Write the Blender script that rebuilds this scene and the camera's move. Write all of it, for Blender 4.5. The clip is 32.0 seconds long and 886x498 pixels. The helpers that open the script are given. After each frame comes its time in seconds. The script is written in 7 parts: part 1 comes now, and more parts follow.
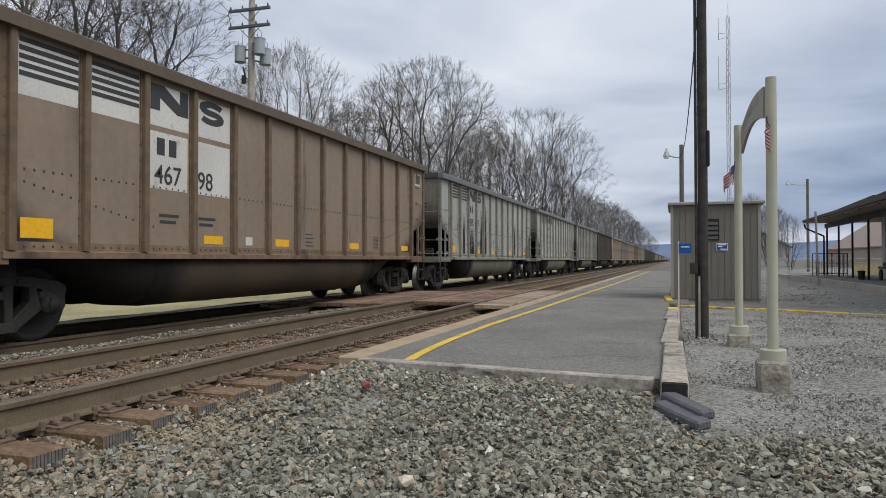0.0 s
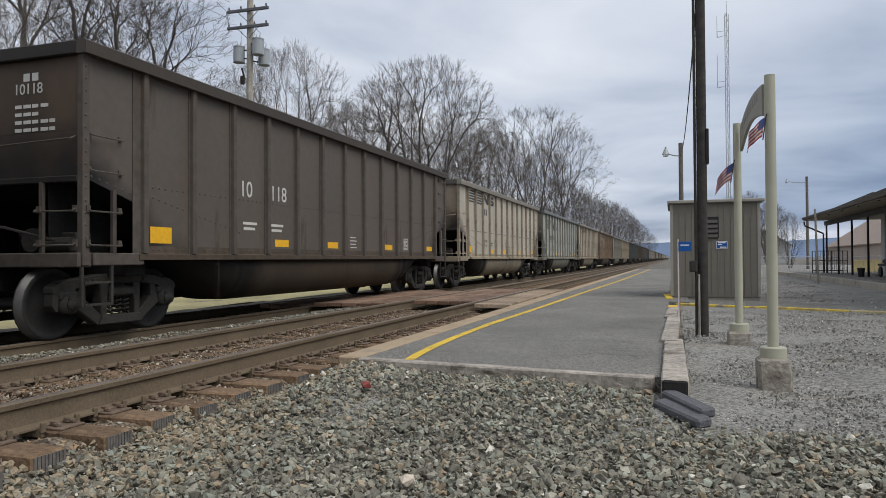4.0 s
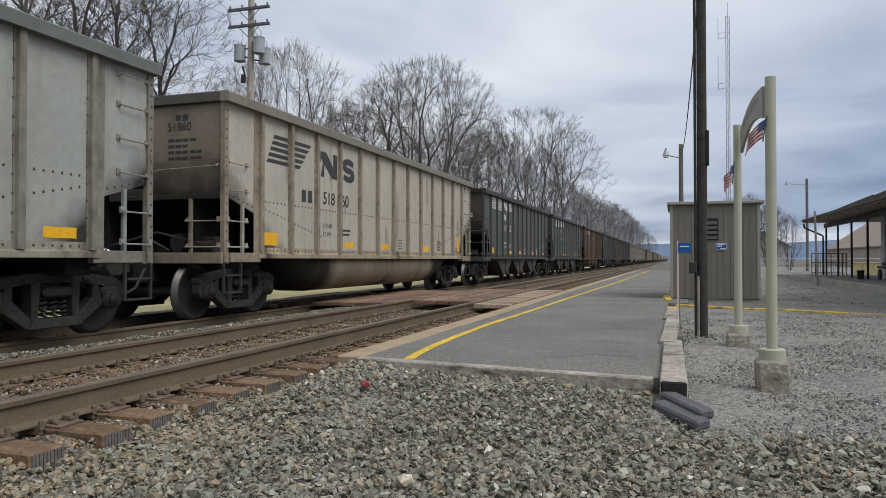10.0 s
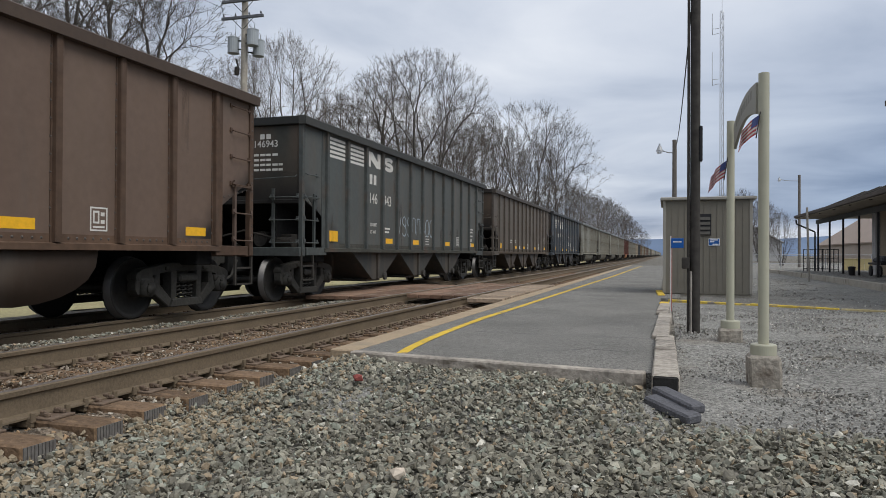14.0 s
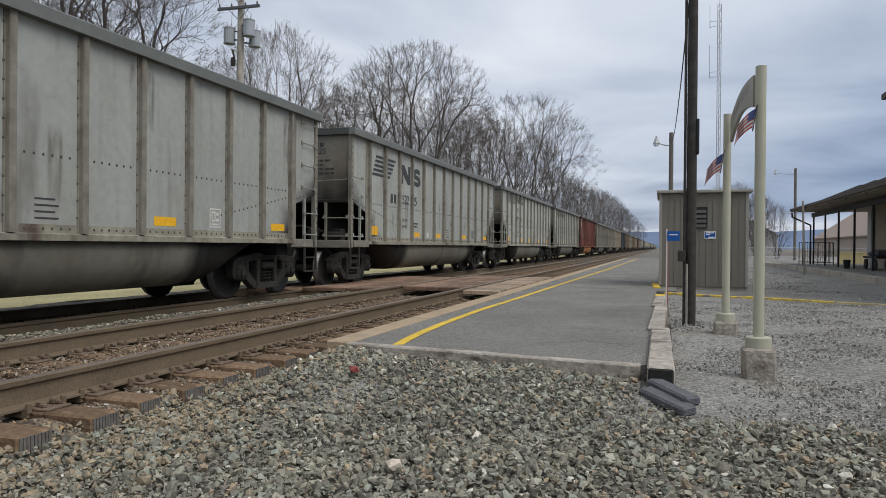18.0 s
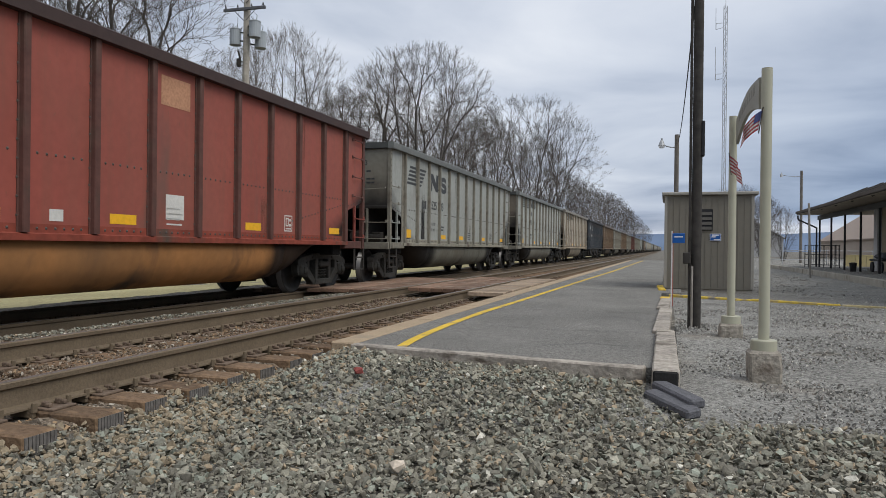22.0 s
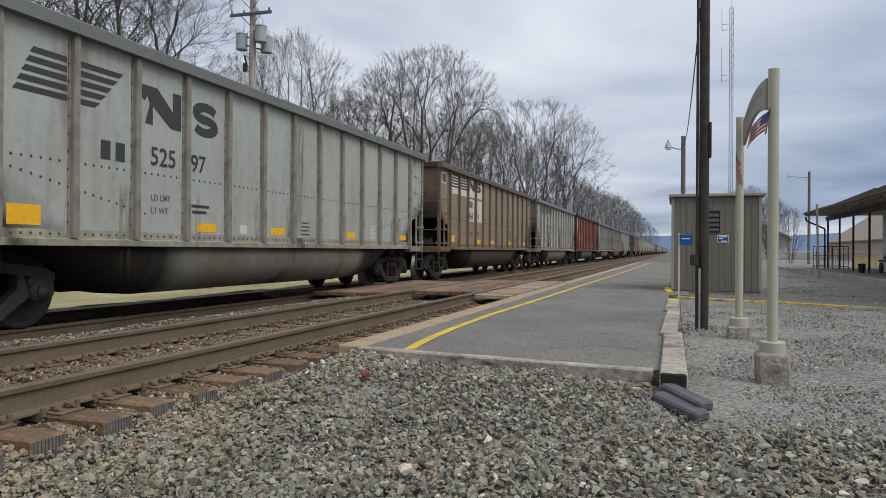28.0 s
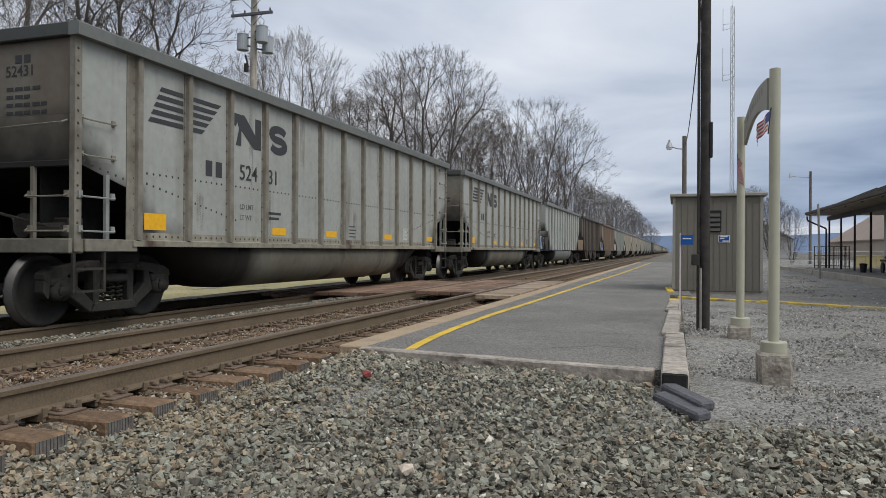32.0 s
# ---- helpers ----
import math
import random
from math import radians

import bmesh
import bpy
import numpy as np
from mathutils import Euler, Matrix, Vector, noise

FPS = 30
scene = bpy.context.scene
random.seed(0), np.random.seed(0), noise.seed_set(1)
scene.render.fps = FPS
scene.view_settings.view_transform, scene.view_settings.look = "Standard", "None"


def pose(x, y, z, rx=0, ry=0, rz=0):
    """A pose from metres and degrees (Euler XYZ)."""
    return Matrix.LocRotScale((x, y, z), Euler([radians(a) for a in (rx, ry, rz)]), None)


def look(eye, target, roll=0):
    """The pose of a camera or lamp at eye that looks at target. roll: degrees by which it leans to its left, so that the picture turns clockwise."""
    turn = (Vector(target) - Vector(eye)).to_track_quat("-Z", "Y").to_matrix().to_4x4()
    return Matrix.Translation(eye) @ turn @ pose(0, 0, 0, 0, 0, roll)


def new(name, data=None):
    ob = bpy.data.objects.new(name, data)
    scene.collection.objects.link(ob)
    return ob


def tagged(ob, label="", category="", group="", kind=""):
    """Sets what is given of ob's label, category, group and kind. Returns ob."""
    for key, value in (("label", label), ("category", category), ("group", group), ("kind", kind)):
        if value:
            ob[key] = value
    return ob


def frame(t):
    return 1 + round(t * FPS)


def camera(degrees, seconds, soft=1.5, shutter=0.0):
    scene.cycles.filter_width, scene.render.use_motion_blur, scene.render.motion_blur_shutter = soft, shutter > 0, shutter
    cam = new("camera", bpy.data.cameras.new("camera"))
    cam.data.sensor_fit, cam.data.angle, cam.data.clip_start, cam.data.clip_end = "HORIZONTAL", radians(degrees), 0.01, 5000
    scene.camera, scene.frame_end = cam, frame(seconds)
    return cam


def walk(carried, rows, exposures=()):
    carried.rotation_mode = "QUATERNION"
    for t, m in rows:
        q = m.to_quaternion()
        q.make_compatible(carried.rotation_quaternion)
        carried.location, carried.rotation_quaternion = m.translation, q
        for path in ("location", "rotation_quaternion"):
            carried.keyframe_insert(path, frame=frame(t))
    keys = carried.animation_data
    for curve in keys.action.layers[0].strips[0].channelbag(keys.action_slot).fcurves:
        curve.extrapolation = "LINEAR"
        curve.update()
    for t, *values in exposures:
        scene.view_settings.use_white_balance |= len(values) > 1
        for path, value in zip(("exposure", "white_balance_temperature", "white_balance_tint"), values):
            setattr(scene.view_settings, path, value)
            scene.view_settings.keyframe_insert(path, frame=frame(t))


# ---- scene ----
EYE = Vector((0.0, 0.0, 1.05))
cam = camera(63.81, 32.0, soft=0.55)


def aim(turn, tilt, roll):
    """The camera's pose: degrees to the left of the track, upwards, and of lean."""
    a, b = radians(turn), radians(tilt)
    way = Vector((-math.sin(a) * math.cos(b), math.cos(a) * math.cos(b), math.sin(b)))
    return look(EYE, EYE + way * 10, roll)


walk(cam, [(t, aim(a, b, c)) for t, a, b, c in (
    (0, 17.982, 0.907, -0.058), (0.5, 18.029, 0.881, -0.129), (1, 18.037, 0.888, -0.008),
    (1.5, 17.995, 0.864, -0.047), (2, 17.954, 0.851, -0.071), (2.5, 17.975, 0.778, -0.071),
    (3, 17.915, 0.806, -0.129), (3.5, 17.927, 0.871, -0.349), (5.5, 18.051, 0.757, -0.337),
    (6, 18.105, 0.731, -0.358), (6.5, 18.141, 0.686, -0.221), (7, 18.155, 0.710, -0.209),
    (7.5, 18.193, 0.730, 0.086), (8, 18.143, 0.717, -0.054), (8.5, 18.091, 0.733, 0.000),
    (9, 18.039, 0.787, 0.138), (9.5, 17.937, 0.837, 0.088), (10, 17.932, 0.853, -0.005),
    (10.5, 17.948, 0.774, 0.104), (11, 17.933, 0.693, 0.200), (11.5, 17.811, 0.692, 0.160),
    (12, 17.739, 0.647, 0.132), (12.5, 17.717, 0.620, 0.175), (13, 17.719, 0.580, 0.279),
    (13.5, 17.665, 0.522, 0.247), (14, 17.412, 0.382, 0.285), (14.5, 17.133, 0.270, 0.192),
    (16.5, 17.023, -0.142, 0.465), (17, 16.969, -0.168, 0.422), (17.5, 16.993, -0.229, 0.433),
    (18, 17.121, -0.254, 0.463), (18.5, 17.253, -0.361, 0.211), (19, 17.248, -0.536, 0.307),
    (19.5, 17.274, -0.520, 0.484), (20, 17.288, -0.478, 0.541), (20.5, 17.336, -0.488, 0.552),
    (21, 17.387, -0.431, 0.583), (21.5, 17.432, -0.221, 0.532), (22, 17.499, -0.144, 0.659),
    (22.5, 17.546, -0.137, 0.577), (23, 17.603, -0.131, 0.551), (23.5, 17.593, -0.089, 0.502),
    (24, 17.636, 0.103, 0.477), (24.5, 17.741, 0.229, 0.407), (25, 17.829, 0.257, 0.472),
    (25.5, 17.876, 0.262, 0.499), (27.5, 18.004, 0.171, 0.346), (28, 18.024, 0.091, 0.377),
    (28.5, 18.028, 0.019, 0.390), (29, 18.039, 0.025, 0.351), (29.5, 18.060, 0.071, 0.265),
    (30, 18.126, 0.093, 0.400), (30.5, 18.127, 0.099, 0.254), (31, 18.117, 0.070, 0.256),
    (31.5, 18.112, 0.092, 0.318), (32, 18.111, 0.095, 0.342),
)])

# ---- light: an overcast day ----
world = bpy.data.worlds.new("overcast_sky")
scene.world = world
world.use_nodes = True
wn, wl = world.node_tree.nodes, world.node_tree.links
sky = wn.new("ShaderNodeTexSky")
sky.sky_type, sky.sun_disc = "NISHITA", False
sky.sun_elevation, sky.sun_rotation = radians(38), radians(70)
sky.air_density, sky.dust_density = 1.4, 2.0
coord = wn.new("ShaderNodeTexCoord")
split = wn.new("ShaderNodeSeparateXYZ")
wl.new(coord.outputs["Generated"], split.inputs[0])
# cloud deck: the view direction laid on a flat sheet overhead
lift = wn.new("ShaderNodeMath"); lift.operation = "ADD"; lift.inputs[1].default_value = 0.10
up = wn.new("ShaderNodeMath"); up.operation = "MAXIMUM"; up.inputs[1].default_value = 0.0
wl.new(split.outputs["Z"], up.inputs[0]); wl.new(up.outputs[0], lift.inputs[0])
dx = wn.new("ShaderNodeMath"); dx.operation = "DIVIDE"
dy = wn.new("ShaderNodeMath"); dy.operation = "DIVIDE"
wl.new(split.outputs["X"], dx.inputs[0]); wl.new(lift.outputs[0], dx.inputs[1])
wl.new(split.outputs["Y"], dy.inputs[0]); wl.new(lift.outputs[0], dy.inputs[1])
deck = wn.new("ShaderNodeCombineXYZ")
wl.new(dx.outputs[0], deck.inputs[0]); wl.new(dy.outputs[0], deck.inputs[1])
puff = wn.new("ShaderNodeTexNoise")
puff.inputs["Scale"].default_value, puff.inputs["Detail"].default_value = 0.75, 7.0
puff.inputs["Roughness"].default_value, puff.inputs["Distortion"].default_value = 0.5, 0.35
wl.new(deck.outputs[0], puff.inputs["Vector"])
tone = wn.new("ShaderNodeValToRGB")
tone.color_ramp.elements[0].position, tone.color_ramp.elements[0].color = 0.30, (0.43, 0.495, 0.62, 1)
tone.color_ramp.elements[1].position, tone.color_ramp.elements[1].color = 0.66, (0.92, 0.95, 1.01, 1)
e = tone.color_ramp.elements.new(0.47); e.color = (0.69, 0.74, 0.84, 1)
wl.new(puff.outputs["Fac"], tone.inputs[0])
both = wn.new("ShaderNodeMixRGB"); both.inputs[0].default_value = 0.90
skyscale = wn.new("ShaderNodeMixRGB"); skyscale.blend_type = "MULTIPLY"; skyscale.inputs[0].default_value = 1
skyscale.inputs[2].default_value = (0.10, 0.10, 0.10, 1)
wl.new(sky.outputs[0], skyscale.inputs[1])
wl.new(skyscale.outputs[0], both.inputs[1]); wl.new(tone.outputs[0], both.inputs[2])
low = wn.new("ShaderNodeMapRange"); low.inputs["From Min"].default_value, low.inputs["From Max"].default_value = 0.02, 0.38
low.inputs["To Min"].default_value, low.inputs["To Max"].default_value = 1.0, 0.0
wl.new(split.outputs["Z"], low.inputs["Value"])
side = wn.new("ShaderNodeMapRange"); side.inputs["From Min"].default_value, side.inputs["From Max"].default_value = -0.28, 0.26
wl.new(split.outputs["X"], side.inputs["Value"])
haze = wn.new("ShaderNodeMath"); haze.operation = "MULTIPLY"
wl.new(low.outputs[0], haze.inputs[0]); wl.new(side.outputs[0], haze.inputs[1])
clear = wn.new("ShaderNodeMapRange"); clear.inputs["From Min"].default_value, clear.inputs["From Max"].default_value = 0.018, 0.05
wl.new(split.outputs["Z"], clear.inputs["Value"])
band_mix = wn.new("ShaderNodeMath"); band_mix.operation = "MULTIPLY"
wl.new(haze.outputs[0], band_mix.inputs[0]); wl.new(clear.outputs[0], band_mix.inputs[1])
grey = wn.new("ShaderNodeMixRGB"); grey.blend_type = "MULTIPLY"; grey.inputs[2].default_value = (0.27, 0.385, 0.56, 1)
wl.new(band_mix.outputs[0], grey.inputs[0]); wl.new(both.outputs[0], grey.inputs[1])
bg = wn["Background"]
bg.inputs["Strength"].default_value = 1.0
wl.new(grey.outputs[0], bg.inputs["Color"])
sun = new("sun", bpy.data.lights.new("sun", "SUN"))
sun.data.energy, sun.data.angle, sun.data.color = 2.0, radians(40), (1.0, 0.97, 0.92)
sun.matrix_world = look((0, 0, 40), (-0.72, 0.27, 39))

# ---- materials ----


def pick_colours(m, colours):
    """Each loose piece takes one of several colours."""
    n, l = m.node_tree.nodes, m.node_tree.links
    tint = next(x for x in n if x.type == "MIX_RGB" and x.blend_type == "MULTIPLY")
    ramp = n.new("ShaderNodeValToRGB")
    ramp.color_ramp.interpolation = "CONSTANT"
    while len(ramp.color_ramp.elements) < len(colours):
        ramp.color_ramp.elements.new(0.5)
    for el, (pos, col) in zip(ramp.color_ramp.elements, colours):
        el.position, el.color = pos, (*col, 1)
    l.new(n.new("ShaderNodeNewGeometry").outputs["Random Per Island"], ramp.inputs[0])
    l.new(ramp.outputs[0], tint.inputs[1])


def surface(name, colour, rough=0.8, metal=0.0, spread=0.15, grain=30.0, stains=1.2, bump=0.2, dirt=None, use="", spec=0.3, pebble=0, stain=None, contrast=(0.35, 1.75)):
    """A worn surface: fine grain and broad stains on a base colour. use: 'object' takes the object's colour, 'island' and 'random' vary piece by piece."""
    m = bpy.data.materials.new(name)
    m.use_nodes = True
    n, l = m.node_tree.nodes, m.node_tree.links
    b = n["Principled BSDF"]
    b.inputs["Metallic"].default_value = metal
    b.inputs["Specular IOR Level"].default_value = spec
    tc = n.new("ShaderNodeTexCoord")
    fine = n.new("ShaderNodeTexNoise"); fine.inputs["Scale"].default_value = grain; fine.inputs["Detail"].default_value = 4
    wide = n.new("ShaderNodeTexNoise"); wide.inputs["Scale"].default_value = stains; wide.inputs["Detail"].default_value = 5
    l.new(tc.outputs["Object"], fine.inputs["Vector"]); l.new(tc.outputs["Object"], wide.inputs["Vector"])
    add = n.new("ShaderNodeMath"); add.operation = "ADD"
    l.new(fine.outputs["Fac"], add.inputs[0]); l.new(wide.outputs["Fac"], add.inputs[1])
    ramp = n.new("ShaderNodeMapRange")
    ramp.inputs["From Min"].default_value, ramp.inputs["From Max"].default_value = 0.7, 1.3
    ramp.inputs["To Min"].default_value, ramp.inputs["To Max"].default_value = 1 - spread, 1 + spread
    l.new(add.outputs[0], ramp.inputs["Value"])
    value = ramp.outputs[0]
    if use in ("island", "random"):
        src = n.new("ShaderNodeNewGeometry").outputs["Random Per Island"] if use == "island" else n.new("ShaderNodeObjectInfo").outputs["Random"]
        vary = n.new("ShaderNodeMapRange"); vary.inputs["To Min"].default_value, vary.inputs["To Max"].default_value = 0.72, 1.3
        l.new(src, vary.inputs["Value"])
        mul = n.new("ShaderNodeMath"); mul.operation = "MULTIPLY"
        l.new(value, mul.inputs[0]); l.new(vary.outputs[0], mul.inputs[1]); value = mul.outputs[0]
    cells = None
    if pebble:
        cells = n.new("ShaderNodeTexVoronoi"); cells.inputs["Scale"].default_value = pebble
        l.new(tc.outputs["Object"], cells.inputs["Vector"])
        grey = n.new("ShaderNodeSeparateColor"); l.new(cells.outputs["Color"], grey.inputs[0])
        each = n.new("ShaderNodeMapRange"); each.inputs["To Min"].default_value, each.inputs["To Max"].default_value = contrast
        l.new(grey.outputs[0], each.inputs["Value"])
        mul = n.new("ShaderNodeMath"); mul.operation = "MULTIPLY"
        l.new(value, mul.inputs[0]); l.new(each.outputs[0], mul.inputs[1]); value = mul.outputs[0]
    tint = n.new("ShaderNodeMixRGB"); tint.blend_type = "MULTIPLY"; tint.inputs[0].default_value = 1
    if use == "object":
        l.new(n.new("ShaderNodeObjectInfo").outputs["Color"], tint.inputs[1])
    else:
        tint.inputs[1].default_value = (*colour, 1)
    l.new(value, tint.inputs[2])
    out = tint.outputs[0]
    if dirt:
        spots = n.new("ShaderNodeTexNoise"); spots.inputs["Scale"].default_value = dirt[1]; spots.inputs["Detail"].default_value = 6
        mapping = n.new("ShaderNodeMapping"); mapping.inputs["Scale"].default_value = dirt[3] if len(dirt) > 3 else (1, 1, 1)
        l.new(tc.outputs["Object"], mapping.inputs["Vector"]); l.new(mapping.outputs[0], spots.inputs["Vector"])
        step = n.new("ShaderNodeMapRange"); step.inputs["From Min"].default_value, step.inputs["From Max"].default_value = dirt[2], dirt[2] + 0.16
        l.new(spots.outputs["Fac"], step.inputs["Value"])
        mix = n.new("ShaderNodeMixRGB"); mix.inputs[2].default_value = (*dirt[0], 1)
        l.new(step.outputs[0], mix.inputs[0]); l.new(out, mix.inputs[1]); out = mix.outputs[0]
    if stain:
        # a thin wash of rust or soot, in cloudy vertical patches
        wash = n.new("ShaderNodeTexNoise"); wash.inputs["Scale"].default_value = stain[1]; wash.inputs["Detail"].default_value = 7
        wm = n.new("ShaderNodeMapping"); wm.inputs["Scale"].default_value, wm.inputs["Location"].default_value = (1, 1, 0.3), (3, 5, 1)
        l.new(tc.outputs["Object"], wm.inputs["Vector"])
        if use == "object":
            seed = n.new("ShaderNodeVectorMath"); seed.operation = "ADD"
            col = n.new("ShaderNodeObjectInfo")
            l.new(wm.outputs[0], seed.inputs[0]); l.new(col.outputs["Random"], seed.inputs[1]); l.new(seed.outputs[0], wash.inputs["Vector"])
        else:
            l.new(wm.outputs[0], wash.inputs["Vector"])
        wr = n.new("ShaderNodeMapRange"); wr.inputs["From Min"].default_value, wr.inputs["From Max"].default_value = 0.42, 0.75
        wr.inputs["To Max"].default_value = stain[2]
        l.new(wash.outputs["Fac"], wr.inputs["Value"])
        wx = n.new("ShaderNodeMixRGB"); wx.inputs[2].default_value = (*stain[0], 1)
        l.new(wr.outputs[0], wx.inputs[0]); l.new(out, wx.inputs[1]); out = wx.outputs[0]
    l.new(out, b.inputs["Base Color"])
    rr = n.new("ShaderNodeMapRange"); rr.inputs["To Min"].default_value, rr.inputs["To Max"].default_value = rough - 0.08, min(1, rough + 0.1)
    l.new(wide.outputs["Fac"], rr.inputs["Value"]); l.new(rr.outputs[0], b.inputs["Roughness"])
    if bump:
        bp = n.new("ShaderNodeBump"); bp.inputs["Strength"].default_value = bump; bp.inputs["Distance"].default_value = 0.02
        l.new(cells.outputs["Distance"] if cells else fine.outputs["Fac"], bp.inputs["Height"])
        bp.invert = bool(cells); l.new(bp.outputs[0], b.inputs["Normal"])
    return m


def soot_and_shade(m, axis, start, slope, ragged, colour=(0.016, 0.015, 0.014), z_start=None, z_slope=0.0):
    """Coal dust settled on a car's ends, and on the belly shade painted in with it, with a ragged edge: beyond start
    along an axis, and below z_start.
    """
    n, l = m.node_tree.nodes, m.node_tree.links
    b = n["Principled BSDF"]
    before = b.inputs["Base Color"].links[0].from_socket
    tc = n.new("ShaderNodeTexCoord"); sx = n.new("ShaderNodeSeparateXYZ"); l.new(tc.outputs["Object"], sx.inputs[0])

    def math_node(op, a, v):
        k = n.new("ShaderNodeMath"); k.operation = op
        for i, s in enumerate((a, v)):
            if isinstance(s, (int, float)):
                k.inputs[i].default_value = s
            else:
                l.new(s, k.inputs[i])
        return k.outputs[0]
    far = math_node("ABSOLUTE", sx.outputs[axis], 0)
    k = math_node("MULTIPLY", math_node("SUBTRACT", far, start), slope)
    if z_start is not None:
        k = math_node("ADD", k, math_node("MULTIPLY", math_node("SUBTRACT", z_start, sx.outputs["Z"]), z_slope))
    tex = n.new("ShaderNodeTexNoise"); tex.inputs["Scale"].default_value = 1.7; tex.inputs["Detail"].default_value = 7
    shift = n.new("ShaderNodeVectorMath"); shift.operation = "ADD"
    l.new(tc.outputs["Object"], shift.inputs[0]); l.new(n.new("ShaderNodeObjectInfo").outputs["Random"], shift.inputs[1]); l.new(shift.outputs[0], tex.inputs["Vector"])
    k = math_node("ADD", k, math_node("MULTIPLY", math_node("SUBTRACT", tex.outputs["Fac"], 0.5), ragged))
    step = n.new("ShaderNodeMapRange"); step.inputs["To Max"].default_value = 0.94
    l.new(k, step.inputs["Value"])
    mix = n.new("ShaderNodeMixRGB"); mix.inputs[2].default_value = (*colour, 1)
    l.new(step.outputs[0], mix.inputs[0]); l.new(before, mix.inputs[1]); l.new(mix.outputs[0], b.inputs["Base Color"])


def streaks(m, colour, amount):
    """Fine vertical runs and rust specks on sheet steel."""
    n, l = m.node_tree.nodes, m.node_tree.links
    b = n["Principled BSDF"]
    tc = n.new("ShaderNodeTexCoord")
    seed = n.new("ShaderNodeVectorMath"); seed.operation = "ADD"
    l.new(tc.outputs["Object"], seed.inputs[0]); l.new(n.new("ShaderNodeObjectInfo").outputs["Random"], seed.inputs[1])
    for scale, stretch, low, high, strength in ((6.0, (1, 1, 0.07), 0.50, 0.72, amount), (16.0, (1, 1, 0.5), 0.66, 0.72, amount * 1.3), (0.9, (1, 1, 1), 0.5, 0.75, amount * 0.8)):
        before = b.inputs["Base Color"].links[0].from_socket
        mp = n.new("ShaderNodeMapping"); mp.inputs["Scale"].default_value = stretch; mp.inputs["Location"].default_value = (scale, 2, 0)
        tex = n.new("ShaderNodeTexNoise"); tex.inputs["Scale"].default_value = scale; tex.inputs["Detail"].default_value = 5
        l.new(seed.outputs[0], mp.inputs["Vector"]); l.new(mp.outputs[0], tex.inputs["Vector"])
        step = n.new("ShaderNodeMapRange"); step.inputs["From Min"].default_value, step.inputs["From Max"].default_value, step.inputs["To Max"].default_value = low, high, strength
        l.new(tex.outputs["Fac"], step.inputs["Value"])
        mix = n.new("ShaderNodeMixRGB"); mix.inputs[2].default_value = (*colour, 1)
        l.new(step.outputs[0], mix.inputs[0]); l.new(before, mix.inputs[1]); l.new(mix.outputs[0], b.inputs["Base Color"])


M = {}
M["ballast_bed"] = surface("ballast_bed", (0.14, 0.13, 0.11), 0.95, spread=0.35, grain=34, stains=0.9, bump=1.0, pebble=26)
M["stone"] = surface("crushed_stone", (0.25, 0.245, 0.23), 0.9, spread=0.25, grain=40, stains=2.5, bump=0.35, use="island")
pick_colours(M["stone"], ((0.0, (0.242, 0.236, 0.190)), (0.2, (0.192, 0.178, 0.141)), (0.38, (0.250, 0.236, 0.185)), (0.56, (0.288, 0.272, 0.218)), (0.70, (0.155, 0.144, 0.116)), (0.80, (0.225, 0.236, 0.193)), (0.91, (0.262, 0.208, 0.143)), (0.982, (0.43, 0.41, 0.35))))
M["tan_stone"] = surface("rust_tinted_stone", (0.27, 0.22, 0.15), 0.9, spread=0.25, grain=40, stains=2.5, bump=0.35, use="island")
M["crib_stone"] = surface("rusty_stone", (0.20, 0.165, 0.135), 0.95, spread=0.25, grain=40, stains=2, bump=0.3, use="island")
pick_colours(M["crib_stone"], ((0.0, (0.20, 0.155, 0.11)), (0.3, (0.16, 0.12, 0.085)), (0.55, (0.24, 0.20, 0.155)), (0.8, (0.25, 0.17, 0.10)), (0.93, (0.32, 0.29, 0.24))))
M["track_bed"] = surface("rusty_fines", (0.15, 0.118, 0.086), 0.95, spread=0.4, grain=45, stains=1.2, bump=1.0, pebble=42)
M["footing"] = surface("crumbling_footing", (0.31, 0.28, 0.235), 0.95, spread=0.35, grain=30, stains=4, bump=0.8, dirt=((0.15, 0.12, 0.095), 5, 0.55))
M["red_stone"] = surface("brick_red_stone", (0.26, 0.07, 0.06), 0.9, spread=0.2, grain=40, bump=0.3)
M["pale_stone"] = surface("pale_tan_stone", (0.55, 0.47, 0.38), 0.9, spread=0.2, grain=40, bump=0.3)
M["tar"] = surface("tar_and_rubber", (0.075, 0.077, 0.085), 0.9, spread=0.3, grain=70, bump=0.6)
M["rubber"] = surface("weathered_rubber", (0.115, 0.115, 0.125), 0.9, spread=0.25, grain=50, stains=4, bump=0.5)
M["warehouse_roof"] = surface("brown_metal_roof", (0.27, 0.21, 0.17), 0.7, spread=0.1, grain=2, stains=0.2, bump=0.05)
M["pale_wall"] = surface("pale_siding", (0.42, 0.42, 0.42), 0.7, spread=0.08, grain=4, stains=0.3, bump=0.05)
M["tan_siding"] = surface("tan_siding", (0.37, 0.31, 0.26), 0.8, spread=0.1, grain=4, stains=0.3, bump=0.05)
M["yellow_wall"] = surface("cream_yellow_siding", (0.50, 0.42, 0.22), 0.7, spread=0.08, grain=4, stains=0.3, bump=0.05)
M["brick_wall"] = surface("tan_station_wall", (0.30, 0.25, 0.19), 0.85, spread=0.2, grain=14, stains=0.8, bump=0.3)
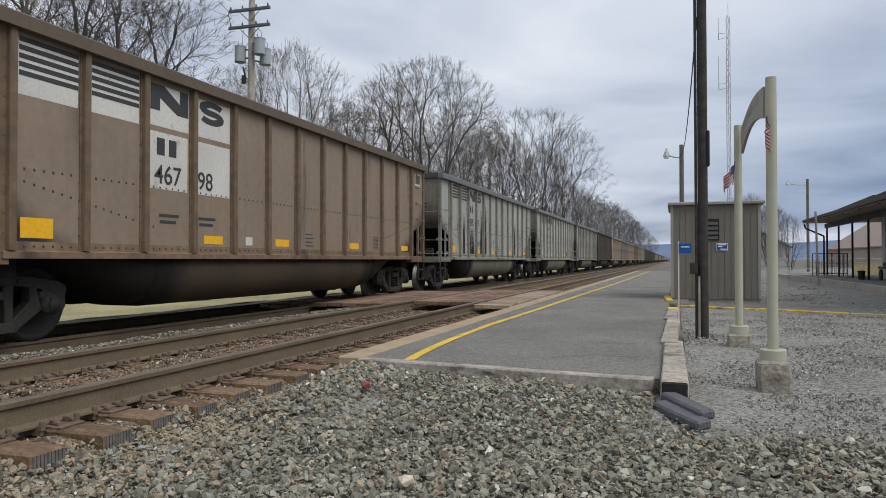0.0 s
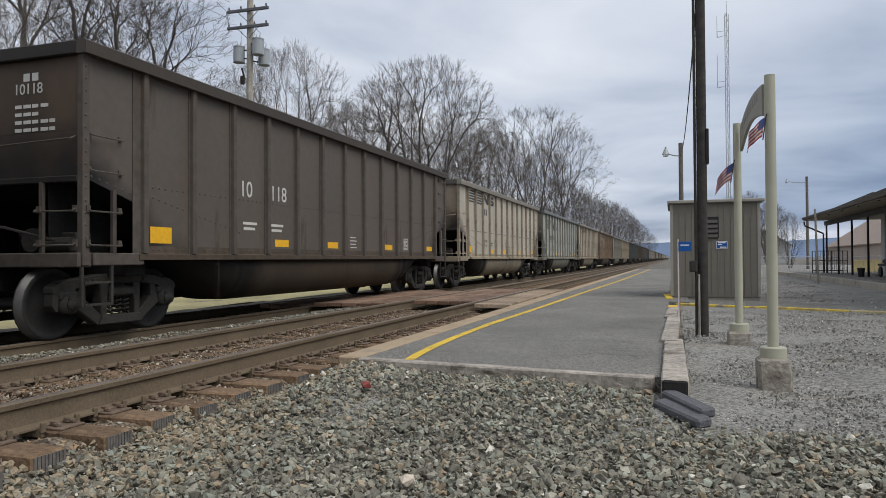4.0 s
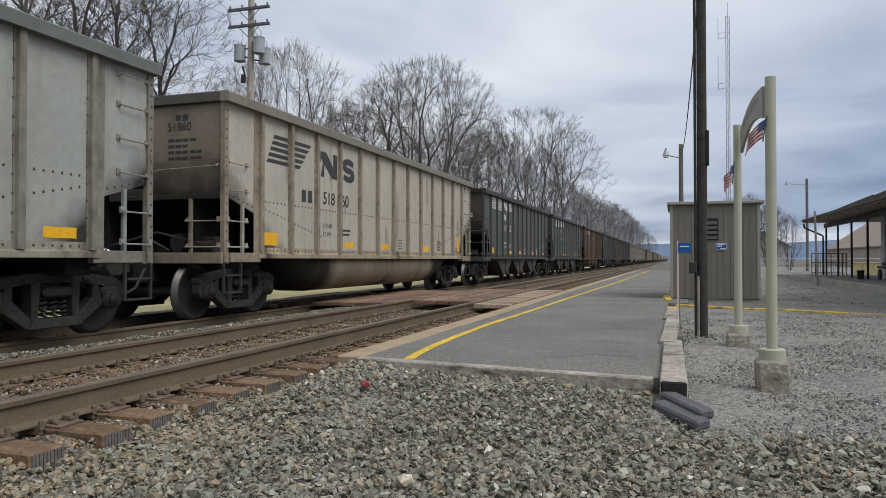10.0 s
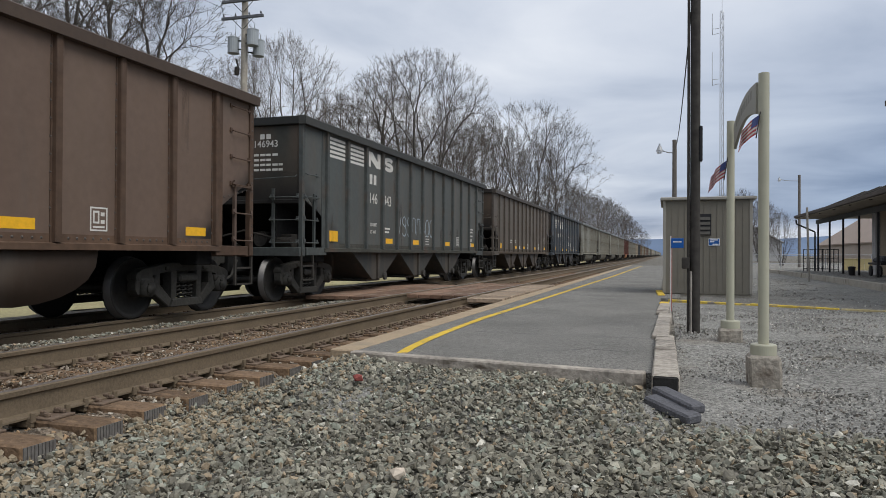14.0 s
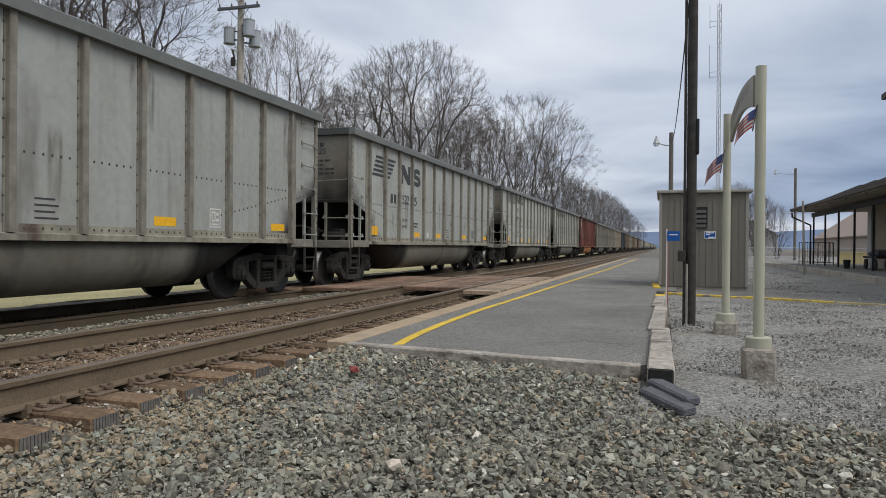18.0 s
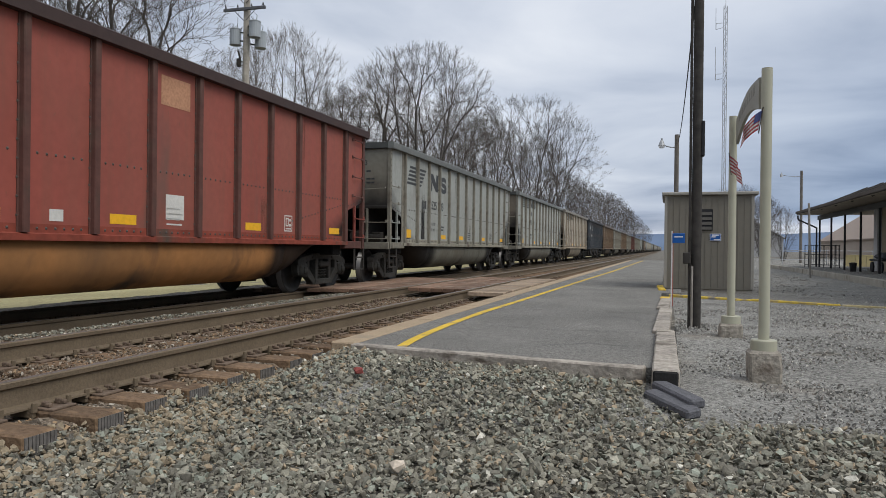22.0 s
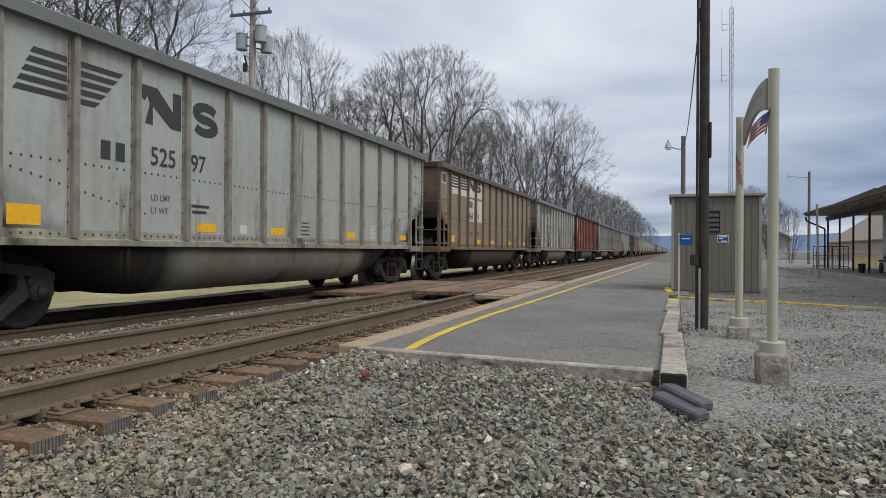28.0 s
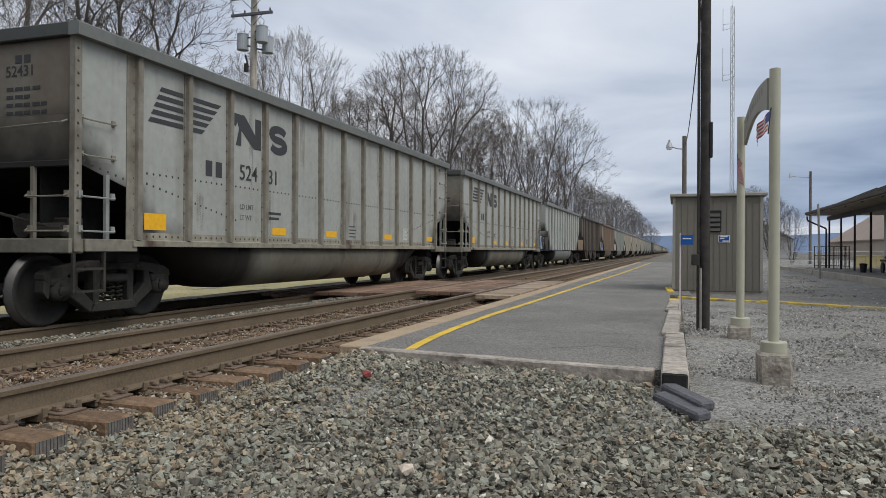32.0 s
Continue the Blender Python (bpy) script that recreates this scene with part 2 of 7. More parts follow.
M["lot_stone"] = surface("lot_gravel", (0.29, 0.285, 0.265), 0.95, spread=0.2, grain=60, bump=0.2, use="island")
pick_colours(M["lot_stone"], ((0.0, (0.235, 0.230, 0.214)), (0.3, (0.168, 0.160, 0.144)), (0.5, (0.285, 0.277, 0.252)), (0.75, (0.195, 0.175, 0.152)), (0.92, (0.42, 0.40, 0.36))))
M["fines"] = surface("stone_fines", (0.222, 0.216, 0.197), 0.95, spread=0.3, grain=60, stains=0.9, bump=0.6, pebble=50, contrast=(0.52, 1.5), dirt=((0.195, 0.168, 0.135), 0.9, 0.58))
M["grass"] = surface("dormant_grass", (0.31, 0.275, 0.145), 0.95, spread=0.35, grain=12, stains=0.35, bump=0.7)
M["leaf_litter"] = surface("leaf_litter", (0.14, 0.11, 0.08), 0.95, spread=0.35, grain=9, stains=0.3, bump=0.7)
M["asphalt"] = surface("old_asphalt", (0.192, 0.186, 0.170), 0.95, spread=0.22, grain=40, stains=0.8, bump=0.5, spec=0.15, pebble=95, contrast=(0.55, 1.5))
M["concrete"] = surface("weathered_concrete", (0.36, 0.33, 0.28), 0.9, spread=0.2, grain=45, stains=2.0, bump=0.4, dirt=((0.2, 0.17, 0.13), 2.5, 0.56))
M["edging"] = surface("tan_concrete_edging", (0.35, 0.27, 0.18), 0.9, spread=0.2, grain=45, stains=2.0, bump=0.4, dirt=((0.24, 0.2, 0.15), 2.0, 0.6))
M["old_timber"] = surface("grey_old_timber", (0.34, 0.305, 0.26), 0.9, spread=0.4, grain=22, stains=3, bump=0.8, dirt=((0.11, 0.09, 0.07), 4.0, 0.56, (0.8, 0.8, 3.0)))
M["tar_timber"] = surface("tarred_timber", (0.02, 0.019, 0.018), 0.8, spread=0.3, grain=30, bump=0.4)
M["yellow_paint"] = surface("worn_yellow_paint", (0.62, 0.42, 0.05), 0.85, spread=0.2, grain=60, stains=4, bump=0.2, dirt=((0.2, 0.18, 0.15), 9, 0.58))
M["kerb_yellow"] = surface("chipped_yellow_kerb", (0.60, 0.43, 0.07), 0.85, spread=0.22, grain=50, stains=4, bump=0.3, dirt=((0.22, 0.2, 0.17), 6, 0.49))
M["faded_yellow"] = surface("faded_yellow_concrete", (0.42, 0.35, 0.18), 0.9, spread=0.25, grain=40, stains=3, bump=0.3, dirt=((0.3, 0.28, 0.25), 5, 0.5))
M["rail"] = surface("rusty_rail", (0.142, 0.108, 0.071), 0.8, metal=0.0, spread=0.2, grain=50, stains=2, bump=0.25)
M["rail_top"] = surface("worn_rail_top", (0.20, 0.17, 0.15), 0.5, metal=0.6, spread=0.15, grain=60, bump=0.1)
M["rusty"] = surface("rusty_steel", (0.15, 0.108, 0.078), 0.85, metal=0.1, spread=0.3, grain=40, stains=5, bump=0.35)
M["tie"] = surface("creosoted_tie", (0.15, 0.098, 0.06), 0.9, spread=0.4, grain=25, stains=2.5, bump=0.8, use="random", dirt=((0.27, 0.175, 0.10), 4.0, 0.52, (1, 2.5, 1)))
M["tie_end"] = surface("grooved_tie_end", (0.13, 0.12, 0.11), 0.85, spread=0.25, grain=30, bump=0.3)
M["plank"] = surface("crossing_plank", (0.20, 0.125, 0.085), 0.9, spread=0.3, grain=18, stains=2.5, bump=0.5, use="random", dirt=((0.26, 0.21, 0.16), 1.6, 0.55))
M["plank_grey"] = surface("weathered_plank", (0.28, 0.215, 0.155), 0.9, spread=0.3, grain=18, stains=2.5, bump=0.5, use="random")
M["paint"] = surface("freight_car_paint", (1, 1, 1), 0.62, stain=((0.20, 0.15, 0.11), 0.55, 0.22), spread=0.10, grain=9, stains=0.7, bump=0.05, use="object", dirt=((0.10, 0.085, 0.07), 1.1, 0.64, (1, 1, 0.22)))
M["post_paint"] = surface("stained_post_paint", (1, 1, 1), 0.75, spread=0.28, grain=9, stains=1.5, bump=0.1, use="object", dirt=((0.085, 0.06, 0.045), 2.2, 0.57, (1, 1, 0.35)))
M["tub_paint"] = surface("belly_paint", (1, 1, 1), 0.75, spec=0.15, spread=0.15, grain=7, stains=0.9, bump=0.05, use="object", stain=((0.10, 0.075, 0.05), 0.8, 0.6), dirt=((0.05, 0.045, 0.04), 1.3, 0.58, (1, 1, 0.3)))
M["end_paint"] = surface("end_sheet_paint", (1, 1, 1), 0.7, spread=0.15, grain=8, stains=0.9, bump=0.05, use="object", stain=((0.12, 0.08, 0.055), 0.9, 0.85))
streaks(M["paint"], (0.13, 0.085, 0.055), 0.2)
soot_and_shade(M["paint"], "Y", 6.6, 1.4, 1.5, z_start=2.2, z_slope=2.0)
# the belly's ends go black from soot and from shade put into the colour
soot_and_shade(M["tub_paint"], "Y", 3.05, 2.4, 0.8)
soot_and_shade(M["end_paint"], "Y", 0.0, 0.0, 1.3, z_start=2.86, z_slope=1.35)
# coal-dusted fines, darkened further to carry the train's shadow
M["shaded_sooty_bed"] = surface("shaded_sooty_fines", (0.052, 0.048, 0.042), 0.95, spread=0.4, grain=45, stains=1.2, bump=1.0, pebble=42)
M["chord_paint"] = surface("chord_paint", (1, 1, 1), 0.6, spread=0.12, grain=9, stains=1.5, bump=0.05, use="object")
# near-black for underframes: coal soot plus the shade below the car, painted in
M["sooty"] = surface("sooty_shaded_black", (0.016, 0.016, 0.016), 0.9, spec=0.12, spread=0.3, grain=14, stains=2, bump=0.2)
M["cast"] = surface("dusty_cast_steel", (0.044, 0.042, 0.037), 0.75, metal=0.15, spread=0.3, grain=20, stains=3, bump=0.3)


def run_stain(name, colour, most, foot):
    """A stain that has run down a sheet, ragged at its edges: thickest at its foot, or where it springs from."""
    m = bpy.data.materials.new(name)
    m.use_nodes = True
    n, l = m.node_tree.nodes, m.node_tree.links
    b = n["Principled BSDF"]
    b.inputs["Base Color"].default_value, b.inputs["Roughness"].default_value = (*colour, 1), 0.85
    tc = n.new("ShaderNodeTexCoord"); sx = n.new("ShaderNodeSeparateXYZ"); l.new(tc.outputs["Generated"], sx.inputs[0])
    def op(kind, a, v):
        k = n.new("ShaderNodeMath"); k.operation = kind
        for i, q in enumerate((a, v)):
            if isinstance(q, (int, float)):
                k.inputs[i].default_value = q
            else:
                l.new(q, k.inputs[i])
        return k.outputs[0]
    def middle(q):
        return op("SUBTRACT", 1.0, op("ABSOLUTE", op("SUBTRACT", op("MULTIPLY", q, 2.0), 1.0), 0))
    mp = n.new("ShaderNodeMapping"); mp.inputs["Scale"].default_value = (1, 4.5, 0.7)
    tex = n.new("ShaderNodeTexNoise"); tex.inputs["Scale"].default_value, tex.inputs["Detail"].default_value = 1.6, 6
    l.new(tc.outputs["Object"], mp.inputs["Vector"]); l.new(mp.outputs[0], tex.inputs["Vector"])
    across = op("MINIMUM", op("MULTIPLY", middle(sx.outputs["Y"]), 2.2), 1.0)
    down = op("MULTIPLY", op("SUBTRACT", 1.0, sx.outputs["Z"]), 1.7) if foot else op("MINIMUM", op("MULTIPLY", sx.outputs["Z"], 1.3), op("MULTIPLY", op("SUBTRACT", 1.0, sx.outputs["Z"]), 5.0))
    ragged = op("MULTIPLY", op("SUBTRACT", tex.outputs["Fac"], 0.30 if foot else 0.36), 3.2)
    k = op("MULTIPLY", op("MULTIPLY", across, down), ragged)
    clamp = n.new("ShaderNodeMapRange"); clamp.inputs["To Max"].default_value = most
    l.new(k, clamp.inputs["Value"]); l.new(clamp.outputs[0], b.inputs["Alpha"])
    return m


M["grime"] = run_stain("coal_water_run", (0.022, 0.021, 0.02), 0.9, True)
M["rust_run"] = run_stain("rust_run", (0.11, 0.07, 0.045), 0.42, False)
M["wheel"] = surface("wheel_steel", (0.035, 0.034, 0.032), 0.6, metal=0.3, spread=0.2, grain=20, bump=0.15)
M["tread"] = surface("worn_tread", (0.13, 0.125, 0.12), 0.45, metal=0.6, spread=0.1, grain=30, bump=0.05)
M["decal_dark"] = surface("dark_lettering", (0.045, 0.048, 0.05), 0.6, spread=0.12, grain=25, bump=0)
M["decal_faint"] = surface("faded_lettering", (0.15, 0.155, 0.15), 0.7, spread=0.2, grain=25, bump=0)
M["decal_white"] = surface("chalky_white_lettering", (0.58, 0.57, 0.53), 0.7, spread=0.12, grain=25, bump=0, dirt=((0.3, 0.27, 0.22), 5, 0.63))
M["spray_blue"] = surface("pale_blue_spray_paint", (0.30, 0.36, 0.40), 0.8, spread=0.25, grain=25, bump=0)
M["reflector"] = surface("yellow_reflector", (0.78, 0.42, 0.02), 0.5, spread=0.12, grain=20, bump=0, dirt=((0.3, 0.2, 0.08), 6, 0.64))
M["poster"] = surface("tan_stencilled_patch", (0.42, 0.22, 0.13), 0.8, spread=0.25, grain=25, bump=0)
M["gear"] = surface("dusty_brake_gear", (0.04, 0.036, 0.031), 0.8, spread=0.3, grain=20, stains=3, bump=0.2)
M["faded_white"] = surface("faded_white_cloth", (0.62, 0.60, 0.58), 0.9, spread=0.1, bump=0)
M["rivet"] = surface("dark_rivets", (0.085, 0.075, 0.065), 0.7, spread=0.2, bump=0)
M["shed_wall"] = surface("taupe_sheet_steel", (0.185, 0.17, 0.138), 0.6, spread=0.08, grain=6, stains=0.8, bump=0.04)
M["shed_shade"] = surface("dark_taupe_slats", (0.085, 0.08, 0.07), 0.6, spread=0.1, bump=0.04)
M["shed_trim"] = surface("light_taupe_trim", (0.30, 0.285, 0.25), 0.6, spread=0.08, grain=8, stains=1, bump=0.04)
M["blue_sign"] = surface("blue_sign_face", (0.01, 0.09, 0.33), 0.4, spread=0.05, bump=0)
M["white"] = surface("white_paint", (0.75, 0.76, 0.78), 0.5, spread=0.05, bump=0)
M["dark_pole"] = surface("dark_wood_pole", (0.044, 0.040, 0.036), 0.85, spread=0.35, grain=12, stains=3, bump=0.5)
M["tan_pole"] = surface("bleached_pole_wood", (0.37, 0.34, 0.29), 0.9, spread=0.22, grain=14, stains=3, bump=0.4, dirt=((0.20, 0.17, 0.14), 4, 0.58, (1, 1, 0.2)))
M["arm_wood"] = surface("dark_grey_arm_wood", (0.115, 0.12, 0.13), 0.9, spread=0.25, grain=14, stains=3, bump=0.3)
M["insulator"] = surface("dark_glazed_insulator", (0.05, 0.05, 0.055), 0.35, spread=0.1, bump=0)
M["brown_pole"] = surface("brown_wood_pole", (0.15, 0.135, 0.118), 0.9, spread=0.25, grain=14, stains=3, bump=0.4)
M["grey_pole"] = surface("grey_wood_pole", (0.28, 0.26, 0.23), 0.9, spread=0.25, grain=14, stains=3, bump=0.4)
M["post_enamel"] = surface("greenish_cream_enamel", (0.40, 0.39, 0.30), 0.45, spread=0.07, grain=8, stains=1.5, bump=0.03)
M["arch_panel"] = surface("bronze_grey_panel", (0.27, 0.26, 0.215), 0.5, spread=0.08, bump=0.03)
M["galvanised"] = surface("galvanised_steel", (0.36, 0.37, 0.38), 0.5, metal=0.5, spread=0.1, bump=0.05)
M["black_steel"] = surface("black_painted_steel", (0.018, 0.018, 0.02), 0.5, spread=0.2, bump=0.05)
M["cable"] = surface("black_cable", (0.02, 0.02, 0.022), 0.6, bump=0)
M["bark"] = surface("grey_bark", (0.085, 0.077, 0.070), 0.95, spread=0.3, grain=9, stains=1, bump=0.4)
M["twig"] = surface("bare_twigs", (0.105, 0.092, 0.080), 0.95, spread=0.25, grain=2, stains=0.4, bump=0, use="random")
M["hill"] = surface("hazy_blue_hill", (0.13, 0.18, 0.27), 1.0, spread=0.1, grain=0.02, stains=0.004, bump=0)
M["sign_red"] = surface("faded_red_paint", (0.36, 0.11, 0.08), 0.7, spread=0.2, grain=30, bump=0.05)
M["flag_red"] = surface("red_cloth", (0.42, 0.10, 0.11), 0.9, spread=0.1, bump=0)
M["flag_blue"] = surface("blue_cloth", (0.05, 0.065, 0.16), 0.9, spread=0.1, bump=0)
M["shingle"] = surface("brown_roof", (0.09, 0.075, 0.065), 0.9, spread=0.25, grain=10, stains=1, bump=0.3)
M["soffit"] = surface("tan_board_soffit", (0.30, 0.255, 0.20), 0.85, spread=0.2, grain=6, stains=1, bump=0.2)
M["faint"] = surface("faint_lettering", (0.215, 0.208, 0.175), 0.6, spread=0.1, bump=0)
M["lens"] = surface("lamp_lens", (0.7, 0.72, 0.74), 0.3, spread=0.03, bump=0)
M["can"] = surface("grey_transformer_enamel", (0.33, 0.36, 0.38), 0.5, spread=0.08, bump=0.03)

# ---- mesh helpers ----


def block(bm, x0, y0, z0, x1, y1, z1, bevel=0.0):
    """A box between two corners, with bevelled edges."""
    m = Matrix.Translation(((x0 + x1) / 2, (y0 + y1) / 2, (z0 + z1) / 2)) @ Matrix.Diagonal((abs(x1 - x0), abs(y1 - y0), abs(z1 - z0), 1))
    vs = bmesh.ops.create_cube(bm, size=1.0, matrix=m)["verts"]
    if bevel:
        es = {e for v in vs for e in v.link_edges}
        bmesh.ops.bevel(bm, geom=list(es), offset=bevel, segments=1, affect="EDGES", profile=0.5)


def tube(bm, a, b, r0, r1=None, n=8, caps=True):
    """A tapered round bar from a to b."""
    a, b = Vector(a), Vector(b)
    d = b - a
    m = Matrix.Translation((a + b) / 2) @ d.to_track_quat("Z", "Y").to_matrix().to_4x4()
    bmesh.ops.create_cone(bm, cap_ends=caps, segments=n, radius1=r0, radius2=r0 if r1 is None else r1, depth=d.length, matrix=m)


def rod(bm, points, r, n=6):
    """A round bar bent along points."""
    for a, b in zip(points[:-1], points[1:]):
        tube(bm, a, b, r, n=n)


def prism(bm, outline, axis, a, b):
    """A flat outline (2D points) pulled along an axis from a to b. axis x: (y, z), y: (x, z), z: (x, y)."""
    def put(p, h):
        return {"x": (h, p[0], p[1]), "y": (p[0], h, p[1]), "z": (p[0], p[1], h)}[axis]
    lo = [bm.verts.new(put(p, a)) for p in outline]
    hi = [bm.verts.new(put(p, b)) for p in outline]
    k = len(outline)
    fs = [bm.faces.new(lo), bm.faces.new(hi)] + [bm.faces.new((lo[i], lo[(i + 1) % k], hi[(i + 1) % k], hi[i])) for i in range(k)]
    bmesh.ops.recalc_face_normals(bm, faces=fs)


def mesh(name, bm, material, smooth=False):
    me = bpy.data.meshes.new(name)
    bm.to_mesh(me)
    bm.free()
    me.materials.append(M[material])
    if smooth:
        me.polygons.foreach_set("use_smooth", [True] * len(me.polygons))
    return me


def build(fn, name, material, smooth=False):
    bm = bmesh.new()
    fn(bm)
    return mesh(name, bm, material, smooth)


def build_bm(fn):
    bm = bmesh.new()
    fn(bm)
    return bm


def put(name, me, parent=None, m=None, label="", colour=None):
    """Links a mesh as one object, under a thing or part."""
    ob = new(name, me)
    ob.parent = parent
    if m is not None:
        ob.matrix_basis = m
    if label:
        ob["label"] = label
    if colour:
        ob.color = (*colour, 1)
    return ob


def part(name, bm, material, parent, label="", smooth=False):
    return put(name, mesh(name, bm, material, smooth), parent, None, label)


def thing(name, label, category, group="", kind="", at=None):
    """An Empty at the base of a thing."""
    ob = new(name)
    ob.empty_display_size = 0.2
    if at is not None:
        ob.matrix_basis = at
    return tagged(ob, label, category, group, kind)


def raw(name, verts, faces, material, smooth=False):
    """A mesh straight from arrays of triangles or quads."""
    me = bpy.data.meshes.new(name)
    verts, faces = np.asarray(verts, np.float32), np.asarray(faces, np.int32)
    k = faces.shape[1]
    me.vertices.add(len(verts)); me.vertices.foreach_set("co", verts.ravel())
    me.loops.add(faces.size); me.loops.foreach_set("vertex_index", faces.ravel())
    me.polygons.add(len(faces)); me.polygons.foreach_set("loop_start", np.arange(0, faces.size, k, dtype=np.int32))
    me.update(calc_edges=True)
    me.materials.append(M[material])
    me.polygons.foreach_set("use_smooth", np.full(len(faces), smooth))
    return me

# ---- the ground ----
NEAR_X, NEAR_Z = -4.585, 0.200      # centre line and rail top of the near track
FAR_X, FAR_Z = -8.385, 0.054        # and of the track that the train runs on
PLAT_Z = 0.15
PROFILE_X = (-900, -60, -30, -14, -11.2, -10.3, -9.8, -7.4, -6.9, -6.5, -6.1, -5.9, -3.42, -3.25, -3.0, -2.5, -1.0, 0.0, 3.0, 10.0, 60.0, 900)
PROFILE_Z = (-1.0, -0.7, -0.5, -0.36, -0.32, -0.2, -0.16, -0.15, -0.04, 0.03, 0.005, -0.045, -0.05, -0.15, -0.17, -0.15, -0.11, -0.06, -0.05, 0.03, 0.03, 0.0)


def ground_z(x, y):
    z = np.interp(x, PROFILE_X, PROFILE_Z)
    rise = np.clip((y - 6.0) / 3.0, 0, 1)
    # stone heaped against the platform's end
    heap = np.clip((y - 4.0) / 1.4, 0, 1)
    heap = heap * heap * (3 - 2 * heap) * np.clip((x + 3.25) / 0.5, 0, 1) * np.clip((0.25 - x) / 0.4, 0, 1)
    z = z * (1 - heap) + np.interp(x, (-3, -1, 0), (0.085, 0.055, 0.03)) * heap
    return z + 0.12 * rise * rise * (3 - 2 * rise) * np.clip((x + 0.3) / 0.6, 0, 1)


def sheet(name, xs, ys, material, lift=0.0, rough=0.0, kind_label="", parent=None):
    X, Y = np.meshgrid(np.array(xs), np.array(ys))
    Z = ground_z(X, Y) + lift
    if rough:
        Z = Z + np.random.default_rng(3).normal(0, rough, Z.shape)
    nx, ny = len(xs), len(ys)
    i = np.arange(nx * ny).reshape(ny, nx)
    f = np.stack([i[:-1, :-1], i[:-1, 1:], i[1:, 1:], i[1:, :-1]], -1).reshape(-1, 4)
    return put(name, raw(name, np.stack([X, Y, Z], -1).reshape(-1, 3), f, material, True), parent)


def spaced(*parts):
    out = []
    for a, b, n in parts:
        out += list(np.linspace(a, b, n, endpoint=False))
    return out + [parts[-1][1]]


ground = sheet("ground", spaced((-900, -60, 8), (-60, -12, 16), (-12, 12, 90), (12, 60, 12), (60, 900, 8)),
               spaced((-400, -8, 8), (-8, 30, 70), (30, 120, 30), (120, 1500, 20)), "ballast_bed")
tagged(ground, "grey crushed stone ground along the railway", "ground", kind="structure")
for xs, ys, up in ((spaced((-19, -13.2, 14)), spaced((-40, 60, 60), (60, 700, 30)), 0.03),):
    verge = sheet("grass_verge", xs, ys, "grass", up, 0.02)
    tagged(verge, "strip of dormant yellow-green grass beyond the far track", "grass", kind="structure")
woods_floor = sheet("woodland_floor", spaced((-90, -19, 14)), spaced((-60, 60, 24), (60, 700, 20)), "leaf_litter", 0.012, 0.05)
tagged(woods_floor, "brown leaf litter under bare trees", "ground", kind="structure")
lot = sheet("gravel_lot", spaced((0.11, 12, 34), (12, 60, 10)), spaced((4.55, 30, 60), (30, 90, 12)), "fines", 0.010, 0.006)
tagged(lot, "fine grey gravel lot beside the platform", "gravel lot", kind="structure")

bed = sheet("track_bed", spaced((-10.3, -3.33, 60)), spaced((-6, 40, 90), (40, 300, 30)), "track_bed", 0.006, 0.012)
tagged(bed, "rust-brown stone fines between and under the tracks", "track bed", kind="structure")
# dark strip: coal dust, and the shade cast by the train painted in
far_bed = sheet("track_bed", spaced((-13.25, -7.3, 44)), spaced((-6, 40, 90), (40, 300, 30)), "shaded_sooty_bed", 0.020, 0.012)
tagged(far_bed, "dark fines under the far track, coal dust and train shade in their colour", "track bed", kind="structure")
apron = sheet("gravel_apron", spaced((-2.7, 0.12, 20)), spaced((4.3, 5.72, 14)), "fines", 0.004, 0.004)
tagged(apron, "fine grey gravel washed against the platform end", "gravel", kind="structure")

# ---- tracks ----
RAIL = [(-0.075, 0), (0.075, 0), (0.075, 0.012), (0.014, 0.03), (0.010, 0.135), (0.034, 0.148), (0.037, 0.178), (0.028, 0.186),
        (-0.028, 0.186), (-0.037, 0.178), (-0.034, 0.148), (-0.010, 0.135), (-0.014, 0.03), (-0.075, 0.012)]


def rail_mesh():
    def f(bm):
        prism(bm, RAIL, "y", -20, 700)
    return build(f, "rail", "rail")


def tie_bm(bm):
    block(bm, -1.295, -0.115, -0.17, 1.295, 0.115, 0.0, 0.012)


def tie_end_bm(bm):
    for i in range(9):
        y = -0.096 + i * 0.024
        block(bm, 0, y - 0.009, -0.155, 0.008, y + 0.009, -0.012)


def plate_bm(bm):
    block(bm, -0.19, -0.10, 0.0, 0.19, 0.10, 0.016, 0.004)
    for sx in (-0.125, 0.125):
        for sy in (-0.06, 0.06):
            block(bm, sx - 0.02, sy - 0.014, 0.016, sx + 0.02, sy + 0.014, 0.042, 0.006)
    for sx in (-0.085, 0.085):
        for sy in (-0.05, 0.055):
            block(bm, sx - 0.022, sy - 0.014, 0.016, sx + 0.022, sy + 0.014, 0.05, 0.006)


def anchor_bm(bm):
    block(bm, -0.09, -0.014, -0.05, 0.09, 0.014, 0.012, 0.004)
    block(bm, 0.076, -0.018, -0.02, 0.10, 0.018, 0.045, 0.005)


RAIL_ME, TIE_ME, TIE_END_ME = rail_mesh(), build(tie_bm, "tie", "tie"), build(tie_end_bm, "tie_end", "tie_end")
PLATE_ME, ANCHOR_ME = build(plate_bm, "tie_plate", "rusty"), build(anchor_bm, "rail_anchor", "rail")


def rail_top_bm(bm):
    prism(bm, [(-0.024, 0.1865), (0.024, 0.1865), (0.02, 0.1885), (-0.02, 0.1885)], "y", -20, 700)


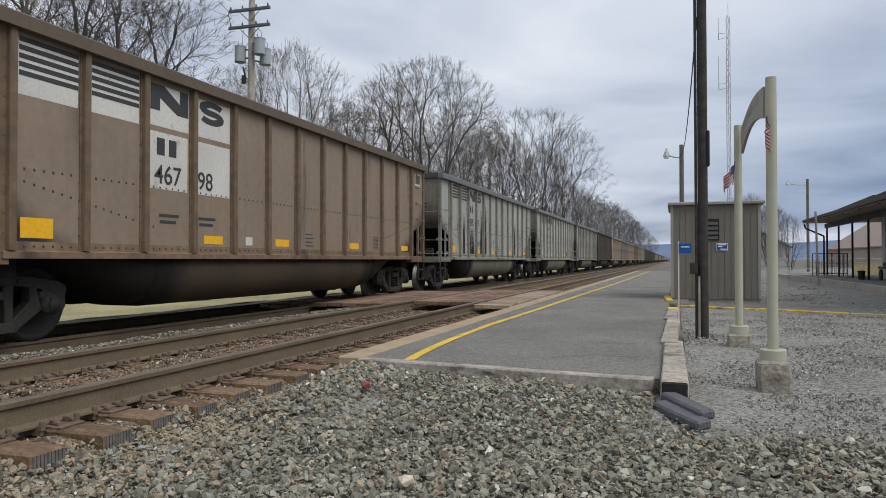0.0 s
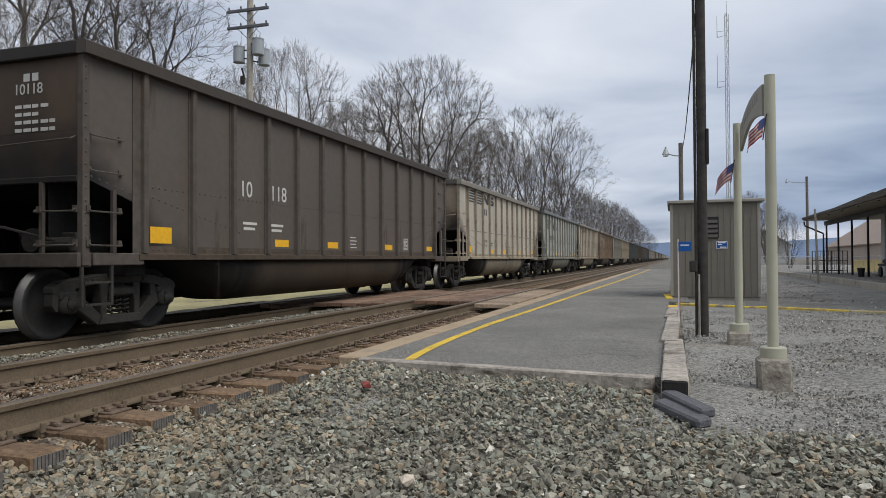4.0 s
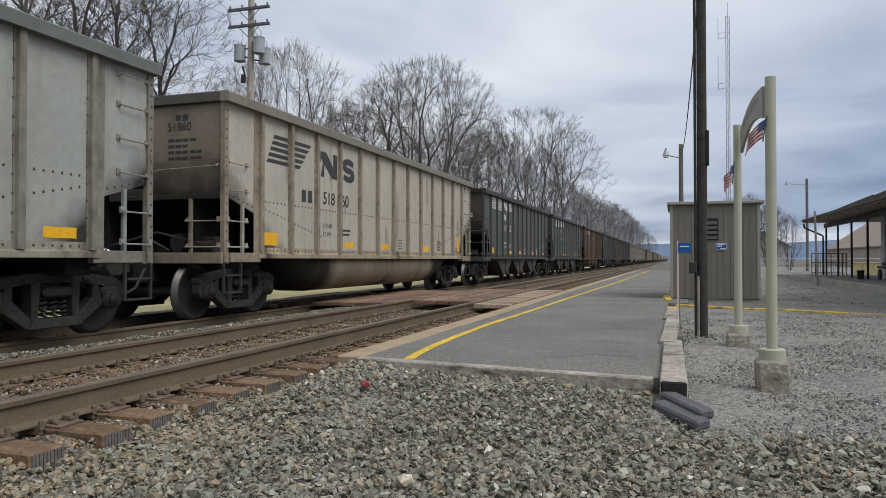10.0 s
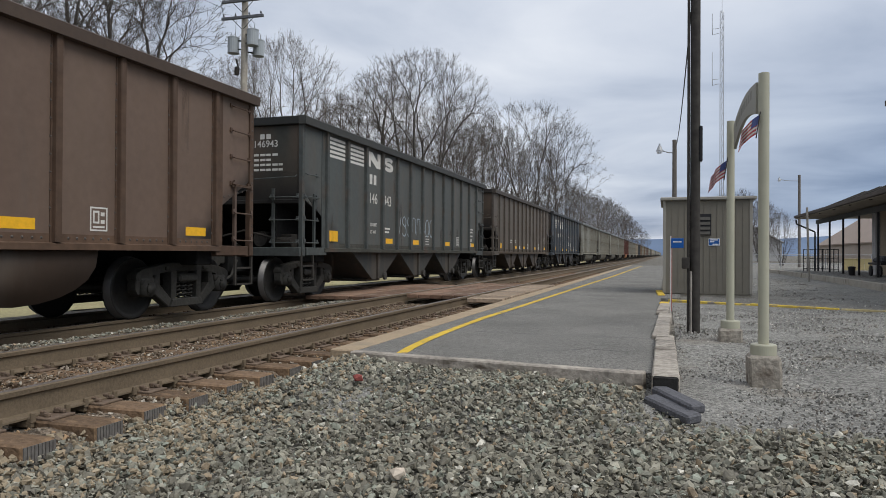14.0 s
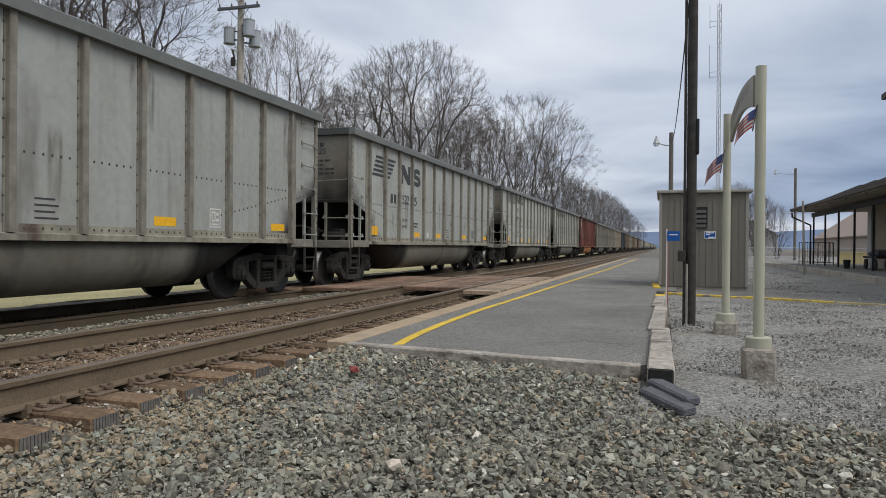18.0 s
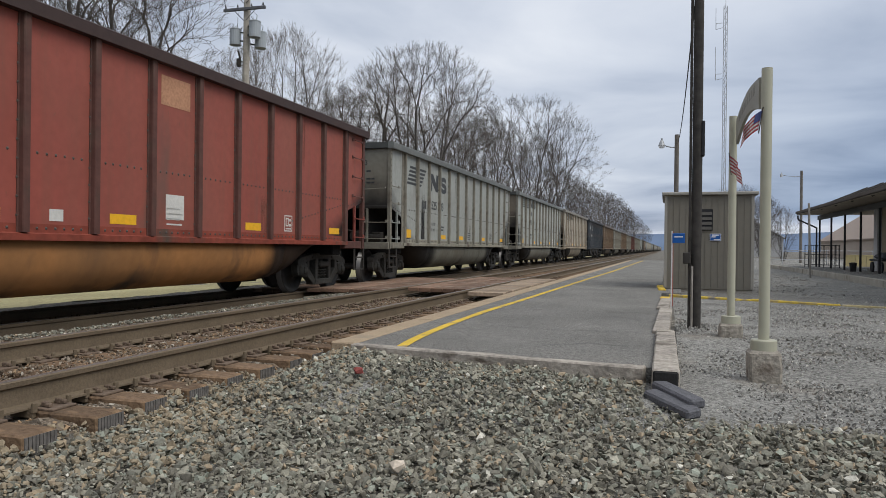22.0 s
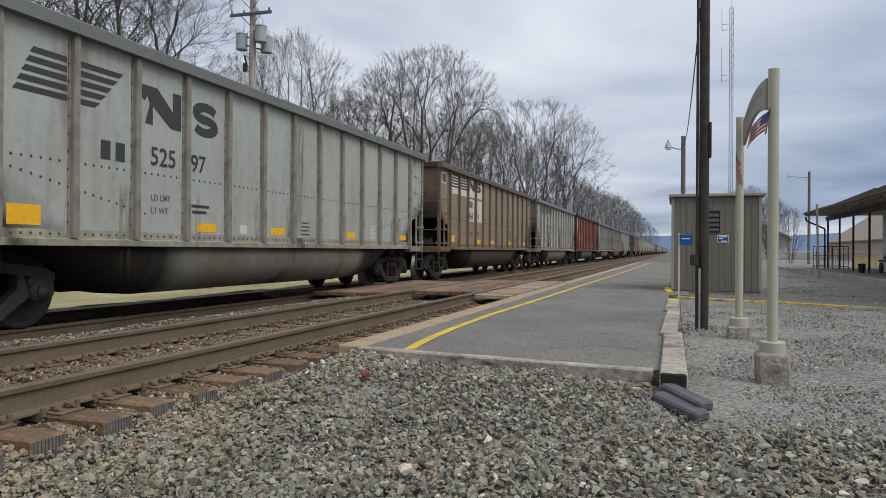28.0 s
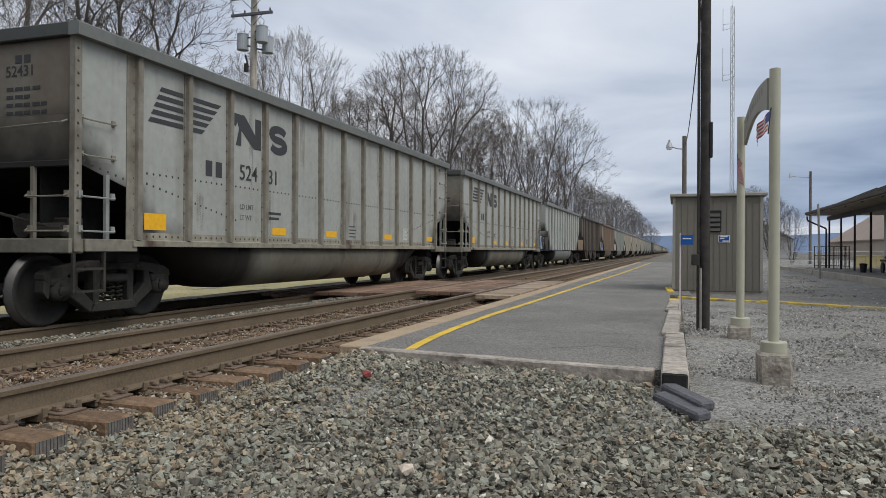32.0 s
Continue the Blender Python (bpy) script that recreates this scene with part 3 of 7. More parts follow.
RAIL_TOP_ME = build(rail_top_bm, "rail_top", "rail_top")
rng = random.Random(4)
for label, tx, tz, ties in (("rusty near track on creosoted wooden ties", NEAR_X, NEAR_Z, range(-6, 84)),
                            ("far track under the coal train, partly buried in ballast", FAR_X, FAR_Z, range(-6, 50))):
    track = thing("track", label, "railway track", kind="structure", at=Matrix.Translation((tx, 0, tz - 0.2)))
    for s in (-0.7525, 0.7525):
        r = put("rail", RAIL_ME, track, Matrix.Translation((s, 0, 0.014)))
        put("rail_top", RAIL_TOP_ME, r)
    for i in ties:
        y = 3.10 + 0.462 * i + rng.uniform(-0.015, 0.015)
        if tx == NEAR_X and 13.9 < y < 20.2:
            continue
        t = put("tie", TIE_ME, track, pose(rng.uniform(-0.03, 0.03), y, 0, 0, 0, rng.uniform(-1.2, 1.2)))
        if tx == NEAR_X and y < 14:
            put("tie_end", TIE_END_ME, t, Matrix.Translation((1.295, 0, 0)), "grooved grey end plate")
        if y < 26:
            for s in (-0.7525, 0.7525):
                put("tie_plate", PLATE_ME, t, Matrix.Translation((s, 0, 0)))
                if tx == NEAR_X and y < 13:
                    for dy in (-0.135, 0.135):
                        put("rail_anchor", ANCHOR_ME, t, Matrix.Translation((s, dy, 0.012)))

# ---- crossing boards ----
crossing = thing("track_crossing", "brown timber crossing boards laid between the rails", "level crossing", kind="structure")


def plank_bm(w, l):
    def f(bm):
        block(bm, -w / 2, -l / 2, -0.085, w / 2, l / 2, 0, 0.01)
    return f


for x0, x1, z, n, y0, y1, mat in ((-5.23, -3.93, NEAR_Z - 0.008, 5, 14.1, 20.2, "plank"), (-7.50, -5.45, 0.135, 6, 13.9, 20.2, "plank"),
                                  (-9.03, -7.74, FAR_Z - 0.008, 5, 14.2, 20.2, "plank")):
    w = (x1 - x0) / n
    me = build(plank_bm(w - 0.012, (y1 - y0) / 3 - 0.012), "plank", mat)
    for i in range(n):
        for j in range(3):
            put("plank", me, crossing, pose(x0 + w * (i + 0.5), y0 + (y1 - y0) / 3 * (j + 0.5), z + rng.uniform(-0.008, 0.006), rng.uniform(-0.2, 0.2), rng.uniform(-0.5, 0.5), 0))
me = build(plank_bm(0.72, 0.25), "plank", "plank_grey")
for i in range(26):
    put("plank", me, crossing, pose(-3.37, 13.58 + 0.262 * i, NEAR_Z - 0.012 + rng.uniform(-0.008, 0.006), rng.uniform(-1.2, 1.2), rng.uniform(-0.6, 0.6), rng.uniform(-0.6, 0.6)))

# ---- platform ----
platform = thing("platform", "low asphalt platform with tan concrete edging", "platform", kind="structure")


def slab(bm):
    prism(bm, [(-2.74, 6.02), (-0.105, 5.68), (-0.105, 15.6), (0.30, 15.6), (0.30, 17.3), (-0.12, 17.3), (-0.12, 62), (-2.74, 62)], "z", -0.2, PLAT_Z - 0.004)


part("asphalt_slab", build_bm(slab), "asphalt", platform)


def edging(bm, y0, y1):
    block(bm, -2.99, y0 + 0.004, -0.12, -2.75, y1 - 0.004, PLAT_Z + 0.008, 0.012)


ys = [6.02, 8.3, 10.6, 12.9, 15.2, 17.5, 20, 23, 27, 32, 38, 46, 54, 62]
for a, b in zip(ys[:-1], ys[1:]):
    part("edging", build_bm(lambda bm: edging(bm, a, b)), "edging", platform)


def timber(x0, y0, z0, x1, y1, z1, width, height):
    """A long squared timber from one point to another, its top at z0 and z1."""
    a, b = Vector((x0, y0, z0)), Vector((x1, y1, z1))
    bm = bmesh.new()
    block(bm, -width / 2, 0, -height, width / 2, (b - a).length, 0, 0.012)
    bmesh.ops.subdivide_edges(bm, edges=[e for e in bm.edges if e.calc_length() > 0.5], cuts=7)
    q = (b - a).to_track_quat("Y", "Z").to_matrix().to_4x4()
    for v in bm.verts:
        v.co += noise.noise_vector(v.co * 3.1 + a) * 0.008
    bm.transform(Matrix.Translation(a) @ q)
    return bm


part("front_timber", timber(-2.72, 5.96, PLAT_Z + 0.012, -0.15, 5.60, PLAT_Z + 0.012, 0.12, 0.2), "old_timber", platform, "weathered grey timber along the platform end")
for a, b, top in ((5.30, 7.97, 0.195), (7.99, 11.2, 0.185), (11.22, 13.75, 0.185)):
    part("side_timber", timber(0.0 if a < 7.2 else -0.06, a, top, -0.01, b, top, 0.19 if a < 7.2 else 0.18, 0.24), "old_timber", platform, "cracked grey timber beside the platform")
part("timber_end", timber(0.0, 5.285, 0.185, 0.0, 5.305, 0.185, 0.172, 0.2), "tar_timber", platform, "tarred black end of the timber")


def ribbon(points, width, z):
    bm = bmesh.new()
    rows = []
    for i, p in enumerate(points):
        a, b = Vector(points[max(0, i - 1)]), Vector(points[min(len(points) - 1, i + 1)])
        n = Vector((-(b - a).y, (b - a).x)).normalized() * (width / 2 * (1 + 0.12 * noise.noise(Vector((p[0] * 3, p[1] * 3, 0)))))
        rows.append((bm.verts.new((p[0] + n.x, p[1] + n.y, z)), bm.verts.new((p[0] - n.x, p[1] - n.y, z))))
    for (a, b), (c, d) in zip(rows[:-1], rows[1:]):
        bm.faces.new((a, b, d, c))
    bmesh.ops.recalc_face_normals(bm, faces=bm.faces[:])
    if bm.faces[0].normal.z < 0:
        bmesh.ops.reverse_faces(bm, faces=bm.faces[:])
    return bm


LINE = [(-2.28, 6.02), (-2.33, 6.4), (-2.38, 7.0), (-2.42, 7.8), (-2.44, 8.8), (-2.45, 9.8), (-2.40, 11.9), (-2.34, 16), (-2.25, 22), (-2.10, 30), (-2.0, 42), (-1.85, 60)]
part("yellow_line", ribbon(LINE, 0.10, PLAT_Z + 0.001), "yellow_paint", platform, "worn yellow safety line")

for pts in ([(-2.6, 8.0), (-1.9, 8.05), (-1.2, 7.9), (-0.5, 8.0), (-0.15, 7.95)], [(-2.2, 10.4), (-1.4, 10.55), (-0.8, 10.4), (-0.16, 10.5)], [(-2.5, 13.6), (-1.4, 13.8), (-0.2, 13.7)], [(-1.1, 6.6), (-0.7, 6.9), (-0.3, 6.85)]):
    fine = []
    for (x0, y0), (x1, y1) in zip(pts[:-1], pts[1:]):
        for k in range(8):
            x, y = x0 + (x1 - x0) * k / 8, y0 + (y1 - y0) * k / 8
            fine.append((x, y + 0.05 * noise.noise(Vector((x * 5, y * 5, 2)))))
    part("crack", ribbon(fine, 0.012, PLAT_Z + 0.001), "tar", platform, "dark crack in the asphalt")
for x, y, turn, z, rx in ((0.075, 5.08, -61, 0.04, 4), (0.035, 4.97, -57, -0.005, 8)):
    slab_me = build(lambda bm: block(bm, -0.26, -0.055, -0.045, 0.26, 0.055, 0.02, 0.014), "rubber_block", "rubber")
    tagged(put("rubber_block", slab_me, None, pose(x, y, z + 0.045, rx, 3, turn)), "broken dark grey rubber block lying on gravel", "rubber block", "loose rubber blocks")

# ---- the coal train ----
HALF, ROOF, SILL, LEN = 1.60, 3.71, 1.05, 7.24     # half width, top, sill height, half length of a body
POSTS = [-6.19 + 1.031 * i for i in range(13)]
SHEET = HALF - 0.075                                # plane of the side sheets


def side_sheet_bm(bm):
    out = [(-LEN + 0.05, ROOF - 0.15), (-LEN + 0.05, 2.03), (-6.22, 1.75), (-6.22, SILL + 0.04), (6.22, SILL + 0.04), (6.22, 1.75), (LEN - 0.05, 2.03), (LEN - 0.05, ROOF - 0.15)]
    prism(bm, out, "x", SHEET - 0.012, SHEET)


def hopper_sheet_bm(bm):
    out = [(-LEN + 0.05, ROOF - 0.15), (-LEN + 0.05, 2.24), (-6.22, 1.66), (-6.22, SILL + 0.04), (6.22, SILL + 0.04), (6.22, 1.66), (LEN - 0.05, 2.24), (LEN - 0.05, ROOF - 0.15)]
    prism(bm, out, "x", SHEET - 0.012, SHEET)


def post_bm(bm, flange=0.08):
    """A pressed hat-section post: two flanges and a box standing proud."""
    s, f, h = SHEET + 0.001, SHEET + 0.012, HALF - 0.005
    prism(bm, [(s, -flange), (f, -flange), (f, -0.055), (h - 0.01, -0.048), (h, -0.038), (h, 0.038), (h - 0.01, 0.048), (f, 0.055), (f, 0.08), (s, 0.08)], "z", SILL + 0.06, ROOF - 0.16)


def end_post_bm(bm):
    """The heavier post where the side is cut away, with one wide riveted flange."""
    post_bm(bm, 0.2)


def corner_bm(bm):
    block(bm, SHEET - 0.06, -0.055, SILL - 0.1, SHEET + 0.03, 0.055, ROOF - 0.15, 0.006)


def chord_bm(bm):
    out = [(HALF - 0.11, ROOF - 0.17), (HALF + 0.045, ROOF - 0.17), (HALF + 0.05, ROOF - 0.02), (HALF + 0.02, ROOF), (HALF - 0.11, ROOF)]
    prism(bm, out, "y", -LEN - 0.06, LEN + 0.06)


def end_chord_bm(bm):
    block(bm, -HALF + 0.112, -0.06, ROOF - 0.17, HALF - 0.112, 0.06, ROOF - 0.004, 0.012)


def sill_bm(bm):
    prism(bm, [(SHEET - 0.1, SILL - 0.03), (SHEET + 0.05, SILL - 0.03), (SHEET + 0.055, SILL + 0.045), (SHEET + 0.003, SILL + 0.06), (SHEET + 0.003, SILL + 0.16), (SHEET - 0.012, SILL + 0.16), (SHEET - 0.1, SILL + 0.03)], "y", -6.3, 6.3)


def end_wall_bm(bm):
    prism(bm, [(-SHEET + 0.02, 2.62), (SHEET - 0.02, 2.62), (SHEET - 0.02, ROOF - 0.17), (-SHEET + 0.02, ROOF - 0.17)], "y", -0.012, 0.012)


def end_apron_bm(bm):
    """The lower end sheet, black with coal dust, with its bent bottom edge."""
    prism(bm, [(-0.012, 2.02), (0.012, 2.02), (0.012, 2.618), (-0.012, 2.618)], "x", -SHEET + 0.02, SHEET - 0.02)
    block(bm, -SHEET + 0.06, -0.05, 1.98, SHEET - 0.06, 0.0, 2.06, 0.01)


def slope_bm(bm):
    """The slope sheet under the end, towards the tub (built for the end at -y)."""
    prism(bm, [(-LEN + 0.06, 2.11), (-LEN + 0.06, 2.09), (-4.3, 1.02), (-4.3, 1.05)], "x", -SHEET + 0.03, SHEET - 0.03)
    for x in (-0.9, 0.9):
        prism(bm, [(-LEN + 0.1, 2.08), (-LEN + 0.1, 1.2), (-6.9, 1.1), (-6.0, 1.1), (-6.0, 1.72)], "x", x - 0.01, x + 0.01)


TUB = [(HALF - 0.14, 1.02), (HALF - 0.13, 0.86), (HALF - 0.18, 0.66), (HALF - 0.30, 0.48), (HALF - 0.48, 0.37), (HALF - 0.72, 0.33), (0.35, 0.33), (0.2, 0.5)]


def belly(bm, stations):
    """A stretch of the rounded belly through stations of (y, depth)."""
    rows = []
    for y, k in stations:
        ring = [(x if i == 0 else x - (1 - k) * 0.18, 1.02 + (z - 1.02) * k) for i, (x, z) in enumerate(TUB)]
        rows.append([bm.verts.new((x, y, z)) for x, z in ring + [(-x, z) for x, z in reversed(ring)]])
    n = len(rows[0])
    for p, q in zip(rows[:-1], rows[1:]):
        for i in range(n):
            bm.faces.new((p[i], p[(i + 1) % n], q[(i + 1) % n], q[i]))
    bm.faces.new(rows[0]); bm.faces.new(rows[-1])
    bmesh.ops.recalc_face_normals(bm, faces=bm.faces[:])


def tub_bm(bm):
    belly(bm, ((-3.75, 0.96), (-3.5, 1.0), (3.5, 1.0), (3.75, 0.96)))


def tub_end_bm(bm):
    belly(bm, ((-5.2, 0.1), (-4.7, 0.5), (-4.3, 0.78), (-4.0, 0.9), (-3.752, 0.955)))


def bay_bm(bm):
    """One hopper bay with slanted sheets, its door frame and latch wheels."""
    prism(bm, [(-1.52, 1.03), (1.52, 1.03), (0.32, 0.36), (-0.32, 0.36)], "x", -HALF + 0.2, HALF - 0.2)
    block(bm, -HALF + 0.3, -0.42, 0.30, HALF - 0.3, 0.42, 0.36, 0.01)
    for x in (-HALF + 0.16, HALF - 0.16):
        tube(bm, (x - 0.03, 0.42, 0.42), (x + 0.03, 0.42, 0.42), 0.10, n=10)
        block(bm, x - 0.05, -0.05, 0.36, x + 0.02, 0.05, 1.0, 0.01)


def round_bay_bm(bm):
    prism(bm, [(1.25 * math.cos(a), 1.03 - 0.66 * math.sin(a) ** 0.8) for a in np.linspace(0, math.pi, 13)], "x", -HALF + 0.15, HALF - 0.15)


BAY_AT = {"hopper_bay": (-3.08, 0.0, 3.08), "round_bay": (-2.6, 0.0, 2.6), "tub": (0.0,)}


def centre_sill_bm(bm):
    block(bm, -0.17, -7.7, 0.62, 0.17, 7.7, 1.0, 0.01)
    for y in (-6.15, 6.15):
        block(bm, -SHEET + 0.15, y - 0.2, 0.80, SHEET - 0.15, y + 0.2, 1.08, 0.02)


def floor_bm(bm):
    prism(bm, [(-SHEET + 0.02, 1.06), (SHEET - 0.02, 1.06), (SHEET - 0.02, 1.09), (-SHEET + 0.02, 1.09)], "y", -4.3, 4.3)


def end_sill_bm(bm):
    """The end platform at -y: sill beam, deck, brake cylinder and levers."""
    block(bm, -SHEET, -LEN - 0.06, SILL - 0.12, SHEET, -LEN + 0.16, SILL + 0.06, 0.012)
    for x in (-SHEET + 0.02, SHEET - 0.02):
        block(bm, x - 0.05, -LEN + 0.16, SILL - 0.1, x + 0.05, -6.2, SILL + 0.06, 0.01)
    block(bm, -0.9, -LEN + 0.17, SILL - 0.05, 0.9, -6.4, SILL - 0.01)


def brake_gear_bm(bm):
    tube(bm, (0.45, -7.0, 1.28), (0.45, -6.45, 1.28), 0.16, n=14)
    tube(bm, (0.85, -7.1, 1.22), (1.25, -7.1, 1.22), 0.09, n=10)
    block(bm, 0.75, -6.95, 1.05, 1.15, -6.7, 1.38, 0.02)
    rod(bm, [(-0.9, -7.2, 1.2), (0.2, -7.2, 1.45), (1.3, -7.15, 1.2)], 0.02)


def coupler_bm(bm):
    block(bm, -0.09, -8.05, 0.78, 0.09, -7.3, 0.98, 0.02)
    block(bm, -0.17, -8.12, 0.72, 0.15, -7.9, 1.04, 0.04)
    rod(bm, [(0.3, -7.6, 0.85), (0.34, -7.85, 0.55), (0.3, -8.08, 0.45), (0.26, -8.1, 0.6)], 0.025)


def ladder_bm(bm, top=1.92, rungs=(1.20, 1.62)):
    """Stile and rungs at the corner at -y, on the +x side."""
    block(bm, SHEET - 0.02, -6.76, SILL + 0.05, SHEET + 0.03, -6.70, top, 0.004)
    for z in rungs:
        rod(bm, [(SHEET + 0.02, -LEN + 0.06, z + 0.03), (SHEET + 0.075, -LEN + 0.08, z), (SHEET + 0.075, -6.66, z), (SHEET + 0.03, -6.64, z + 0.05)], 0.012, 5)
        for y in (-LEN + 0.06, -6.66):
            block(bm, SHEET + 0.02, y - 0.03, z - 0.015, SHEET + 0.05, y + 0.03, z + 0.07)


def hopper_ladder_bm(bm):
    ladder_bm(bm, 2.2, (1.20, 1.65, 2.10))


def step_bm(bm):
    """A hanging sill step under the corner at -y."""
    block(bm, SHEET - 0.02, -LEN - 0.02, 0.45, SHEET + 0.02, -LEN + 0.02, SILL - 0.12, 0.004)
    block(bm, SHEET - 0.02, -LEN + 0.46, 0.45, SHEET + 0.02, -LEN + 0.50, SILL - 0.10, 0.004)
    for z in (0.465, 0.74):
        block(bm, SHEET - 0.015, -LEN + 0.02, z - 0.014, SHEET + 0.03, -LEN + 0.46, z + 0.014)


def grab_bm(bm):
    rod(bm, [(SHEET, -LEN + 0.1, 0.03), (SHEET + 0.075, -LEN + 0.12, 0), (SHEET + 0.075, -LEN + 0.6, 0), (SHEET, -LEN + 0.62, 0.03)], 0.011, 5)
    for y in (-LEN + 0.1, -LEN + 0.62):
        block(bm, SHEET, y - 0.03, -0.01, SHEET + 0.02, y + 0.03, 0.06)


def end_grab_bm(bm):
    rod(bm, [(-0.95, -LEN, 2.50), (-0.95, -LEN - 0.09, 2.46), (0.1, -LEN - 0.09, 2.40), (0.25, -LEN - 0.09, 2.46), (0.75, -LEN - 0.09, 2.48), (SHEET - 0.1, -LEN - 0.09, 2.50), (SHEET - 0.1, -LEN, 2.54)], 0.012, 5)


def end_ladder_bm(bm, top=2.0, rungs=(1.20, 1.62)):
    """Stile and rungs on the end at -y, beside the +x corner."""
    block(bm, SHEET - 0.66, -LEN - 0.02, SILL + 0.05, SHEET - 0.60, -LEN + 0.03, top, 0.004)
    for z in rungs:
        rod(bm, [(SHEET - 0.66, -LEN - 0.02, z + 0.05), (SHEET - 0.68, -LEN - 0.075, z), (SHEET - 0.08, -LEN - 0.075, z), (SHEET - 0.04, -LEN - 0.03, z + 0.04)], 0.012, 5)
        for x in (SHEET - 0.64, SHEET - 0.07):
            block(bm, x - 0.03, -LEN - 0.05, z - 0.015, x + 0.03, -LEN - 0.02, z + 0.07)


def hopper_end_ladder_bm(bm):
    end_ladder_bm(bm, 2.28, (1.20, 1.65, 2.10))


def rivets_me(seam=True):
    """Bolt heads on the +x side: along the posts, the corners, a level seam and the slope sheets."""
    spots = []
    for i, y in enumerate(POSTS):
        for z in np.arange(SILL + 0.25, ROOF - 0.25, 0.21):
            spots.append((SHEET + 0.006, y - 0.074, z))
            if i in (0, 12):
                spots.append((SHEET + 0.012, y + 0.075, z))
    for y in (-LEN + 0.03, LEN - 0.03):
        for z in np.arange(1.3, ROOF - 0.2, 0.15):
            spots.append((SHEET + 0.03, y, z))
    for y in np.arange(-6.0, 6.01, 0.129):
        if min(abs(y - p) for p in POSTS) > 0.11:
            if seam:
                spots.append((SHEET, y, 2.02))
            if seam and abs(y) > 3.9:
                spots.append((SHEET, y, 1.90 - 0.2 * (6.1 - abs(y))))
            spots.append((SHEET + 0.003, y, SILL + 0.11))
    for y in np.arange(-LEN + 0.15, -6.3, 0.13):
        k = (y + LEN) / 1.16
        for s in (-1, 1):
            spots.append((SHEET, s * -y * -1, 2.09 - 0.27 * k))
    v, f = [], []
    for x, y, z in spots:
        b = len(v)
        v.append((x + 0.016, y, z))
        for k in range(5):
            a = k * math.tau / 5
            v.append((x, y + 0.021 * math.cos(a), z + 0.021 * math.sin(a)))
        f += [(b, b + 1 + k, b + 1 + (k + 1) % 5) for k in range(5)]
    return raw("rivets", v, f, "rivet")


def sideframe_bm(bm):
    """A cast truck side frame on the +x side, with its two windows."""
    x0, x1 = 0.90, 1.07
    for s in (-1, 1):
        # half of the arched top member, the pedestal over the axle, the slanting leg and the column
        prism(bm, [(0, 0.70), (s * 0.40, 0.70), (s * 0.76, 0.655), (s * 0.82, 0.58), (s * 1.08, 0.56), (s * 1.13, 0.60), (s * 1.12, 0.68), (s * 1.0, 0.745), (s * 0.7, 0.79), (s * 0.4, 0.83), (0, 0.84)], "x", x0, x1)
        prism(bm, [(s * 0.70, 0.66), (s * 0.78, 0.40), (s * 0.40, 0.15), (s * 0.33, 0.27), (s * 0.60, 0.50), (s * 0.60, 0.69)], "x", x0 + 0.006, x1 - 0.006)
        prism(bm, [(s * 1.03, 0.57), (s * 1.12, 0.60), (s * 1.13, 0.44), (s * 1.07, 0.36), (s * 1.04, 0.40)], "x", x0 + 0.004, x1 - 0.004)
        prism(bm, [(s * 0.26, 0.26), (s * 0.36, 0.26), (s * 0.37, 0.71), (s * 0.23, 0.71)], "x", x0 + 0.01, x1 + 0.015)
        block(bm, x1 - 0.02, s * 0.46 - 0.05, 0.72, x1 + 0.03, s * 0.46 + 0.05, 0.78, 0.012)
    prism(bm, [(-0.41, 0.15), (0.41, 0.15), (0.35, 0.275), (-0.35, 0.275)], "x", x0 - 0.03, x1 + 0.03)
    block(bm, x0 - 0.05, -0.22, 0.53, x1 + 0.06, 0.22, 0.66, 0.03)
    bmesh.ops.bevel(bm, geom=[e for e in bm.edges if e.calc_length() > 0.16], offset=0.014, segments=1, affect="EDGES", profile=0.5)


def spring_bm(bm):
    """A coil spring, as one winding bar."""
    rows = []
    for k in range(29):
        a, z = k * 0.9, 0.285 + 0.24 * k / 28
        rows.append([bm.verts.new((0.99 + q * math.cos(a), q * math.sin(a), z + dz)) for q, dz in ((0.074, 0), (0.058, 0.016), (0.042, 0), (0.058, -0.016))])
    for p, q in zip(rows[:-1], rows[1:]):
        for i in range(4):
            bm.faces.new((p[i], p[(i + 1) % 4], q[(i + 1) % 4], q[i]))
    bm.faces.new(rows[0]); bm.faces.new(rows[-1])
    bmesh.ops.recalc_face_normals(bm, faces=bm.faces[:])


def journal_bm(bm):
    tube(bm, (0.88, 0, 0), (1.12, 0, 0), 0.125, n=14)
    tube(bm, (1.12, 0, 0), (1.15, 0, 0), 0.08, n=10)
    for k in range(3):
        a = k * math.tau / 3
        tube(bm, (1.12, 0.085 * math.cos(a), 0.085 * math.sin(a)), (1.14, 0.085 * math.cos(a), 0.085 * math.sin(a)), 0.018, n=6)
    block(bm, 0.9, -0.15, 0.06, 1.08, 0.15, 0.17, 0.02)


def bolster_bm(bm):
    block(bm, -0.98, -0.2, 0.50, 0.98, 0.2, 0.76, 0.04)
    for s in (-1, 1):
        tube(bm, (-0.9, s * 0.33, 0.4), (0.9, s * 0.33, 0.4), 0.045, n=8)


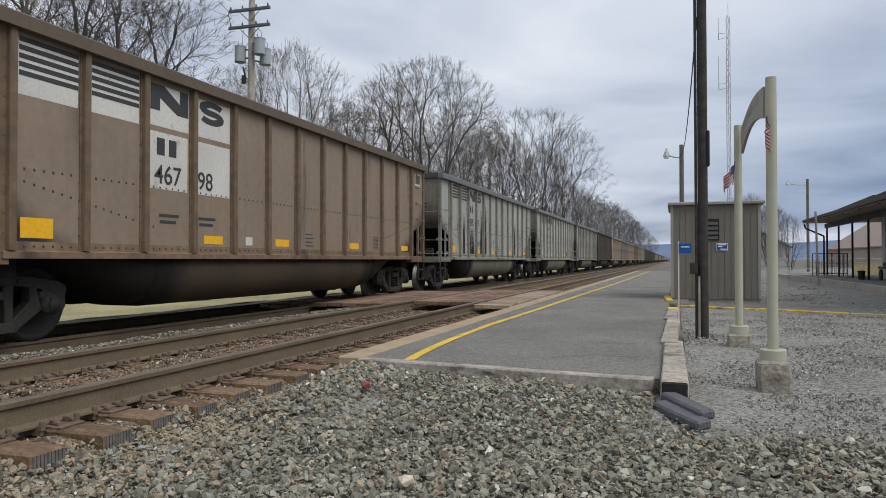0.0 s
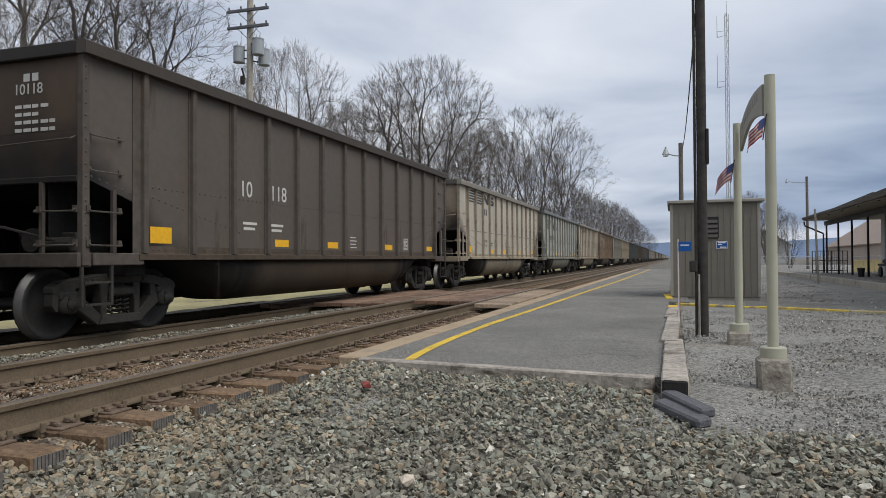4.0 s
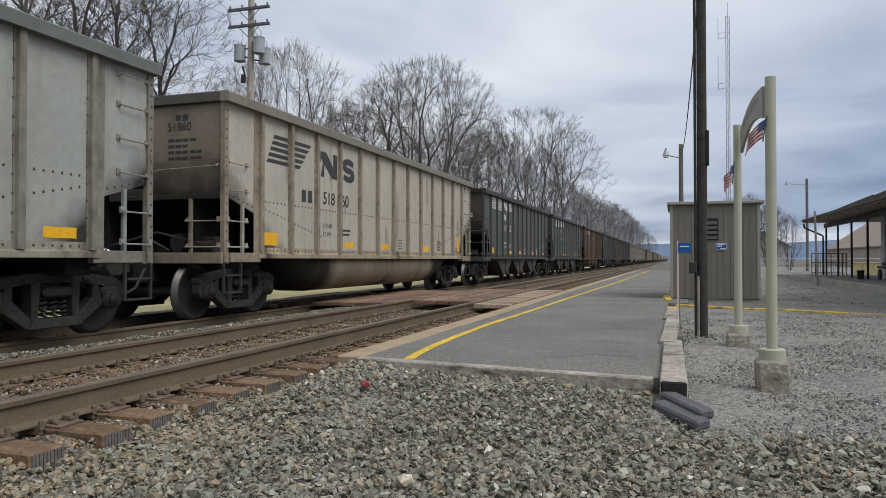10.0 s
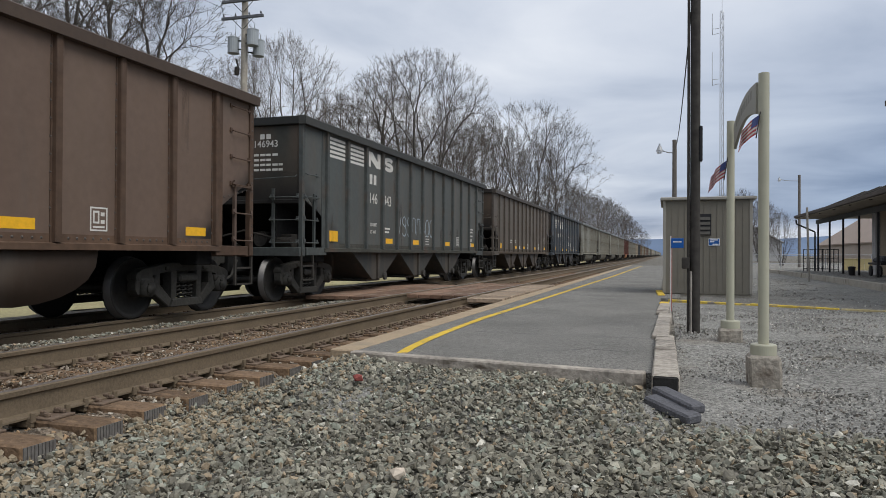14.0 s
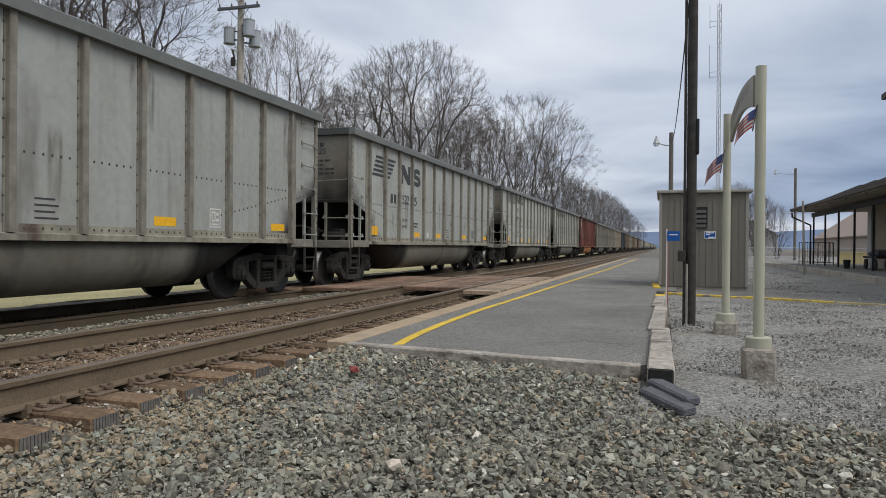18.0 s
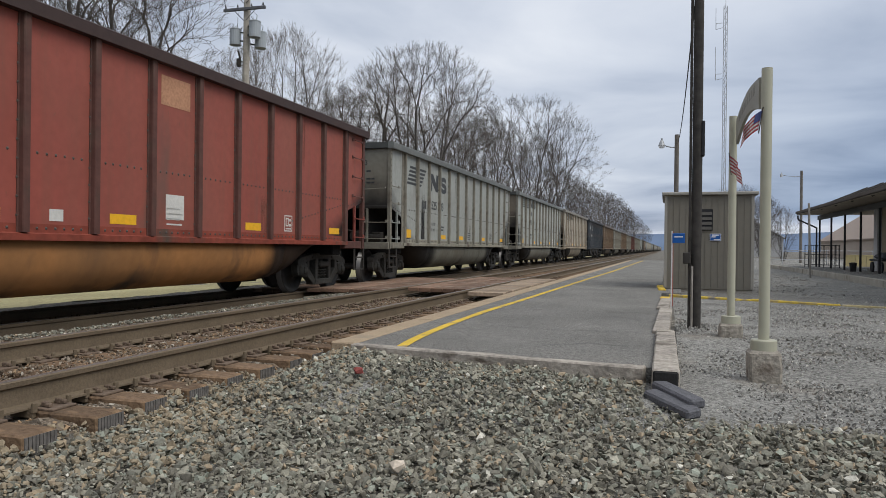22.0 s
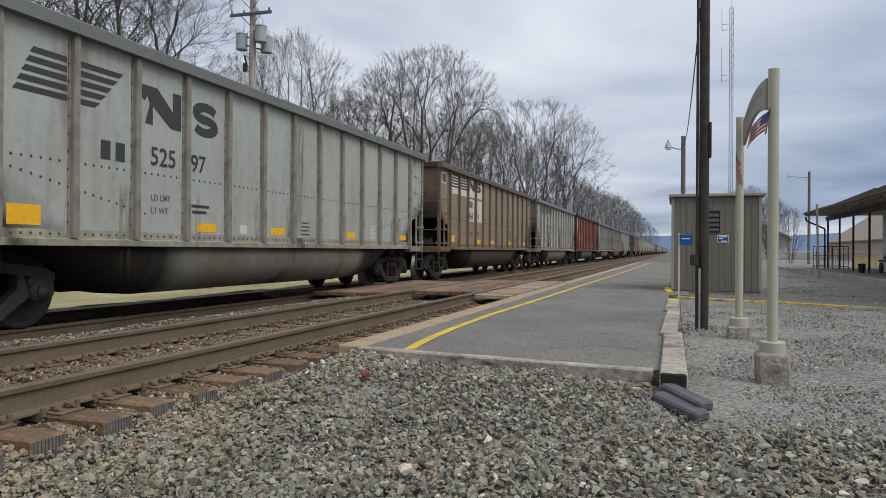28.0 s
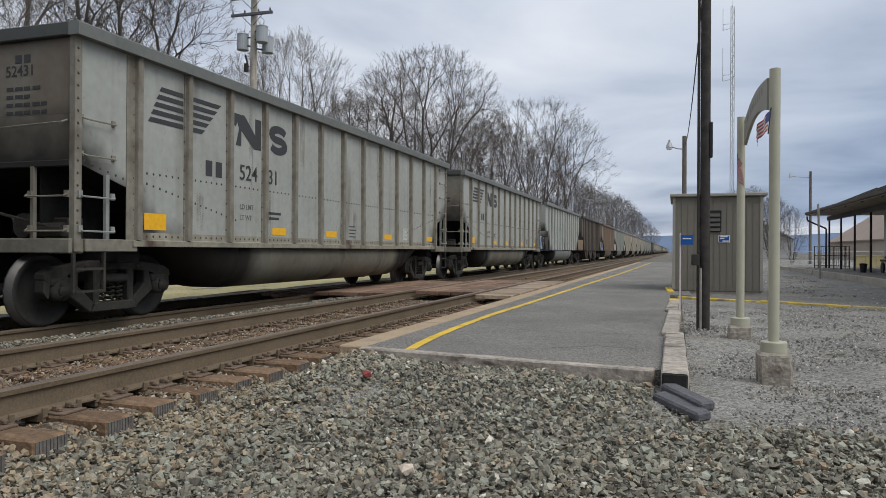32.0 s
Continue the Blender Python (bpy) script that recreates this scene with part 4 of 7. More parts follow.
def lathe(bm, rings, n=22):
    """A turned body about the x axis: rings of (x, radius)."""
    rows = [[bm.verts.new((x, r * math.cos(k * math.tau / n), r * math.sin(k * math.tau / n))) for k in range(n)] for x, r in rings]
    for a, b in zip(rows[:-1], rows[1:]):
        for k in range(n):
            bm.faces.new((a[k], b[k], b[(k + 1) % n], a[(k + 1) % n]))
    bm.faces.new(rows[0]); bm.faces.new(rows[-1])
    bmesh.ops.recalc_face_normals(bm, faces=bm.faces[:])


def wheelset_bm(bm):
    for s in (-1, 1):
        lathe(bm, [(s * 0.68, 0.36), (s * 0.68, 0.482), (s * 0.70, 0.484), (s * 0.712, 0.462), (s * 0.805, 0.456), (s * 0.81, 0.44), (s * 0.805, 0.385), (s * 0.78, 0.37), (s * 0.765, 0.20), (s * 0.80, 0.14), (s * 0.83, 0.12), (s * 0.83, 0.02)])
    tube(bm, (-1.0, 0, 0), (1.0, 0, 0), 0.082, n=12)


CAR = {k: build(fn, k, m, sm) for k, fn, m, sm in (
    ("side_sheet", side_sheet_bm, "paint", False), ("hopper_sheet", hopper_sheet_bm, "paint", False), ("hopper_ladder", hopper_ladder_bm, "chord_paint", False), ("hopper_end_ladder", hopper_end_ladder_bm, "chord_paint", False), ("post", post_bm, "post_paint", False), ("end_post", end_post_bm, "post_paint", False), ("corner_post", corner_bm, "post_paint", False),
    ("top_chord", chord_bm, "chord_paint", False), ("end_chord", end_chord_bm, "chord_paint", False), ("side_sill", sill_bm, "post_paint", False),
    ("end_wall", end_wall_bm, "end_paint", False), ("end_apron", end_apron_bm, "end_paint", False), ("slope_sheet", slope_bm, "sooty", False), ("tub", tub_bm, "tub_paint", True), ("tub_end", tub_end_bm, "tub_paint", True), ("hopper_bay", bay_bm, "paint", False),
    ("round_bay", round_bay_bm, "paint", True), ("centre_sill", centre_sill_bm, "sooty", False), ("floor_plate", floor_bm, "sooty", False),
    ("end_sill", end_sill_bm, "post_paint", False), ("brake_gear", brake_gear_bm, "gear", False), ("coupler", coupler_bm, "cast", False),
    ("ladder", ladder_bm, "chord_paint", False), ("sill_step", step_bm, "gear", False), ("grab_iron", grab_bm, "chord_paint", False), ("end_grab", end_grab_bm, "chord_paint", False),
    ("end_ladder", end_ladder_bm, "chord_paint", False),
    ("side_frame", sideframe_bm, "cast", False), ("spring", spring_bm, "cast", False), ("journal", journal_bm, "cast", True),
    ("bolster", bolster_bm, "cast", False), ("wheelset", wheelset_bm, "wheel", True))}
CAR["wheelset"].materials.append(M["tread"])
for p in CAR["wheelset"].polygons:
    r = math.hypot(p.center.y, p.center.z)
    if 0.42 < r and 0.70 < abs(p.center.x) < 0.806:
        p.material_index = 1
CAR["rivets"], CAR["hopper_rivets"] = rivets_me(), rivets_me(False)
TURN = Matrix.Rotation(math.pi, 4, "Z")             # to the car's other end and side
MIRROR_Y = Matrix.Diagonal((1, -1, 1, 1))
WHEELS = []                                          # (car number, wheelset)


def truck(car, y, number):
    t = put("truck", CAR["bolster"], car, Matrix.Translation((0, y, 0)), "dusty cast steel truck with two wheelsets")
    for m in (Matrix.Identity(4), TURN):
        put("side_frame", CAR["side_frame"], t, m)
        for dy in (-0.15, 0.0, 0.15):
            put("spring", CAR["spring"], t, m @ Matrix.Translation((0, dy, 0)))
    for dy in (-0.89, 0.89):
        w = put("wheelset", CAR["wheelset"], t, Matrix.Translation((0, dy, 0.457)), "wheelset with worn treads")
        WHEELS.append((number, w, dy))
        for m in (Matrix.Identity(4), TURN):
            put("journal", CAR["journal"], t, Matrix.Translation((0, dy, 0.457)) @ m)
    return t


def flat_me(polys, material, lift=0.003):
    """Thin plates lying on the +x side sheet: outlines in (y, z), given with y to the right as seen from outside (towards +y)."""
    bm = bmesh.new()
    for p in polys:
        prism(bm, p, "x", SHEET + 0.0005, SHEET + lift)
    return mesh("marking", bm, material)


def rect(y0, z0, y1, z1, lean=0.0):
    return [(y0, z0), (y1, z0), (y1 + lean, z1), (y0 + lean, z1)]


FONT_ME = {}


def digits_me(text, size, material):
    """Numbers cut from the built-in font, lying in the (y, z) plane and facing +x."""
    key = (text, size, material)
    if key not in FONT_ME:
        cu = bpy.data.curves.new("numbers", "FONT")
        cu.body, cu.size, cu.extrude, cu.offset = text, size, 0.002, 0.004 * size
        tmp = bpy.data.objects.new("numbers", cu)
        scene.collection.objects.link(tmp)
        me = bpy.data.meshes.new_from_object(tmp.evaluated_get(bpy.context.evaluated_depsgraph_get()))
        bpy.data.objects.remove(tmp)
        me.transform(Matrix(((0, 0, 1, 0), (1, 0, 0, 0), (0, 1, 0, 0), (0, 0, 0, 1))))
        me.materials.clear(); me.materials.append(M[material])
        FONT_ME[key] = me
    return FONT_ME[key]


def panel(i):
    """Middle of the panel to the right of post i (towards +y)."""
    return POSTS[i] + 0.5155


def arc(y, z, ry, rz, a0, a1, n=10):
    return [(y + ry * math.cos(a0 + (a1 - a0) * k / n), z + rz * math.sin(a0 + (a1 - a0) * k / n)) for k in range(n + 1)]


def band(points, w):
    """A painted band of even width along a line, as one outline."""
    side = []
    for i, p in enumerate(points):
        a, b = points[max(0, i - 1)], points[min(len(points) - 1, i + 1)]
        d = Vector((b[0] - a[0], b[1] - a[1])).normalized() * w / 2
        side.append(((p[0] - d.y, p[1] + d.x), (p[0] + d.y, p[1] - d.x)))
    return [[p[0] for p in side] + [p[1] for p in reversed(side)]]


MARK = {}
for tone in ("dark", "white"):
    mat = "decal_" + tone
    # five slanted bars, cut off to a point: the mane
    mane = []
    for k in range(5):
        z = 3.19 - 0.113 * k
        mane.append([(POSTS[0] + 0.42 - 0.055 * k, z), (POSTS[1] - 0.10, z), (POSTS[1] - 0.10, z + 0.068), (POSTS[0] + 0.47 - 0.055 * k, z + 0.068)])
        mane.append([(POSTS[1] + 0.10, z), (POSTS[2] - 0.30 - 0.1 * k, z), (POSTS[2] - 0.22 - 0.1 * k, z + 0.068), (POSTS[1] + 0.10, z + 0.068)])
    MARK["mane_" + tone] = [flat_me([p], mat) for p in mane]
    # straight bars over two panels
    MARK["bars_" + tone] = [flat_me([rect(POSTS[j] + 0.11, 3.43 - 0.094 * k, POSTS[j + 1] - 0.10, 3.486 - 0.094 * k)], mat) for j in (0, 1) for k in range(5)]
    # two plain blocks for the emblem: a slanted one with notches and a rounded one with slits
    a, b, z0, z1 = POSTS[2] + 0.12, POSTS[3] - 0.08, 2.70, 3.22
    # a bold zigzag in one outline; the running form has a notched first bar
    e = b - 0.03
    zigzag = [(a, z0), (a + 0.19, z0), (a + 0.19, z0 + 0.26), (e - 0.24, z0), (e, z0), (e, z1), (e - 0.19, z1), (e - 0.19, z0 + 0.24), (a + 0.27, z1), (a, z1)]
    notched = [(a + 0.06, z0), (a + 0.21, z0), (a + 0.21, z0 + 0.26), (e - 0.22, z0), (e, z0), (e, z1), (e - 0.18, z1), (e - 0.18, z0 + 0.24), (a + 0.30, z1), (a - 0.04, z1), (a - 0.01, z0 + 0.34), (a + 0.05, z0 + 0.30), (a + 0.10, z0 + 0.38), (a + 0.15, z0 + 0.28)]
    first = [notched]
    c, d = POSTS[3] + 0.10, POSTS[3] + 0.82
    squat = lambda polys: [[(y, 3.10 + (z - z0) * 0.70) for y, z in p] for p in polys]
    # a double bend, drawn as one broad band
    mid, hw = (c + d) / 2, (d - c) / 2 - 0.115
    second = band(arc(mid, z0 + 0.3575, hw, 0.0975, 0.35, math.pi * 1.5, 12)[:-1] + arc(mid, z0 + 0.1625, hw, 0.0975, math.pi / 2, -math.pi + 0.35, 12), 0.135)
    MARK["emblem_" + tone] = flat_me(first, mat), flat_me(second, mat)
    MARK["squat_" + tone] = flat_me(squat([zigzag]), mat), flat_me(squat(second), mat)
    MARK["initials_" + tone] = flat_me([rect(0, 0, 0.16, 0.24)], mat)
    MARK["stencil_" + tone] = flat_me([rect(0, 0.09, 0.42, 0.135), rect(0.02, 0, 0.36, 0.045)], mat)
    MARK["frame_" + tone] = flat_me([[(y * 0.8, z * 0.8) for y, z in q] for q in [rect(0, 0, 0.36, 0.025), rect(0, 0.355, 0.36, 0.38), rect(0, 0.025, 0.025, 0.355), rect(0.335, 0.025, 0.36, 0.355), rect(0.06, 0.12, 0.09, 0.32), rect(0.16, 0.12, 0.19, 0.32), rect(0.09, 0.12, 0.16, 0.15), rect(0.09, 0.29, 0.16, 0.32), rect(0.22, 0.12, 0.30, 0.18), rect(0.22, 0.24, 0.30, 0.30), rect(0.06, 0.05, 0.30, 0.08)]], mat)
    MARK["print_line_" + tone] = flat_me([rect(0, 0, 0.16, 0.05), rect(0.19, 0, 0.38, 0.05)], mat)
    MARK["end_" + tone] = flat_me([rect(0.02 + 0.14 * i, z, 0.02 + 0.14 * i + w, z + 0.045) for z, n in ((0.52, 4), (0.42, 3), (0.32, 5), (0.22, 5)) for i, w in zip(range(n), (0.11, 0.12, 0.10, 0.12, 0.09))] + [rect(0.16, 0.86, 0.26, 0.96), rect(0.30, 0.86, 0.40, 0.96)], mat)
for tone in ("dark", "white"):
    MARK["small_print_" + tone] = flat_me([rect(0, 0.075 * k, 0.34 - 0.05 * (k % 2), 0.075 * k + 0.022) for k in range(4)], "decal_" + tone)
MARK["poster"] = flat_me([rect(-0.32, 0, 0.32, 0.42)], "poster")
MARK["tall_placard"] = flat_me([rect(-0.2, 0.1, 0.2, 0.46)], "decal_white")
MARK["reflector"] = flat_me([rect(-0.24, 0, 0.24, 0.13)], "reflector")
MARK["tall_reflector"] = flat_me([rect(-0.13, 0, 0.13, 0.5)], "reflector")
MARK["big_reflector"] = flat_me([rect(-0.22, 0, 0.22, 0.23)], "reflector")
MARK["placard"] = flat_me([rect(-0.1, 0, 0.1, 0.14)], "decal_white")
MARK["patches"] = [flat_me([p], "decal_white", 0.0018) for p in (rect(POSTS[0] + 0.1, 2.84, POSTS[1] - 0.1, 3.47), rect(POSTS[1] + 0.1, 2.84, POSTS[2] - 0.1, 3.47), rect(POSTS[2] + 0.1, 2.88, POSTS[3] - 0.1, 3.46), rect(POSTS[3] + 0.1, 2.88, POSTS[3] + 0.93, 3.46),
                           rect(POSTS[2] + 0.12, 2.0, POSTS[3] - 0.12, 2.80), rect(POSTS[3] + 0.1, 2.0, POSTS[3] + 0.93, 2.80))]


def ring_marks():
    """The eastern line's badge as plain arcs and bars."""
    polys = []
    for r0, r1, a0, a1 in ((0.22, 0.36, -0.2, 3.3), (0.06, 0.15, -1.2, 3.0)):
        for k in range(12):
            p, q = a0 + (a1 - a0) * k / 12, a0 + (a1 - a0) * (k + 1) / 12
            polys.append([(r0 * math.cos(p), r0 * math.sin(p)), (r1 * math.cos(p), r1 * math.sin(p)), (r1 * math.cos(q), r1 * math.sin(q)), (r0 * math.cos(q), r0 * math.sin(q))])
    polys += [rect(-0.42, -0.16, -0.05, -0.05), rect(-0.42, -0.36, 0.2, -0.25), rect(0.06, -0.24, 0.18, -0.06)]
    return [[(y, z + 2.95) for y, z in p] for p in polys]


MARK["badge"] = flat_me([[(y - 6.78, z) for y, z in p] for p in ring_marks()] + [rect(-7.15, 3.38, -6.4, 3.47)], "decal_white")

MARK["window_frame"] = flat_me([rect(-0.22, -0.17, 0.22, 0.17)], "decal_white", 0.0018)
MARK["window_dark"] = flat_me([rect(-0.18, -0.13, 0.18, 0.13)], "rivet", 0.003)


def scrawl(seed, y0, z0, count, size, w):
    """Loops and bars of spray paint that spell nothing."""
    r = random.Random(seed)
    polys = []
    for i in range(count):
        y = y0 + i * size * 0.85
        kind = r.randrange(4)
        if kind == 0:
            polys += band(arc(y, z0, size * 0.36, size * 0.55, r.uniform(0, 2), r.uniform(5, 7), 14), w)
        elif kind == 1:
            polys += band([(y - size * 0.3, z0 - size * 0.5), (y - size * 0.25, z0 + size * 0.45), (y - size * 0.1, z0 + size * 0.55), (y + size * 0.25, z0 + size * 0.5), (y + size * 0.32, z0 - size * 0.4)], w)
        elif kind == 2:
            polys += band(arc(y, z0 + size * 0.25, size * 0.3, size * 0.3, -1, 3.4, 7) + arc(y, z0 - size * 0.3, size * 0.34, size * 0.3, 1.6, -2.6, 7), w)
        else:
            polys += band([(y - size * 0.3, z0 + size * 0.5), (y - 0.02, z0 - size * 0.45), (y + 0.02, z0 - size * 0.45), (y + size * 0.3, z0 + size * 0.5)], w)
    return polys


P7, P8, P10 = POSTS[7], POSTS[8], POSTS[10]
tall = (band([(P7 - 0.7, 2.28), (P7 + 0.58, 2.18), (P7 + 0.62, 2.12), (P7 + 0.62, 1.64)], 0.055) + band([(P7 + 0.70, 1.60), (P7 + 0.3, 1.67), (P7 - 0.5, 1.66)], 0.055)
        + band(arc(P7 + 0.1, 1.36, 0.62, 0.30, 1.2, -1.9, 14), 0.055) + band(arc(P8 + 0.02, 1.42, 0.40, 0.40, 2.9, -0.15, 14) + [(P8 + 0.42, 1.25)], 0.055)
        + band([(P8 - 0.12, 1.80), (P8 - 0.2, 1.55), (P8 - 0.16, 1.34), (P8 - 0.05, 1.2), (P8 + 0.10, 1.16)], 0.05) + band(arc(POSTS[6] + 0.6, 1.5, 0.30, 0.36, 0.3, 5.6, 14), 0.055))
tag = (band(arc(P10 + 0.45, 1.50, 0.25, 0.34, 0, 6.2, 18), 0.028) + band(arc(P10 + 0.38, 1.47, 0.09, 0.15, 0.3, 5.9, 12), 0.022) + band(arc(P10 + 0.56, 1.47, 0.08, 0.15, 0.3, 5.9, 12), 0.022)
       + band([(P10 + 0.12, 2.05), (P10 + 0.18, 1.7), (P10 + 0.16, 1.25)], 0.022) + band([(P10 + 0.25, 1.78), (P10 + 0.5, 1.58), (P10 + 0.66, 1.8)], 0.022) + band([(P10 + 0.30, 1.16), (P10 + 0.75, 1.14)], 0.022))
SPRAY = {"graffiti_tall": [flat_me([p], "decal_white", 0.0035) for p in tall] + [flat_me([p], "spray_blue", 0.0035) for p in tag],
         "graffiti_small": [flat_me([p], "decal_dark", 0.0035) for p in scrawl(5, POSTS[5] + 0.15, 1.62, 4, 0.42, 0.03)],
         "graffiti_pale": [flat_me([p], "spray_blue", 0.0035) for p in scrawl(9, POSTS[4] + 0.2, 1.75, 8, 0.46, 0.03)]}
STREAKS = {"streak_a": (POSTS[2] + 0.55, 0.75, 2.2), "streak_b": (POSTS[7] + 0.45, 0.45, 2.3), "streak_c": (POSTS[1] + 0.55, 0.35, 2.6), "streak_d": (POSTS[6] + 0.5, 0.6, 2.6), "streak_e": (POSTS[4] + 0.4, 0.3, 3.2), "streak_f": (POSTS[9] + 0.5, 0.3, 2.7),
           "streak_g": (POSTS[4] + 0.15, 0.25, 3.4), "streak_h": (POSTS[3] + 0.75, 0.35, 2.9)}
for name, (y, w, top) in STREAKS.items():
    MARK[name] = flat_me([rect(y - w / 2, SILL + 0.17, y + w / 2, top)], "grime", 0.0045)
for k in range(6):
    # rust weeping from the posts and seams
    w, h = 0.14 + 0.05 * (k % 3), 0.7 + 0.35 * (k % 4)
    MARK["rust_run_%d" % k] = flat_me([rect(-w / 2, -h, w / 2, 0)], "rust_run", 0.0040)


def detail_car(number, colour, style, text="", tone="dark", base="tub", dirt=0.5, marks=()):
    """One coal car in all its parts. style: mane, bars, patches, badge or plain."""
    what = {"tub": "steel coal gondola", "hopper_bay": "open coal hopper car", "round_bay": "open coal hopper car"}[base]
    names = {"grey": "pale grey", "tan": "dusty tan-grey", "brown": "faded brown", "black": "black", "slate": "blue-black", "rust": "dark rusty brown", "red": "oxide red", "dark": "dark sooty brown"}
    wear = ("with rusty streaks", "with sooty ends", "dusty and stained", "with worn paint")[number % 4]
    car = thing("coal_car", f"{names[colour]} {what}, {wear}", "freight car", "cars of the coal train")
    c = COLOURS[colour]
    shade = 0.93 + 0.14 * ((number * 37) % 11) / 10
    c = tuple(v * shade for v in c)
    # posts: browned by rust, with the shade of their left flanks in the colour
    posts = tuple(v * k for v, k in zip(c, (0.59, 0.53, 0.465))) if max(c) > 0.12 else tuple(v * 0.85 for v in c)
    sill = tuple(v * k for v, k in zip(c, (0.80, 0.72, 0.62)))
    chord = tuple(v * 0.42 + k for v, k in zip(c, (0.0, 0.002, 0.004) if colour == "grey" else (0.012, 0.009, 0.006))) if colour != "red" else (0.052, 0.032, 0.028)
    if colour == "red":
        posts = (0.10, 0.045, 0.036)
    for m in (Matrix.Identity(4), TURN):
        put("side_sheet", CAR["side_sheet" if base == "tub" else "hopper_sheet"], car, m, colour=c)
        put("top_chord", CAR["top_chord"], car, m, colour=chord)
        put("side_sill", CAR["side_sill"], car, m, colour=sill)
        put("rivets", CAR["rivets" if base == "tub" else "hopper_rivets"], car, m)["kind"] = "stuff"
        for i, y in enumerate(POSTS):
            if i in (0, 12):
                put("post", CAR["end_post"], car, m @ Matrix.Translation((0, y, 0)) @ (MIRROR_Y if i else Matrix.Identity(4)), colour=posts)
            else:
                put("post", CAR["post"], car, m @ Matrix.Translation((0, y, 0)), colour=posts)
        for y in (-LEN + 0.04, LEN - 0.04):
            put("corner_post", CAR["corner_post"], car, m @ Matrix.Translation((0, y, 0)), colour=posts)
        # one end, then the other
        # end sheets take a darker, browner cut of the body colour
        put("end_wall", CAR["end_wall"], car, m @ Matrix.Translation((0, -LEN + 0.03, 0)), "end wall, darker than the sides", colour=(c[0] * 0.58, c[1] * 0.53, c[2] * 0.47))
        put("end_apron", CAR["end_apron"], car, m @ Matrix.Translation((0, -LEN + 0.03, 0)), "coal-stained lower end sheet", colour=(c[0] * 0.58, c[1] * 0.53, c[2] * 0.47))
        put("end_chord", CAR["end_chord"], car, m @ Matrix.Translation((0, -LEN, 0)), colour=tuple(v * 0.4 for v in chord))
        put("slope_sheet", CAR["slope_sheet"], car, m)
        put("end_sill", CAR["end_sill"], car, m, colour=posts)
        put("brake_gear", CAR["brake_gear"], car, m)
        put("coupler", CAR["coupler"], car, m)
        put("end_grab", CAR["end_grab"], car, m, colour=posts)
        put("end_ladder", CAR["end_ladder" if base == "tub" else "hopper_end_ladder"], car, m, colour=posts)
        for mm in (m, m @ MIRROR_Y):
            put("sill_step", CAR["sill_step"], car, mm, "dusty steel step")
            put("ladder", CAR["ladder" if base == "tub" else "hopper_ladder"], car, mm, colour=tuple(v * 0.75 for v in c))
        for z in (2.12, 2.56):
            put("grab_iron", CAR["grab_iron"], car, m @ Matrix.Translation((0, 0, z)), colour=posts)
        for z in (2.12, 2.56, 3.0, 3.4):
            put("grab_iron", CAR["grab_iron"], car, m @ MIRROR_Y @ Matrix.Translation((0, 0, z)), colour=posts)
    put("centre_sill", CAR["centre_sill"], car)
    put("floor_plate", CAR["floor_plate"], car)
    # belly and bays: body colour cut for grime and for the shade underneath
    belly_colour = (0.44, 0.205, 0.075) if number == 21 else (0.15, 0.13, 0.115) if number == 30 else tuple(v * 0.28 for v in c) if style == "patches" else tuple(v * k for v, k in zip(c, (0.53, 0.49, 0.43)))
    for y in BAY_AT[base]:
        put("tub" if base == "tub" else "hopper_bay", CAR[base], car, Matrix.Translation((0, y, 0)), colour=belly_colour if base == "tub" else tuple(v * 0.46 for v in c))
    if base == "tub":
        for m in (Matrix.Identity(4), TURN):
            put("tub_end", CAR["tub_end"], car, m, "black end of the belly, soot and shade in its colour", colour=belly_colour)
    for y in (-6.1, 6.1):
        truck(car, y, number)
    # markings on the side towards the platform
    def mark(name, me, y=0.0, z=0.0, lift=0.0):
        put(name, me, car, Matrix.Translation((lift, y, z)))
    for i in (3, 5, 8):
        mark("reflector", MARK["reflector"], panel(i), SILL + 0.2)
    mark("reflector", MARK["big_reflector"], POSTS[0] + 0.36, SILL + 0.2)
    if number == 10:
        mark("reflector", MARK["tall_reflector"], panel(11) + 0.15, SILL + 0.2)
    else:
        mark("reflector", MARK["reflector"], panel(11) + 0.05, SILL + 0.2)
    if style in ("mane", "bars", "patches"):
        if style == "patches":
            for me in MARK["patches"]:
                mark("paint_patch", me)
        lift = 0.002
        for me in MARK[("mane_" if style == "mane" else "bars_") + tone]:
            mark("stripe", me, 0, 0, lift)
        for me in MARK[("emblem_" if style == "mane" else "squat_") + tone]:
            mark("emblem", me, 0, 0, lift)
        for dy in (0.0, 0.25):
            mark("initial", MARK["initials_" + tone], dy + ((POSTS[2] - 0.60) if style == "mane" else POSTS[2] + 0.25), 2.12 if style == "mane" else (2.68 if style == "bars" else 2.48), lift)
    if text and style == "badge":
        for i, two in enumerate((text[:2], text[2:4], text[5:])):
            mark("number", digits_me(two, 0.50, "decal_white"), POSTS[i] + 0.20, 1.95, SHEET + 0.006)
        for dy in (0.25, 0.5):
            mark("initial", MARK["initials_white"], POSTS[1] + dy, 2.58)
        mark("poster", MARK["poster"], panel(6), 2.98)
        mark("placard", MARK["tall_placard"], panel(6), SILL + 0.2)
        put("number", digits_me(text.replace(" ", ""), 0.24, "decal_white"), car, Matrix.Translation((0.40, -LEN + 0.013, 3.08)) @ Matrix.Rotation(-math.pi / 2, 4, "Z"))
    elif text:
        left, right = text.split()
        zt, size = (2.15, 0.36) if style == "mane" else (2.22, 0.36) if style == "bars" else (2.08, 0.38)
